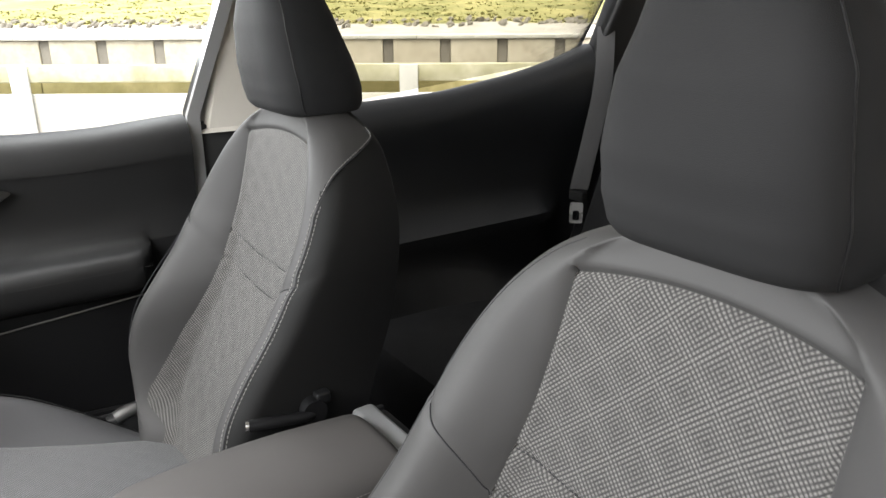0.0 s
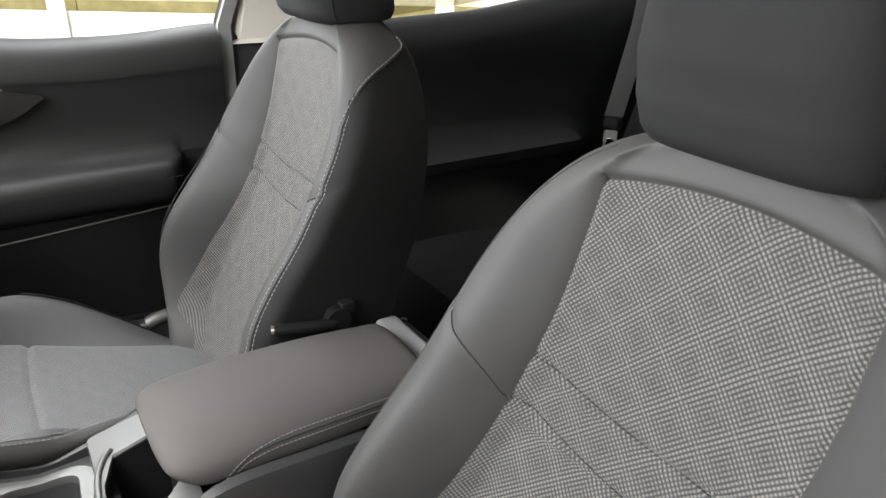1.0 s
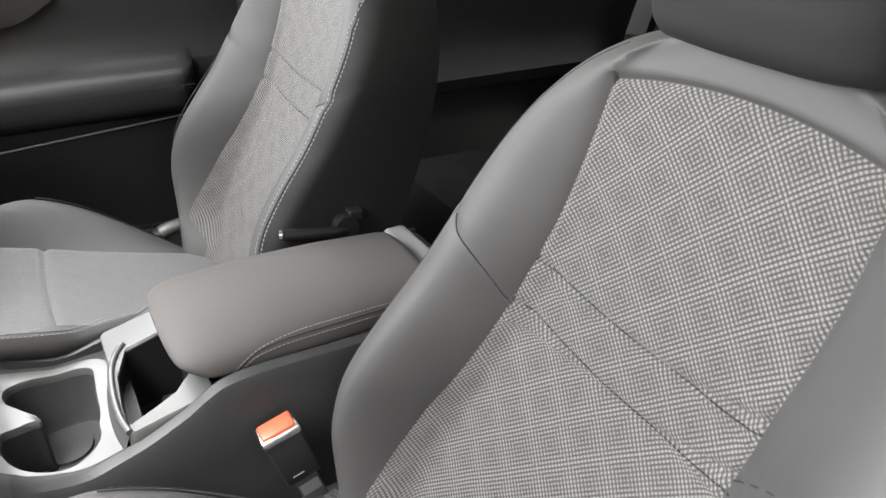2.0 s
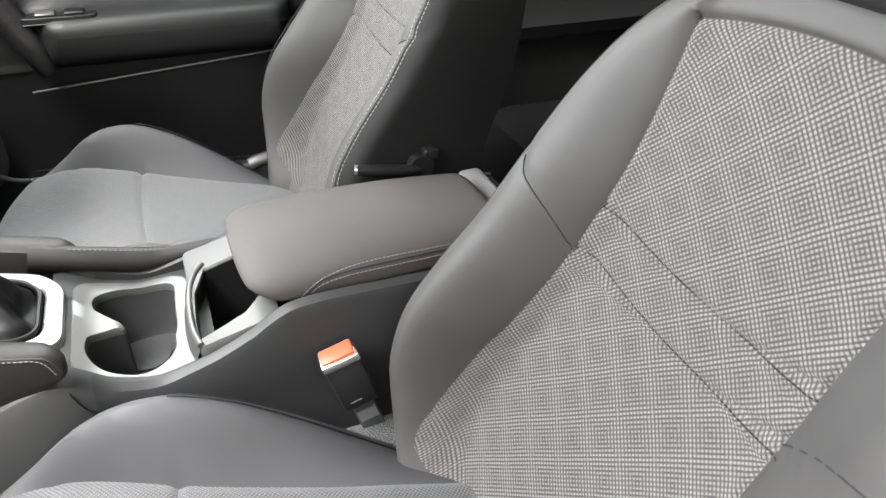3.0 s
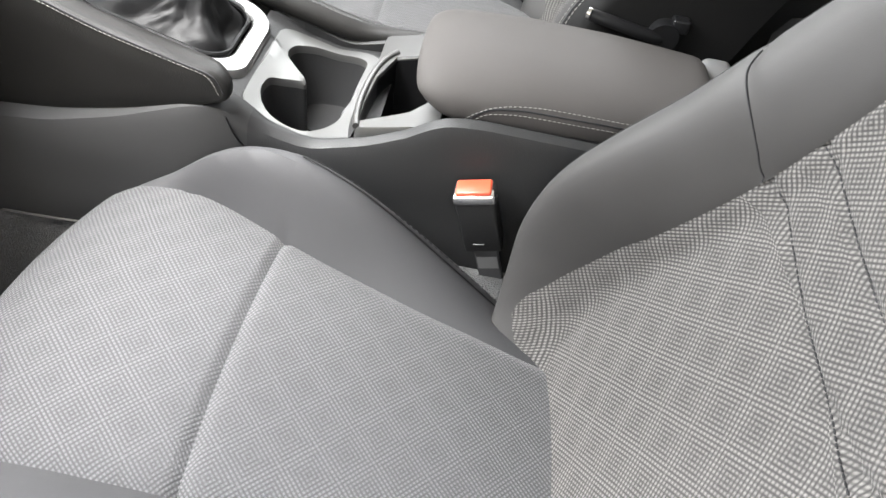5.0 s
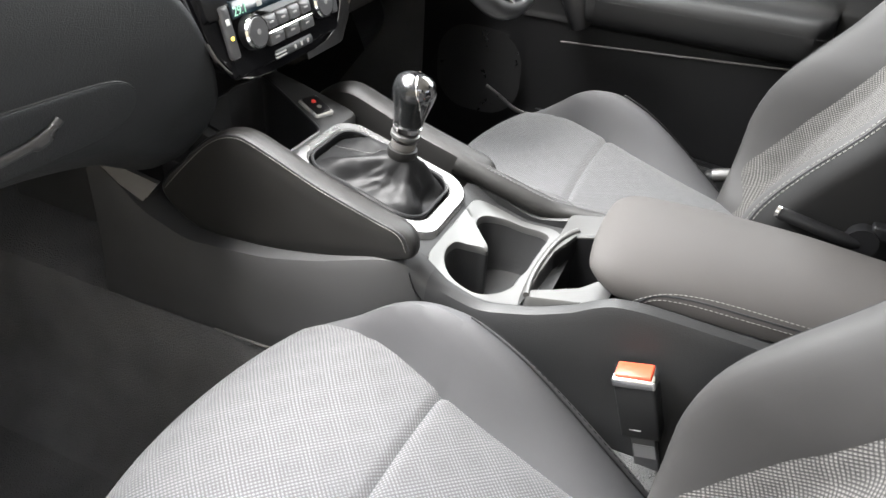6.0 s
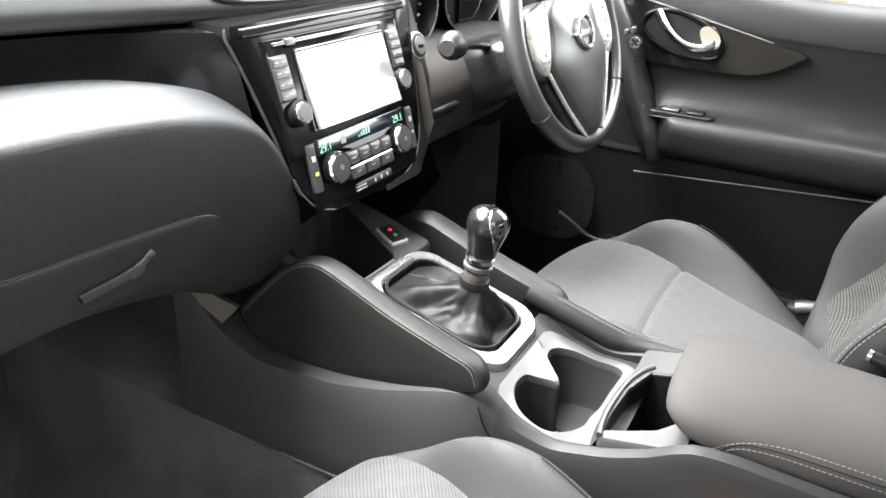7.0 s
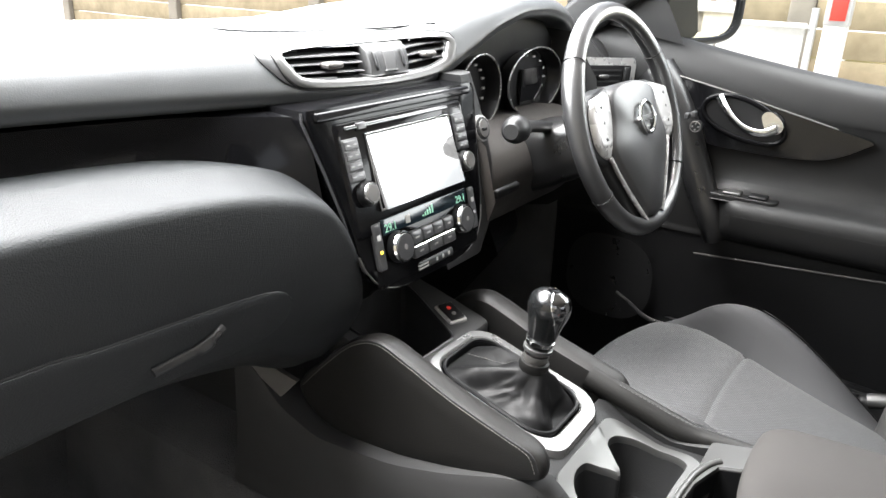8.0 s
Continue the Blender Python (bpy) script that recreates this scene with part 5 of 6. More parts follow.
SB, SN = Vector((0.1690, face(1.143) + 0.0075, 1.143)), Vector((0.0, -1, 0.30))
sb = part("start_button", disc(SB, SN, 0.0195, 0.008, 40, None, 0.0180), M["silver_bright"], dash, "chrome ringed start button")
part("button_groove", disc(SB + SN * 0.0030, SN, 0.0158, 0.004, 36), M["plastic_fine"], sb)
part("button_face", disc(SB + SN * 0.0040, SN, 0.0130, 0.005, 36, None, 0.0120), M["silver_dark"], sb)
part("button_mark", box(SB.x - 0.006, SB.x + 0.006, SB.y - 0.0078, SB.y - 0.004, 1.1415, 1.1455), M["plastic_fine"], sb)

# instrument cluster
cluster = thing("instrument_cluster", (0.36, 0.56, 1.18), "black instrument cluster with chrome ringed dials", "instrument cluster")
part("housing", prism([(0.205, 1.10), (0.195, 1.19), (0.24, 1.245), (0.30, 1.272), (0.40, 1.288), (0.50, 1.275), (0.56, 1.23), (0.57, 1.10)], "y", 0.575, 0.62), M["plastic_fine"], cluster)
for cx, rx, lab in ((0.262, 0.060, "rev counter"), (0.445, 0.098, "speedometer")):
    pts = [(cx + rx * math.cos(a), 0.560, 1.176 + 0.056 * math.sin(a)) for a in np.linspace(0, 2 * math.pi, 49)[:-1]]
    bm = bmesh.new()
    sheet(bm, [[(x, 0.548, z) for x, y, z in pts], [(cx + (x - cx) * 0.9, 0.572, 1.176 + (z - 1.176) * 0.9) for x, y, z in pts]], close_u=True)
    bm.faces.new([bm.verts.new((cx + (x - cx) * 0.9, 0.572, 1.176 + (z - 1.176) * 0.9)) for x, y, z in pts])
    d = part("dial", bm, M["plastic_fine"], cluster, "black " + lab + " dial")
    part("dial_ring", tube([(x, 0.548, z) for x, y, z in pts], 0.0017, 8, True), M["silver_mid"], d)
    for k in range(13):
        a = radians(225 - 22.5 * k)
        p = Vector((cx + rx * 0.72 * math.cos(a), 0.5705, 1.176 + 0.056 * 0.72 * math.sin(a)))
        part("dial_mark", box(p.x - 0.0034, p.x + 0.0034, 0.5685, 0.5715, p.z - 0.0016, p.z + 0.0016), M["mark"], d)
part("screen", box(0.425, 0.50, 0.565, 0.570, 1.135, 1.195), M["screen"], cluster)

# steering column and stalk
column = thing("steering_column", (0.355, 0.45, 1.08), "black steering column shroud with stalk", "steering column")
rows = []
for y, zc, w, h in ((0.388, 1.118, 0.050, 0.045), (0.396, 1.115, 0.062, 0.056), (0.43, 1.103, 0.070, 0.064), (0.48, 1.085, 0.080, 0.072), (0.57, 1.055, 0.090, 0.080)):
    rows.append([(0.405 + w * math.copysign(abs(math.cos(a)) ** 0.6, math.cos(a)), y, zc + h * math.copysign(abs(math.sin(a)) ** 0.6, math.sin(a)) * (1.0 if math.sin(a) < 0 else 0.62)) for a in np.linspace(0, 2 * math.pi, 41)[:-1]])
part("shroud", loft(rows), M["satin_black"], column)
st = smooth_line([(0.36, 0.475, 1.120), (0.26, 0.455, 1.138), (0.19, 0.438, 1.149), (0.160, 0.430, 1.152), (0.138, 0.425, 1.153)], 4)
stalk = part("stalk", tube(st, [0.009] * 9 + [0.013, 0.017, 0.0190, 0.0190, 0.0185, 0.0170, 0.0145, 0.012][:len(st) - 9], 16), M["plastic_fine"], column, "black wiper stalk")
part("stalk_cap", disc((0.137, 0.425, 1.153), (-1, -0.22, 0.03), 0.013, 0.006, 24, None, 0.010), M["plastic"], stalk)

# ---- steering wheel ----
WX, WY, WZ, WR, WT, WYAW = 0.407, 0.364, 1.141, 0.167, radians(20), radians(-4)
wheel = thing("steering_wheel", (WX, WY, WZ), "black leather steering wheel with silver spokes", "steering wheel")


def on_wheel(u, v, lift=0.0):
    f = v * math.sin(WT) - lift * math.cos(WT)
    return (WX + u * math.cos(WYAW) - f * math.sin(WYAW), WY + u * math.sin(WYAW) + f * math.cos(WYAW), WZ + v * math.cos(WT) + lift * math.sin(WT))


def pad(outline, back, front, dome=0.0, inset=0.006):
    """A cushion-shaped block on the wheel from an outline of u, v."""
    pts = [(p[0], p[1]) for p in smooth_line([(u, v, 0) for u, v in outline], 5, True)]
    cu, cv = sum(p[0] for p in pts) / len(pts), sum(p[1] for p in pts) / len(pts)
    size = sum(math.hypot(u - cu, v - cv) for u, v in pts) / len(pts)
    bm = bmesh.new()
    rows = [[on_wheel(u, v, back) for u, v in pts]]
    for k, lift in ((1.0, front - inset), (1 - 0.4 * inset / size, front - 0.3 * inset), (1 - inset / size, front), (0.6, front + dome * 0.7), (0.25, front + dome)):
        rows.append([on_wheel(cu + (u - cu) * k, cv + (v - cv) * k, lift) for u, v in pts])
    vs = sheet(bm, rows, close_u=True)
    bm.faces.new(vs[-1])
    return bm


ang = np.linspace(0, 2 * math.pi, 73)[:-1]
rim = part("rim", tube([on_wheel(WR * math.cos(a), WR * math.sin(a)) for a in ang], [0.0148 + 0.0018 * math.exp(-((math.sin(a) - 0.35) / 0.25) ** 2) for a in ang], 16, True, squash=0.88), M["rim_leather"], wheel, "smooth black leather rim")
for a in (35, 145, -35, -145):
    a = radians(a)
    p, q = Vector(on_wheel(WR * math.cos(a), WR * math.sin(a))), Vector(on_wheel(-math.sin(a), math.cos(a))) - Vector(on_wheel(0, 0))
    bm = bmesh.new()
    nrm = q.normalized()
    s1 = nrm.orthogonal().normalized()
    s2 = nrm.cross(s1)
    tube([p + (s1 * math.cos(t) + s2 * math.sin(t)) * 0.0157 for t in np.linspace(0, 2 * math.pi, 25)[:-1]], 0.0009, 6, True, bm)
    part("rim_seam", bm, M["plastic_fine"], rim)
part("rim_stitching", stitches([on_wheel((WR - 0.0152) * math.cos(a), (WR - 0.0152) * math.sin(a), 0.003) for a in np.linspace(radians(-32), radians(60), 40)], 0.0065, 0.0042, 0.0013), M["thread_dark"], rim)
part("rim_stitching", stitches([on_wheel((WR - 0.0152) * math.cos(a), (WR - 0.0152) * math.sin(a), 0.003) for a in np.linspace(radians(120), radians(212), 40)], 0.005, 0.004, 0.0007), M["thread_dark"], rim)
hub = part("airbag_cover", pad([(-0.070, 0.046), (0.0, 0.058), (0.070, 0.046), (0.080, 0.005), (0.095, -0.040), (0.058, -0.100), (0.022, -0.148), (-0.022, -0.148), (-0.058, -0.100), (-0.095, -0.040), (-0.080, 0.005)], -0.045, 0.016, 0.010), M["hub_skin"], wheel, "black airbag cover")
part("emblem_ring", tube([on_wheel(0.024 * math.cos(a), -0.002 + 0.024 * math.sin(a), 0.0295) for a in np.linspace(0, 2 * math.pi, 33)[:-1]], 0.0030, 8, True), M["chrome"], hub, "plain chrome ring emblem")
part("emblem_bar", pad([(-0.029, 0.001), (0.029, 0.001), (0.029, -0.006), (-0.029, -0.006)], 0.022, 0.0305, 0.0, 0.002), M["chrome"], hub)
part("lower_spoke", pad([(-0.112, -0.050), (0.0, -0.040), (0.112, -0.050), (0.088, -0.105), (0.052, -0.158), (0.0, -0.164), (-0.052, -0.158), (-0.088, -0.105)], -0.020, 0.004), M["plastic"], wheel, "dark grey lower spoke")
for s in (-1, 1):
    sp = part("side_spoke", pad([(s * 0.060, 0.050), (s * 0.095, 0.052), (s * 0.130, 0.040), (s * 0.162, 0.034), (s * 0.162, -0.020), (s * 0.135, -0.048), (s * 0.085, -0.060), (s * 0.060, -0.020)], -0.020, 0.006), M["plastic_fine"], wheel, "black side spoke")
    part("spoke_trim", pad([(s * 0.076, 0.044), (s * 0.100, 0.046), (s * 0.132, 0.036), (s * 0.142, 0.005), (s * 0.136, -0.030), (s * 0.108, -0.046), (s * 0.086, -0.012)], 0.0, 0.013, 0.002), M["silver_bright"], sp, "satin silver switch plate")
    for v in (0.028, 0.006, -0.018):
        part("wheel_button", pad([(s * 0.100, v + 0.009), (s * 0.128, v + 0.009), (s * 0.128, v - 0.009), (s * 0.100, v - 0.009)], 0.008, 0.0146, 0.0, 0.002), M["silver_bright"], sp)
        part("button_mark", pad([(s * 0.111, v + 0.002), (s * 0.116, v + 0.002), (s * 0.116, v - 0.002), (s * 0.111, v - 0.002)], 0.012, 0.0152, 0.0, 0.0006), M["plastic_fine"], sp)
    strip = [on_wheel(s * (0.107 - 0.077 * k / 12), -0.044 - 0.110 * k / 12 - 0.006 * math.sin(math.pi * k / 12), 0.009) for k in range(13)]
    part("spoke_strip", tube(strip, 0.0052, 8, squash=0.7), M["silver_bright"], wheel, "satin silver strip")

# ---- centre console ----
console = thing("centre_console", (0, 0.2, 0.40), "black centre console with silver trim and armrest", "car console")
ZTOP = [(-0.32, 0.874), (-0.109, 0.877), (-0.02, 0.879), (0.024, 0.874), (0.09, 0.842), (0.15, 0.826), (0.19, 0.838), (0.231, 0.862), (0.26, 0.862), (0.33, 0.838), (0.40, 0.822), (0.51, 0.812), (0.572, 0.835), (0.597, 0.861), (0.63, 0.885), (0.72, 0.92)]
XOUT = [(-0.32, 0.111), (0.10, 0.113), (0.18, 0.118), (0.25, 0.130), (0.40, 0.143), (0.60, 0.148), (0.75, 0.152)]
for s in (-1, 1):
    rows = []
    for y in np.linspace(-0.31, 0.64, 80):
        zt, xo = ease(ZTOP, y, 0.012), ease(XOUT, y, 0.03)
        xi = 0.095 if y < 0.24 else 0.100
        wide_by = 0.008 * max(0.0, min(1.0, (y - 0.2) / 0.06))
        xo += wide_by
        zt -= 0.009 * max(0.0, min(1.0, (y - 0.01) / 0.04, (0.235 - y) / 0.04))
        rows.append([(s * xi, y, zt - 0.03), (s * xi, y, zt - 0.002), (s * (xi + 0.003), y, zt), (s * (xo - 0.014 - wide_by), y, zt), (s * (xo - 0.005), y, zt - 0.004), (s * xo, y, zt - 0.015), (s * (xo + 0.003), y, 0.78), (s * (xo + 0.008), y, 0.73), (s * (xo + 0.013), y, 0.700), (s * (xo + 0.0115), y, 0.695), (s * (xo - 0.02), y, 0.690)])
    # one plastic in two tones: shade in the rear part's colour, door light in the front's
    cut = 43
    bm = bmesh.new()
    sheet(bm, rows[:cut + 1])
    part("side_panel", bm, M["plastic"], console, "grained side panel, rear part toned darker for shade")
    bm = bmesh.new()
    sheet(bm, rows[cut:])
    part("side_panel", bm, M["side_plastic"], console, "coarse side panel, front part toned lighter for door light")
    joint = [(s * (ease(XOUT, p[1], 0.03) + 0.0012 + 0.008 * max(0.0, min(1.0, (p[1] - 0.2) / 0.06)) + 0.003 * (0.86 - p[2]) / 0.1), p[1], p[2]) for p in smooth_line([(0, 0.224, 0.850), (0, 0.214, 0.822), (0, 0.188, 0.797), (0, 0.150, 0.778), (0, 0.10, 0.765)], 5)]
    # the rim's pale colour stands for light caught along the panel's lower edge
    part("foot_rim", tube([(s * (ease(XOUT, y, 0.03) + 0.0135 + 0.008 * max(0.0, min(1.0, (y - 0.2) / 0.06))), y, 0.6975) for y in np.linspace(0.05, 0.47, 16)], 0.0014, 6), M["silver_dark"], console, "lower rim of the side panel, paled as a lit edge")
    part("panel_joint", tube(joint, 0.0010, 6), M["plastic_fine"], console)
    OUTL = [(0.556, 0.860), (0.515, 0.905), (0.473, 0.944), (0.435, 0.958), (0.39, 0.945), (0.331, 0.923), (0.26, 0.903), (0.230, 0.894), (0.220, 0.876), (0.235, 0.862), (0.331, 0.836), (0.409, 0.820), (0.495, 0.814), (0.535, 0.828)]
    ol = [(p[1], p[2]) for p in smooth_line([(0, *q) for q in OUTL], 5, True)]
    dzp = 0.0 if s < 0 else -0.028
    OUTL = [(y, z + dzp) for y, z in OUTL]
    ol = [(y, z + dzp) for y, z in ol]
    cy, cz = 0.39, 0.872 + dzp
    rows = []
    for x, k in ((0.098, 0.80), (0.0995, 0.92), (0.104, 0.966), (0.111, 0.992), (0.1180, 1.0), (0.1245, 1.0), (0.1278, 0.992), (0.1296, 0.975), (0.1302, 0.955), (0.1302, 0.6), (0.1305, 0.2)):
        rows.append([(s * x, cy + (y - cy) * k, cz + (z - cz) * k) for y, z in ol])
    pd = part("knee_pad", loft(rows), M["leather"], console, "black leather knee pad with stitching")
    for k, x in ((0.945, 0.1304), (0.988, 0.1192)) if s < 0 else ():
        line = [(s * x, cy + (p[1] - cy) * k, cz + (p[2] - cz) * k) for p in smooth_line([(0, *q) for q in OUTL[:9]], 5)]
        part("stitching", stitches(line, 0.0042, 0.0030, 0.00045), M["thread"] if k < 0.96 else M["thread_dark"], pd, "grey thread")
    part("pad_crease", tube([(s * 0.1294, cy + (p[1] - cy) * 0.974, cz + (p[2] - cz) * 0.974) for p in smooth_line([(0, *q) for q in OUTL[:9]], 5)], 0.0010, 6), M["cloth_dark"], pd)
    part("corner_trim", prism([(0.540, 0.876), (0.60, 0.884), (0.622, 0.876), (0.600, 0.860), (0.567, 0.846)], "x", s * 0.146 - 0.004, s * 0.146 + 0.004), M["trim_brown"], console, "satin grey corner trim", bevel=0.001)
    part("front_filler", box(s * 0.122 - 0.024, s * 0.122 + 0.024, 0.575, 0.80, 0.78, 0.955), M["plastic"], console, bevel=0.006)
# stitched rail along the driver side of the cup holders
rail = smooth_line([(0.105, 0.27, 0.862), (0.108, 0.20, 0.842), (0.110, 0.13, 0.827), (0.108, 0.055, 0.838)], 6)
rl = part("knee_rail", tube(rail, [0.016] * 10 + [0.016 - 0.0014 * k for k in range(9)], 12, squash=0.9), M["leather"], console, "black stitched rail")
for dx in (-0.004, 0.004):
    part("stitching", stitches([p + Vector((dx, 0, 0.0158)) for p in rail[4:16]], 0.0055, 0.0035, 0.0005), M["thread_dark"], rl)


def zdeck(y):
    return ease([(0.10, 0.818), (0.16, 0.814), (0.205, 0.826), (0.235, 0.846), (0.26, 0.856), (0.42, 0.900), (0.50, 0.922), (0.62, 0.950)], y, 0.008)


TRAY = [(x + (0.40 * (y - 0.45) if x > 0 else 0.0), y) for x, y in rrect(-0.078, 0.032, 0.426, 0.548, 0.008)]
bm, well = collar(rrect(-0.098, 0.098, 0.415, 0.62, 0.01), TRAY, zdeck, 0.03, 0.003, 0.075, 0.95)
part("front_deck", bm, M["side_plastic"], console)
tray = part("front_tray", well, M["side_plastic"], console, "deep black tray")
part("tray_rim", tube([(x, y, zdeck(y) + 0.0005) for x, y in ring_of(TRAY)], 0.0018, 8, True), M["satin_black"], tray)
part("tray_clip", tube(smooth_line([(-0.070, 0.548, 0.925), (-0.068, 0.540, 0.945), (-0.066, 0.530, 0.940), (-0.066, 0.528, 0.92)], 4), 0.005, 8), M["plastic_fine"], tray)
bm, well = collar(rrect(-0.068, 0.072, 0.232, 0.420, 0.034), rrect(-0.055, 0.058, 0.250, 0.408, 0.030), lambda y: zdeck(y) + 0.004, 0.02, 0.004, 0.03, 0.9)
part("shift_surround", bm, M["silver_mid"], console, "satin silver gear lever surround")
part("shift_well", well, M["plastic_fine"], console)
part("shift_gasket", tube([(x, y, zdeck(y) + 0.004) for x, y in ring_of(rrect(-0.052, 0.055, 0.254, 0.404, 0.028))], 0.0025, 6, True), M["plastic_fine"], console)


def peanut():
    """Two round cups that run into one another, with a finger of trim between them in front."""
    pts = [(-0.044 + 0.043 * math.cos(radians(a)), 0.172 + 0.043 * math.sin(radians(a))) for a in range(62, 285, 18)]
    pts += [(-0.018, 0.1255), (0.008, 0.1250), (0.035, 0.1235), (0.056, 0.1225), (0.0655, 0.130), (0.0690, 0.146), (0.0685, 0.166), (0.0640, 0.186), (0.0520, 0.203), (0.034, 0.2085), (0.017, 0.203), (0.007, 0.191), (-0.0015, 0.180), (-0.0075, 0.180), (-0.0115, 0.191)]
    return [(p[0], p[1]) for p in smooth_line([(x, y, 0) for x, y in pts], 5, True)]


pn = peanut()
edge_o = rrect(-0.099, 0.082, 0.102, 0.227, 0.030)
ang_i = pn
ang_o = []
for x, y in pn:
    # the nearest point of the plate's edge straight out from the cup
    dx, dy = x + 0.02, y - 0.160
    best = 1.0
    for (ax, ay), (bx, by) in zip(edge_o, edge_o[1:] + edge_o[:1]):
        den = dx * (by - ay) - dy * (bx - ax)
        if abs(den) > 1e-12:
            reach = ((ax + 0.02) * (by - ay) - (ay - 0.160) * (bx - ax)) / den
            share = ((ax + 0.02) * dy - (ay - 0.160) * dx) / den
            if reach > 0 and -1e-6 <= share <= 1 + 1e-6:
                best = max(best, reach)
    ang_o.append((-0.02 + dx * best, 0.160 + dy * best))
bm = bmesh.new()
low_o = [min(rrect(-0.106, 0.106, 0.088, 0.246, 0.008), key=lambda q: math.hypot(q[0] - x - (x + 0.01) * 0.2, q[1] - y - (y - 0.165) * 0.2)) for x, y in ang_o]
sheet(bm, [[(x, y, zdeck(y) - 0.004) for x, y in low_o], [(x, y, zdeck(y) - 0.0035) for x, y in ang_o]], close_u=True)
part("cup_apron", bm, M["plastic"], console)
bm = bmesh.new()
sheet(bm, [[(x, y, zdeck(y) - 0.014) for x, y in ang_o], [(x, y, zdeck(y) - 0.001) for x, y in ang_o]] + [[(x * (1 - k) + a * k, y * (1 - k) + b * k, zdeck(y * (1 - k) + b * k) + 0.001) for (x, y), (a, b) in zip(ang_i, ang_o)] for k in (0.94, 0.75, 0.5, 0.25, 0.06)] + [ [(x, y, zdeck(y) - 0.002) for x, y in ang_i], [(x, y, zdeck(y) - 0.009) for x, y in ang_i]], close_u=True)
part("cup_surround", bm, M["silver"], console, "satin silver cup holder surround")
bm = bmesh.new()
low = [(-0.01 + (x + 0.01) * 0.90, 0.165 + (y - 0.165) * 0.90) for x, y in ang_i]
vs = sheet(bm, [[(x, y, zdeck(y) - 0.008) for x, y in ang_i], [(x, y, 0.757) for x, y in low], [(x, y, 0.750) for x, y in [(-0.01 + (a + 0.01) * 0.85, 0.165 + (b - 0.165) * 0.85) for a, b in ang_i]]], close_u=True)
bm.faces.new(vs[-1])
cups = part("cup_well", bm, M["plastic"], console, "deep black double cup holder")
for x in (-0.055, 0.020):
    part("cup_mat", disc((x, 0.165, 0.7515), (0, 0, 1), 0.026, 0.004, 30), M["plastic"], cups)


def zbin(y):
    return 0.8585 - (y - 0.02) * 0.24


BIN = [(0.046, 0.030), (0.041, 0.085), (0.0, 0.100), (-0.050, 0.1035), (-0.080, 0.1025), (-0.073, 0.076), (-0.066, 0.054), (-0.045, 0.034)]
bin_edge = [(a + (c - a) * k / 10, b + (d - b) * k / 10) for (a, b), (c, d) in zip(BIN, BIN[1:] + BIN[:1]) for k in range(10)]
bm, well = collar(rrect(-0.0945, 0.0945, 0.020, 0.1065, 0.006), bin_edge, zbin, 0.02, 0.003, 0.075, 0.95)
part("bin_surround", bm, M["silver"], console, "satin silver storage bin surround")
ridge = smooth_line([(0.052, 0.086, 0), (0.040, 0.096, 0), (0.013, 0.1055, 0), (-0.031, 0.1095, 0), (-0.066, 0.1085, 0), (-0.092, 0.104, 0)], 6)
part("divider_rim", tube([(p.x, p.y, zbin(p.y) + 0.0012) for p in ridge], 0.0036, 10), M["silver"], console, "curved silver rim between the cups and the bin")
bm = bmesh.new()
sheet(bm, [[(p.x, p.y, zbin(p.y)) for p in ridge], [(p.x, p.y + 0.010, zdeck(0.12) - 0.004) for p in ridge]])
part("divider_wall", bm, M["side_plastic"], console)
sbin = part("storage_bin", well, M["plastic_fine"], console, "deep black storage bin")
part("bin_socket", box(-0.03, 0.03, 0.03, 0.06, 0.766, 0.775), M["plastic"], sbin, bevel=0.003)
# armrest lid
ARM = [(-0.255, 0.910), (-0.15, 0.916), (-0.05, 0.917), (0.02, 0.912), (0.06, 0.905)]


ARM_N = 0.80


def arm_half(y):
    e = min(1.0, (0.062 - y) / 0.045)
    return 0.089 * (0.86 + 0.14 * math.sqrt(max(0.0, 1 - (1 - e) ** 2)))


rows = []
for y in [0.062, 0.0612, 0.059, 0.055, 0.049, 0.042, 0.034, 0.022] + list(np.linspace(0.0, -0.235, 18)) + [-0.243, -0.249, -0.252]:
    e = min(1.0, (0.062 - y) / 0.038, (y + 0.253) / 0.015)
    k = math.sqrt(max(0.0, 1 - (1 - e) ** 2))
    top, bot = lerp(ARM, y), 0.862
    zc, h, w = (top + bot) / 2, (top - bot) / 2 * (0.25 + 0.75 * k), arm_half(y) * (0.90 + 0.10 * k)
    # a domed top over nearly upright sides
    w *= 1 - 0.10 * max(0.0, min(1.0, (-0.10 - y) / 0.15)) ** 1.5
    rows.append([(w * math.copysign(abs(math.cos(a)) ** (ARM_N if a < math.pi else 0.3), math.cos(a)), y, zc - 0.012 * k + (h + (0.012 if a < math.pi else -0.012) * k) * math.copysign(abs(math.sin(a)) ** (ARM_N if a < math.pi else 0.6), math.sin(a))) for a in np.linspace(0, 2 * math.pi, 65)[:-1]])
# the front face leans back towards its foot
rows = [[(x, y - 0.032 * max(0.0, min(1.0, (0.900 - z) / 0.038)) * max(0.0, min(1.0, (y + 0.03) / 0.09)), z) for x, y, z in r] for r in rows]
arm = part("armrest_lid", loft(rows), M["armrest"], console, "grey padded armrest lid with stitching")


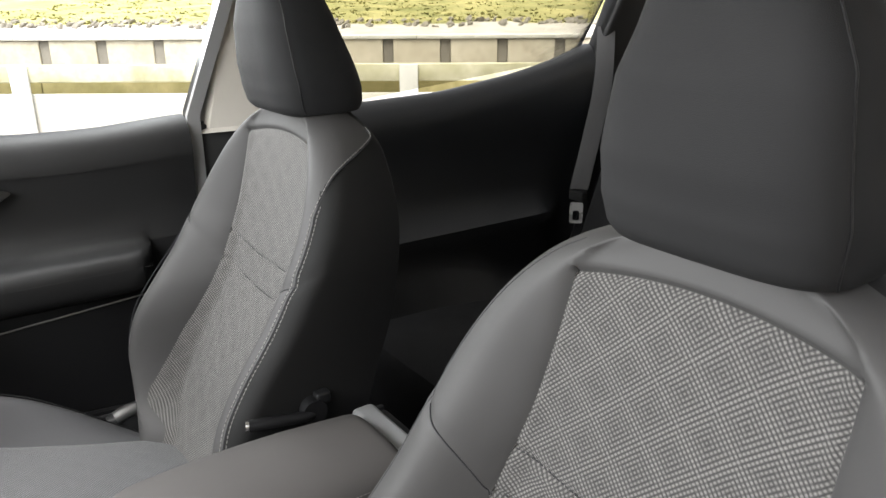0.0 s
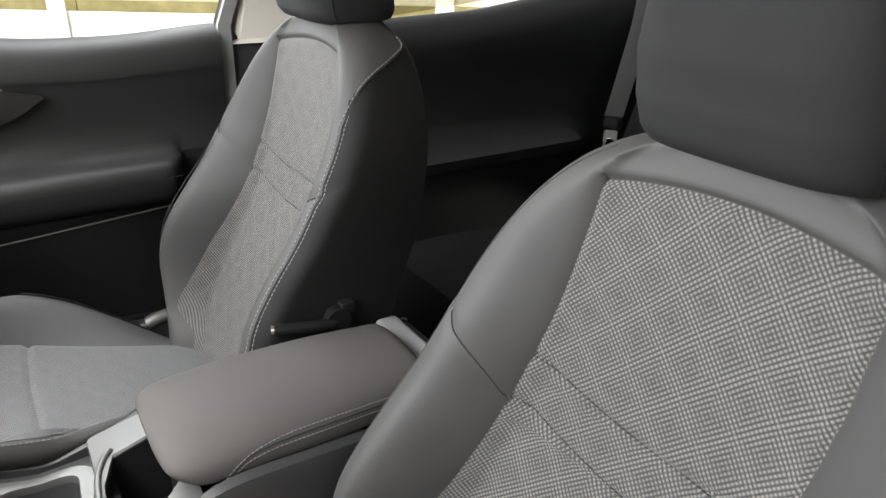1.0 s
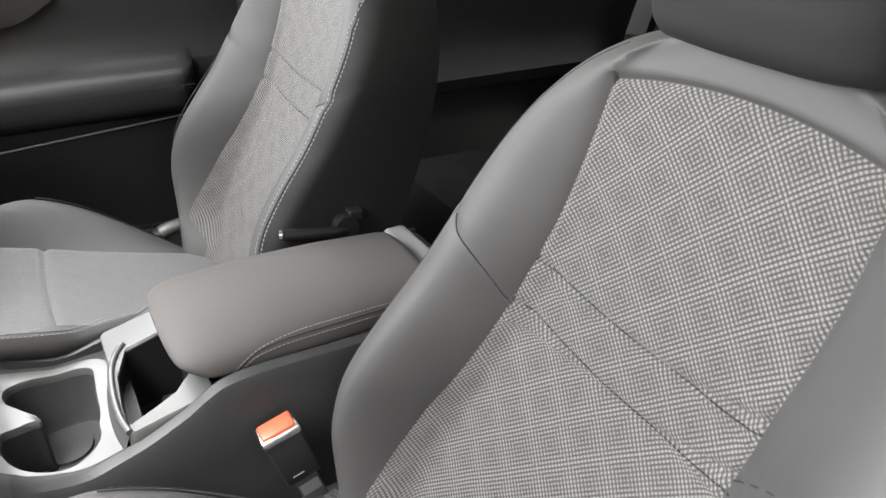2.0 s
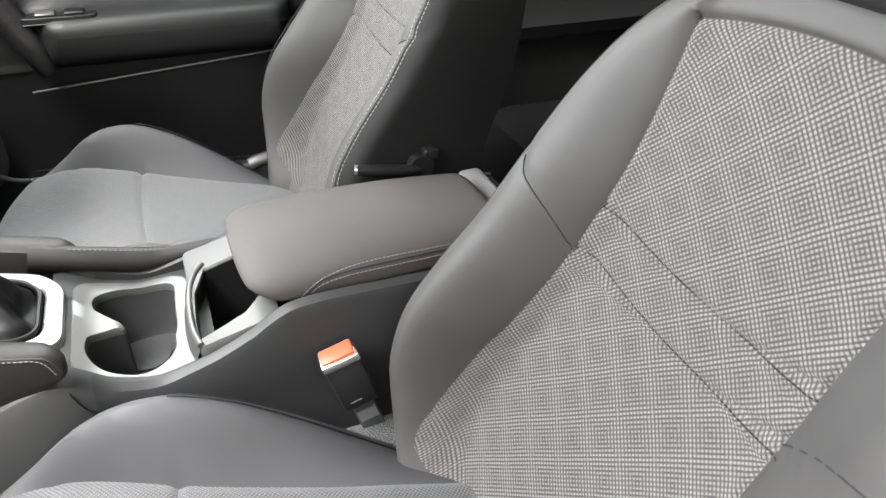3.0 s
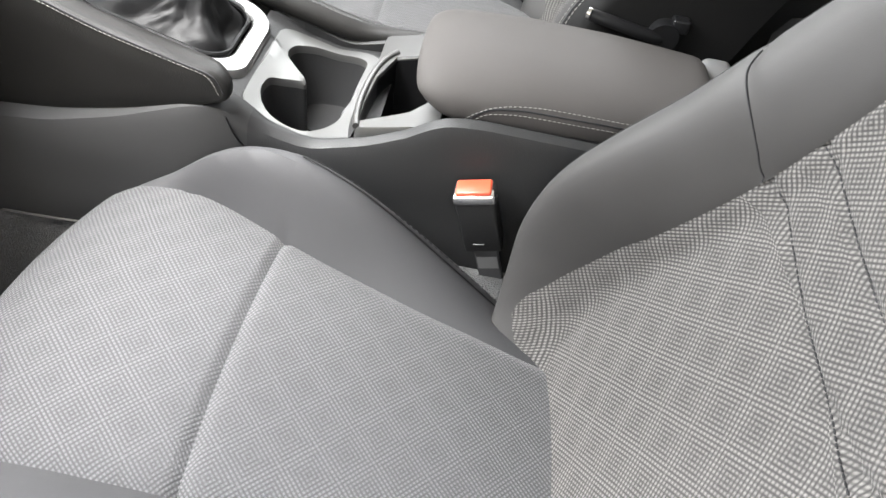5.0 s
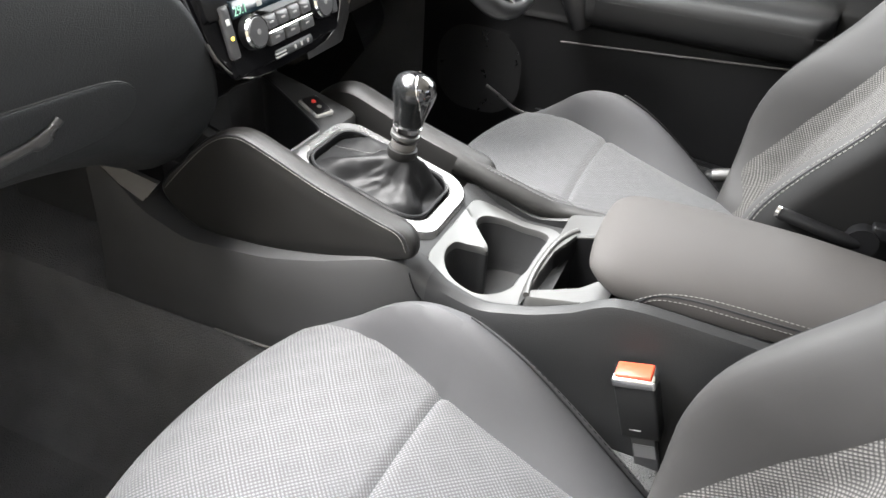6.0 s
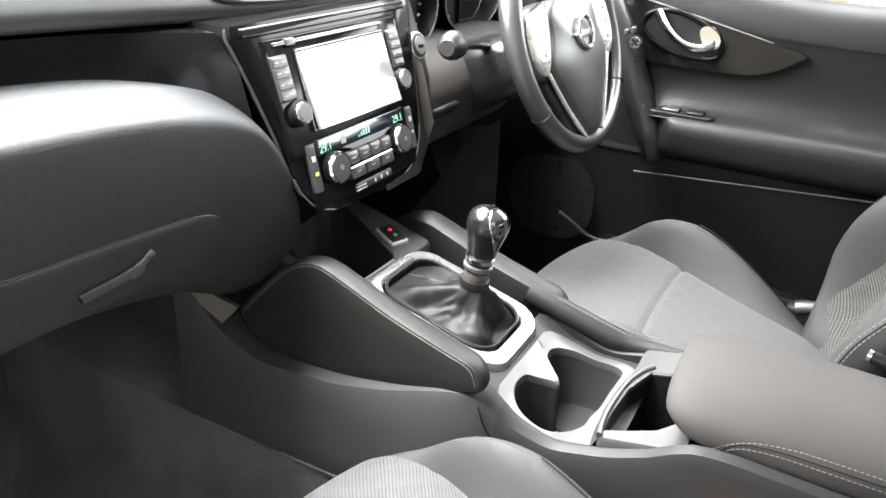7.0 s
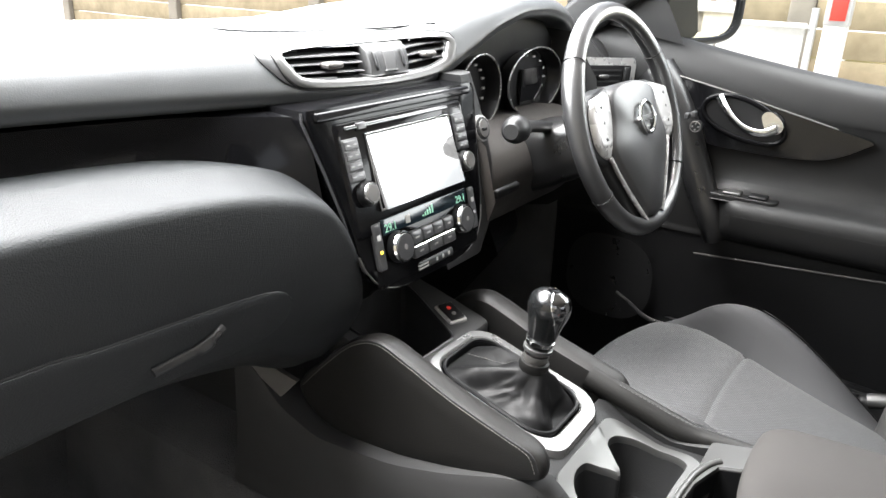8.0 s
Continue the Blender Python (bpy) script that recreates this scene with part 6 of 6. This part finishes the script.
def arm_side(y, z, lift=0.0006):
    """The lid's passenger side at y and z, for its seams."""
    top = lerp(ARM, y)
    zc, h = (top + 0.862) / 2 - 0.012, (top - 0.862) / 2 + 0.012
    sn = max(0.0, min(1.0, (z - zc) / h))
    half = arm_half(y) * (1 - 0.10 * max(0.0, min(1.0, (-0.10 - y) / 0.15)) ** 1.5)
    return -(half * max(0.0, 1 - sn ** (2 / ARM_N)) ** (ARM_N / 2) + lift)


for off in (0.0, 0.009):
    sl = smooth_line([(0, 0.004 - off, 0.864), (0, -0.012 - off, 0.879), (0, -0.034 - off, 0.890 - off * 0.6), (0, -0.075, 0.8955 - off), (0, -0.15, 0.895 - off), (0, -0.235, 0.891 - off)], 6)
    part("stitching", stitches([(arm_side(p.y, p.z), p.y, p.z) for p in sl], 0.0048, 0.0032, 0.0005), M["thread"], arm, "pale thread")
part("lid_seam", tube([(arm_side(p.y, p.z + 0.0045, 0.0), p.y, p.z + 0.0045) for p in sl[:]], 0.0011, 6), M["cloth_dark"], arm)
part("console_deck", box(-0.1, 0.1, -0.30, -0.02, 0.83, 0.8615), M["plastic_fine"], console)
part("lid_latch", box(-0.103, -0.086, -0.150, -0.105, 0.858, 0.872), M["plastic_fine"], console, "black lid latch", bevel=0.003)
part("rear_trim", box(-0.092, 0.092, -0.290, -0.256, 0.82, 0.890), M["silver_dull"], console, "satin silver rear trim", bevel=0.008)
part("rear_face", box(-0.10, 0.10, -0.315, -0.285, 0.45, 0.87), M["plastic"], console, bevel=0.01)
# parking brake switch
def on_deck(bm):
    bmesh.ops.transform(bm, matrix=Matrix.Translation((0.0600, 0.4570, zdeck(0.457) + 0.001)) @ Euler((radians(15), 0, radians(-19))).to_matrix().to_4x4(), verts=bm.verts)
    return bm


pbs = part("brake_switch", on_deck(prism(rrect(-0.0150, 0.0150, -0.0205, 0.0205, 0.004), "z", -0.008, 0.004)), M["silver_bright"], console, "chrome framed parking brake switch", bevel=0.003)
part("switch_face", on_deck(prism(rrect(-0.0115, 0.0115, -0.0170, 0.0170, 0.003), "z", 0.0, 0.0055)), M["plastic_fine"], pbs)
part("brake_lamp", on_deck(disc((0, 0.006, 0.006), (0, 0, 1), 0.0030, 0.002, 16)), M["red_lamp"], pbs, "lit red parking brake lamp")
part("switch_mark", on_deck(disc((0, -0.006, 0.006), (0, 0, 1), 0.0030, 0.002, 16)), M["label"], pbs)

# ---- gear lever ----
lever = thing("gear_lever", (0.005, 0.31, 0.86), "gear lever with black leather gaiter", "gear lever")
base = ring_of(rrect(-0.050, 0.053, 0.256, 0.402, 0.026), 96)
TOPC = Vector((0.006, 0.303, 0.912))
rows = []
for k in range(25):
    t = k / 24
    row = []
    for j, (x, y) in enumerate(base):
        a = math.atan2(y - 0.335, x)
        b = Vector((x, y, zdeck(y) - 0.004))
        e = TOPC + Vector((0.0155 * math.cos(a), 0.0155 * math.sin(a), -0.002))
        p = b.lerp(e, t ** 0.82)
        p.z = b.z + (e.z - b.z) * (0.45 * t + 0.55 * t ** 1.8)
        bell = math.sin(math.pi * min(1.0, t * 1.05) ** 0.8) if t < 0.95 else 0.0
        # four ridges run from the corners to the lever, hollow panels lie between them
        ridge = sum(math.exp(-((math.remainder(a - c, 2 * math.pi) / 0.30) ** 2)) for c in (0.95, 2.25, 4.05, 5.30))
        fold = 0.011 * bell * (ridge - 0.35) + bell * (0.0009 * math.sin(9 * a + 6 * t) + 0.007 * noise.noise(Vector((math.cos(a) * 1.6, math.sin(a) * 1.6, t * 2.2))) + 0.003 * noise.noise(Vector((math.cos(a) * 4, math.sin(a) * 4, t * 5))))
        p += Vector((math.cos(a) * 0.5, math.sin(a) * 0.5, 0.85)) * fold
        row.append(p)
    rows.append(row)
bm = bmesh.new()
sheet(bm, rows, close_u=True)
gaiter = part("gaiter", bm, M["gaiter"], lever, "soft black leather gaiter with folds")
for j in (48, 70):
    part("stitching", stitches([r[j] + Vector((0, 0, 0.0008)) for r in rows[1:]], 0.005, 0.0035, 0.0006), M["thread_dark"], gaiter)
AX = (Vector((0.013, 0.289, 1.018)) - TOPC).normalized()


def turned(profile, n=28, oval=1.0):
    s1 = AX.cross(Vector((0, 1, 0))).normalized()
    s2 = AX.cross(s1).normalized()
    return loft([[TOPC + AX * h + s1 * (r * math.cos(a)) + s2 * (r * oval * math.sin(a)) for a in np.linspace(0, 2 * math.pi, n + 1)[:-1]] for h, r in profile])


part("gaiter_collar", turned([(-0.006, 0.0165), (0.0, 0.0185), (0.006, 0.0175), (0.007, 0.012)]), M["leather"], lever)
part("lever_sleeve", turned([(0.004, 0.0135), (0.010, 0.0150), (0.016, 0.0150), (0.0165, 0.0115), (0.022, 0.0115)]), M["silver_dark"], lever, "grey metal sleeve")
part("reverse_ring", turned([(0.020, 0.0150), (0.0215, 0.0178), (0.0255, 0.0178), (0.027, 0.0145)]), M["silver"], lever, "satin reverse lock ring")
part("knob_band", turned([(0.030, 0.0148), (0.0305, 0.0170), (0.036, 0.0176), (0.0365, 0.0160)]), M["chrome"], lever, "chrome band")
KNOB = [(0.034 + (h - 0.034) * 0.87, r * 0.90) for h, r in [(0.034, 0.0160), (0.040, 0.0175), (0.050, 0.0188), (0.062, 0.0212), (0.074, 0.0243), (0.084, 0.0258), (0.092, 0.0254), (0.099, 0.0228), (0.104, 0.0180), (0.107, 0.0115), (0.1085, 0.001)]]
knob = part("knob", turned(KNOB, 40, 1.08), M["knob_skin"], lever, "satin dark grey knob")
s1 = AX.cross(Vector((0, 1, 0))).normalized()
s2 = AX.cross(s1).normalized()


def on_knob(h, a, lift=0.0):
    r = lerp(KNOB, h) + lift
    return TOPC + AX * (h + lift * max(0.0, (h - 0.09) / 0.018)) + s1 * (r * math.cos(a)) + s2 * (r * 1.08 * math.sin(a))


def inlay_edge(h):
    return 0.40 + 1.05 * max(0.0, min(1.0, (h - 0.044) / 0.045)) ** 0.7


HS = list(np.linspace(0.042, 0.0978, 18))
bm = bmesh.new()
sheet(bm, [[on_knob(h, 1.85 + inlay_edge(h) * k, 0.0009 * (1 - abs(k) ** 8)) for k in np.linspace(-1, 1, 15)] for h in HS])
part("knob_inlay", bm, M["chrome_dark"], knob, "polished dark metal inlay")
for k in (-1, 1):
    part("inlay_edge", tube([on_knob(h, 1.85 + inlay_edge(h) * k, 0.0004) for h in HS], 0.0011, 8), M["chrome"], knob, "chrome edging")
part("knob_badge", turned([(0.0966, 0.0070), (0.0990, 0.0066), (0.0994, 0.001)], 24), M["gloss"], knob, "black shift pattern badge")

# ---- seat belt buckle ----
def make_buckle(s):
    b = thing("seat_belt_buckle", (s * 0.135, -0.045, 0.70), "black seat belt buckle with red release button", "buckle", "seat belt buckles")
    m = Matrix.Translation((s * 0.1375, -0.025, 0.826)) @ Euler((radians(-17), radians(4 * s), 0)).to_matrix().to_4x4()

    def put(bm):
        bmesh.ops.transform(bm, matrix=m, verts=bm.verts)
        return bm

    part("buckle_body", put(box(-0.012, 0.012, -0.020, 0.020, -0.082, -0.004)), M["plastic"], b, bevel=0.003)
    part("buckle_rim", put(box(-0.0132, 0.0132, -0.0215, 0.0215, -0.012, 0.0)), M["chrome"], b, "clear grey rim", bevel=0.003)
    part("release_button", put(box(-0.0105, 0.0105, -0.018, 0.018, -0.004, 0.0035)), M["red_button"], b, "orange red release button", bevel=0.0025)
    part("buckle_stalk", put(box(-0.004, 0.004, -0.013, 0.013, -0.16, -0.080)), M["strap"], b, bevel=0.002)
    part("buckle_label", put(box(-0.0048, -0.0042 if s < 0 else 0.0048, -0.011, 0.011, -0.117, -0.098)), M["label"], b, "grey cloth label")
    part("label_mark", put(box(-0.0128 if s < 0 else 0.012, -0.012 if s < 0 else 0.0128, -0.002, 0.010, -0.0695, -0.0685)), M["label"], b)
    return b


make_buckle(-1)

# pale specks of dirt on the console side
for y, z in ((-0.078, 0.760), (-0.081, 0.743), (0.54, 0.78)):
    part("dirt_speck", disc((-ease(XOUT, y, 0.03) - 0.0035, y, z), (-1, 0, 0), 0.0016, 0.001, 10), M["mark"], console)

# ---- outside ----
def stained(name, lo, hi, scale, grain=40.0, rough=0.9, depth=0.01):
    n = Nodes(name, rough)
    big = n.ramp(n.noise(scale, 8.0, 0.65), lo, hi, 0.3, 0.7)
    n.colour(n.mix(n.math("MULTIPLY", n.noise(grain, 4.0), 0.5), big, tuple(v * 0.45 for v in lo)))
    n.bump(n.noise(grain, 6.0), 0.5, depth)
    return n.m


M["yard"] = stained("yard_concrete", (0.30, 0.29, 0.275), (0.42, 0.41, 0.39), 0.8, 30)
M["wall"] = stained("weathered_concrete", (0.38, 0.33, 0.24), (0.62, 0.57, 0.46), 1.6, 14)
M["panel"] = stained("pale_panel", (0.52, 0.50, 0.43), (0.74, 0.72, 0.66), 1.5, 20)
M["wall_dark"] = stained("dark_concrete", (0.16, 0.145, 0.12), (0.30, 0.27, 0.22), 2.5, 20)
M["old_board"] = stained("old_tan_boards", (0.17, 0.135, 0.08), (0.40, 0.335, 0.22), 1.3, 12, 0.9, 0.004)
M["mossy"] = stained("mossy_pale_board", (0.30, 0.28, 0.14), (0.70, 0.67, 0.52), 2.2, 10, 0.85, 0.006)
M["moss_board"] = stained("green_stained_board", (0.13, 0.115, 0.03), (0.34, 0.28, 0.13), 1.8, 9)
M["bank"] = stained("gravel_bank", (0.34, 0.31, 0.27), (0.55, 0.52, 0.46), 2.0, 12, 0.95, 0.03)
M["turf"] = stained("rough_turf", (0.13, 0.14, 0.03), (0.46, 0.40, 0.17), 0.9, 5, 0.95, 0.05)
M["white_paint"] = stained("white_paint", (0.55, 0.54, 0.51), (0.72, 0.71, 0.68), 2.0, 30, 0.5, 0.002)
M["red_paint"] = stained("red_reflector", (0.55, 0.03, 0.02), (0.65, 0.06, 0.04), 4.0, 40, 0.4, 0.001)
M["steel"] = stained("galvanised_steel", (0.35, 0.35, 0.34), (0.5, 0.5, 0.49), 5.0, 60, 0.5, 0.001)
bm = bmesh.new()
sheet(bm, [[(-400, -400, 0), (400, -400, 0)], [(-400, 400, 0), (400, 400, 0)]])
shell("ground", bm, M["yard"], "pale concrete yard", "ground")
# a near wall runs beside the car's front; behind it the yard opens to a guard rail, a low wall and a bank
wall = tagged(new("wall_east"), "old tan boarded wall with mossy concrete posts", "wall", kind="structure")
wall.location = (5.4, 0, 0)
rng = random.Random(4)
for k in range(0, 5):
    y0, y1 = max(k * 2.4 - 1.41, 0.12), k * 2.4 + 0.81
    for row in range(6):
        lift = rng.uniform(-0.006, 0.006)
        part("board", box(5.40 + lift, 5.44 + lift, y0, y1, 0.05 + row * 0.205, 0.245 + row * 0.205), M["old_board"], wall, bevel=0.004)
    part("wall_post", box(5.34, 5.50, k * 2.4 + 0.815, k * 2.4 + 0.985, 0.0, 1.30), M["wall_dark"], wall, bevel=0.02)
EYE_SIDE, OUT, ALONG = Vector((-0.668, 0.121, 0)), Vector((0.821, -0.571, 0)), Vector((0.571, 0.821, 0))


def yard(bm):
    """Turns a mesh built along the yard's far edge (x along it, y away from the car) into place."""
    m = Matrix((( ALONG.x, OUT.x, 0, EYE_SIDE.x), (ALONG.y, OUT.y, 0, EYE_SIDE.y), (0, 0, 1, 0), (0, 0, 0, 1)))
    bmesh.ops.transform(bm, matrix=m, verts=bm.verts)
    return bm


back_wall = tagged(new("wall_far"), "low weathered concrete kerb wall with pale coping", "wall", kind="structure")
back_wall.location = (7.6, -5.4, 0)
for k in range(-7, 9):
    u = -0.045 + k * 0.765
    part("wall_panel", yard(box(u + 0.070, u + 0.695, 10.0, 10.16, 0.0, 0.975 + rng.uniform(-0.006, 0.006))), M["wall"], back_wall, bevel=0.012)
    part("wall_post", yard(box(u - 0.066, u + 0.066, 10.025, 10.18, 0.0, 0.970)), M["wall_dark"], back_wall, bevel=0.012)
    part("coping", yard(box(u - 0.38, u + 0.383, 9.98, 10.24, 0.977, 1.030)), M["panel"], back_wall, bevel=0.01)
rail = thing("guard_rail", (6.2, -4.0, 0), "pale mossy guard rail on short posts", "guard rail")
for k in range(-3, 4):
    u = 0.36 + k * 2.1
    part("rail_beam", yard(box(u + 0.006, u + 2.094, 8.0, 8.08, 0.622, 0.808)), M["mossy"], rail, bevel=0.012)
    part("rail_beam", yard(box(u + 0.006, u + 2.094, 8.02, 8.08, 0.04, 0.497)), M["panel"], rail, bevel=0.012)
    part("rail_post", yard(box(u - 0.10, u + 0.10, 7.96, 7.995, 0.0, 0.80)), M["white_paint"], rail, bevel=0.01)
    part("verge_board", yard(box(u + 0.004, u + 2.096, 8.4, 8.46, 0.0, 0.63)), M["moss_board"], rail, bevel=0.01)


def bank_z(v, u):
    base = lerp([(10.2, 0.99), (11.0, 1.03), (12.5, 1.10), (15, 1.24), (20, 1.60), (60, 5.0)], v)
    return base + 0.05 * noise.noise(Vector((v * 0.7, u * 0.7, 0))) + 0.035 * noise.noise(Vector((v * 2.3, u * 2.3, 3)))


for nm, v0, v1, nv, mat, lab in (("gravel_bank", 10.2, 12.6, 34, "bank", "stony bank beyond the wall"), ("grass_bank", 12.6, 60, 50, "turf", "rough yellow green grass bank")):
    bm = bmesh.new()
    sheet(bm, [[(u, v, bank_z(v, u)) for u in np.linspace(-16, 16, 170)] for v in np.geomspace(v0, v1, nv)])
    shell(nm, yard(bm), M[mat], lab, "bank")
# stones and tufts along the foot of the grass
for nm, count, v0, v1, h0, h1, mat, lab, cat in (("bank_stones", 420, 12.0, 13.6, 0.02, 0.075, "wall_dark", "dark stones scattered along the bank", "stones"), ("grass_tufts", 2600, 12.9, 21.0, 0.02, 0.06, "turf", "dry grass tufts on the bank", "grass")):
    bm = bmesh.new()
    rng = random.Random(7)
    for k in range(count):
        u, v = rng.uniform(-9, 9), v0 + (v1 - v0) * rng.random() ** 1.6
        z, h, w = bank_z(v, u), rng.uniform(h0, h1), rng.uniform(0.03, 0.10)
        if nm == "bank_stones":
            bmesh.ops.create_icosphere(bm, subdivisions=1, radius=1.0, matrix=Matrix.Translation((u, v, z + h * 0.2)) @ Euler((rng.random(), rng.random(), rng.random())).to_matrix().to_4x4() @ Matrix.Diagonal((w * 1.2, w, h * 0.7, 1)))
            continue
        for j in range(5):
            a = rng.uniform(0, 6.28)
            d = Vector((math.cos(a), math.sin(a), 0))
            p = Vector((u, v, z - 0.02)) + d * rng.uniform(0, 0.08)
            q = d.cross(Vector((0, 0, 1))) * w * 0.5
            bm.faces.new([bm.verts.new(p - q), bm.verts.new(p + q), bm.verts.new(p + d * h * 0.8 + Vector((0, 0, h)))])
    tagged(part(nm, yard(bm), M[mat], None, flat=True), lab, cat, kind="stuff")
# marker post
post = thing("marker_post", (4.3, 0.55, 0), "white marker post with red reflector top", "post")
part("post_body", box(4.26, 4.33, 0.47, 0.60, 0.0, 1.16), M["white_paint"], post, bevel=0.01)
part("post_cap", box(4.255, 4.335, 0.465, 0.605, 1.14, 1.33), M["steel"], post, "grey sleeve", bevel=0.01)
part("reflector", box(4.245, 4.258, 0.49, 0.575, 1.17, 1.30), M["red_paint"], post, "red reflector", bevel=0.003)
frames = thing("pallet_stack", (4.9, 0.95, 0), "pale boarded panel beside the wall", "panel")
part("board", box(4.88, 4.92, 0.78, 1.35, 0.5, 1.12), M["white_paint"], frames, bevel=0.005)
for y in (0.74, 1.38):
    part("upright", box(4.86, 4.92, y - 0.02, y + 0.02, 0.0, 1.22), M["steel"], frames, bevel=0.004)
for z in (0.6, 1.1):
    part("crossbar", box(4.855, 4.875, 0.74, 1.38, z - 0.012, z + 0.012), M["steel"], frames)

# exterior mirror
em = thing("exterior_mirror", (0.93, 0.47, 1.26), "dark exterior door mirror", "mirror")
rows = []
for t in np.linspace(0, 1, 9):
    k = 1 - 0.75 * t ** 2
    rows.append([(0.945 + 0.125 * k * math.copysign(abs(math.cos(a)) ** 0.6, math.cos(a)), 0.43 + 0.10 * t, 1.30 + 0.075 * k * math.copysign(abs(math.sin(a)) ** 0.6, math.sin(a))) for a in np.linspace(0, 2 * math.pi, 33)[:-1]])
part("mirror_housing", loft(rows), M["plastic_fine"], em)
mg = Nodes("mirror_glass", 0.02, 1.0)
mg.colour((0.85, 0.86, 0.86))
bm = bmesh.new()
bm.faces.new([bm.verts.new((0.945 + 0.115 * math.copysign(abs(math.cos(a)) ** 0.6, math.cos(a)), 0.428 - 0.012 * math.cos(a), 1.30 + 0.067 * math.copysign(abs(math.sin(a)) ** 0.6, math.sin(a)))) for a in np.linspace(0, 2 * math.pi, 33)[:-1]])
part("mirror_glass", bm, mg.m, em, "clear mirror glass")
bm = tube([(0.945 + 0.120 * math.copysign(abs(math.cos(a)) ** 0.6, math.cos(a)), 0.424 - 0.012 * math.cos(a), 1.30 + 0.072 * math.copysign(abs(math.sin(a)) ** 0.6, math.sin(a))) for a in np.linspace(0, 2 * math.pi, 49)[:-1]], 0.007, 8, True)
part("mirror_bezel", bm, M["plastic_fine"], em)
for ob in list(em.children):
    ob.data.transform(Matrix.Translation((0.935, 0.42, 1.30)) @ Euler((0, 0, radians(-17))).to_matrix().to_4x4() @ Matrix.Translation((-0.945, -0.43, -1.30)))
part("mirror_arm", box(0.76, 0.86, 0.45, 0.52, 1.225, 1.26), M["plastic_fine"], em, bevel=0.01)

# the open passenger door and a plain wall behind it close the place on that side
bm = loft([[(-0.775, 0.66, z), (-0.70, 0.78, z), (-1.50, 1.32, z), (-1.56, 1.22, z)] for z in (0.42, 0.8, 1.22)])
shell("door_4", bm, M["plastic"], "black passenger door standing open", "car door", 0.02)
shell("wall_west", box(-4.4, -4.2, -14, 14, 0, 3.2), M["wall"], "plain weathered wall beside the car", "wall")
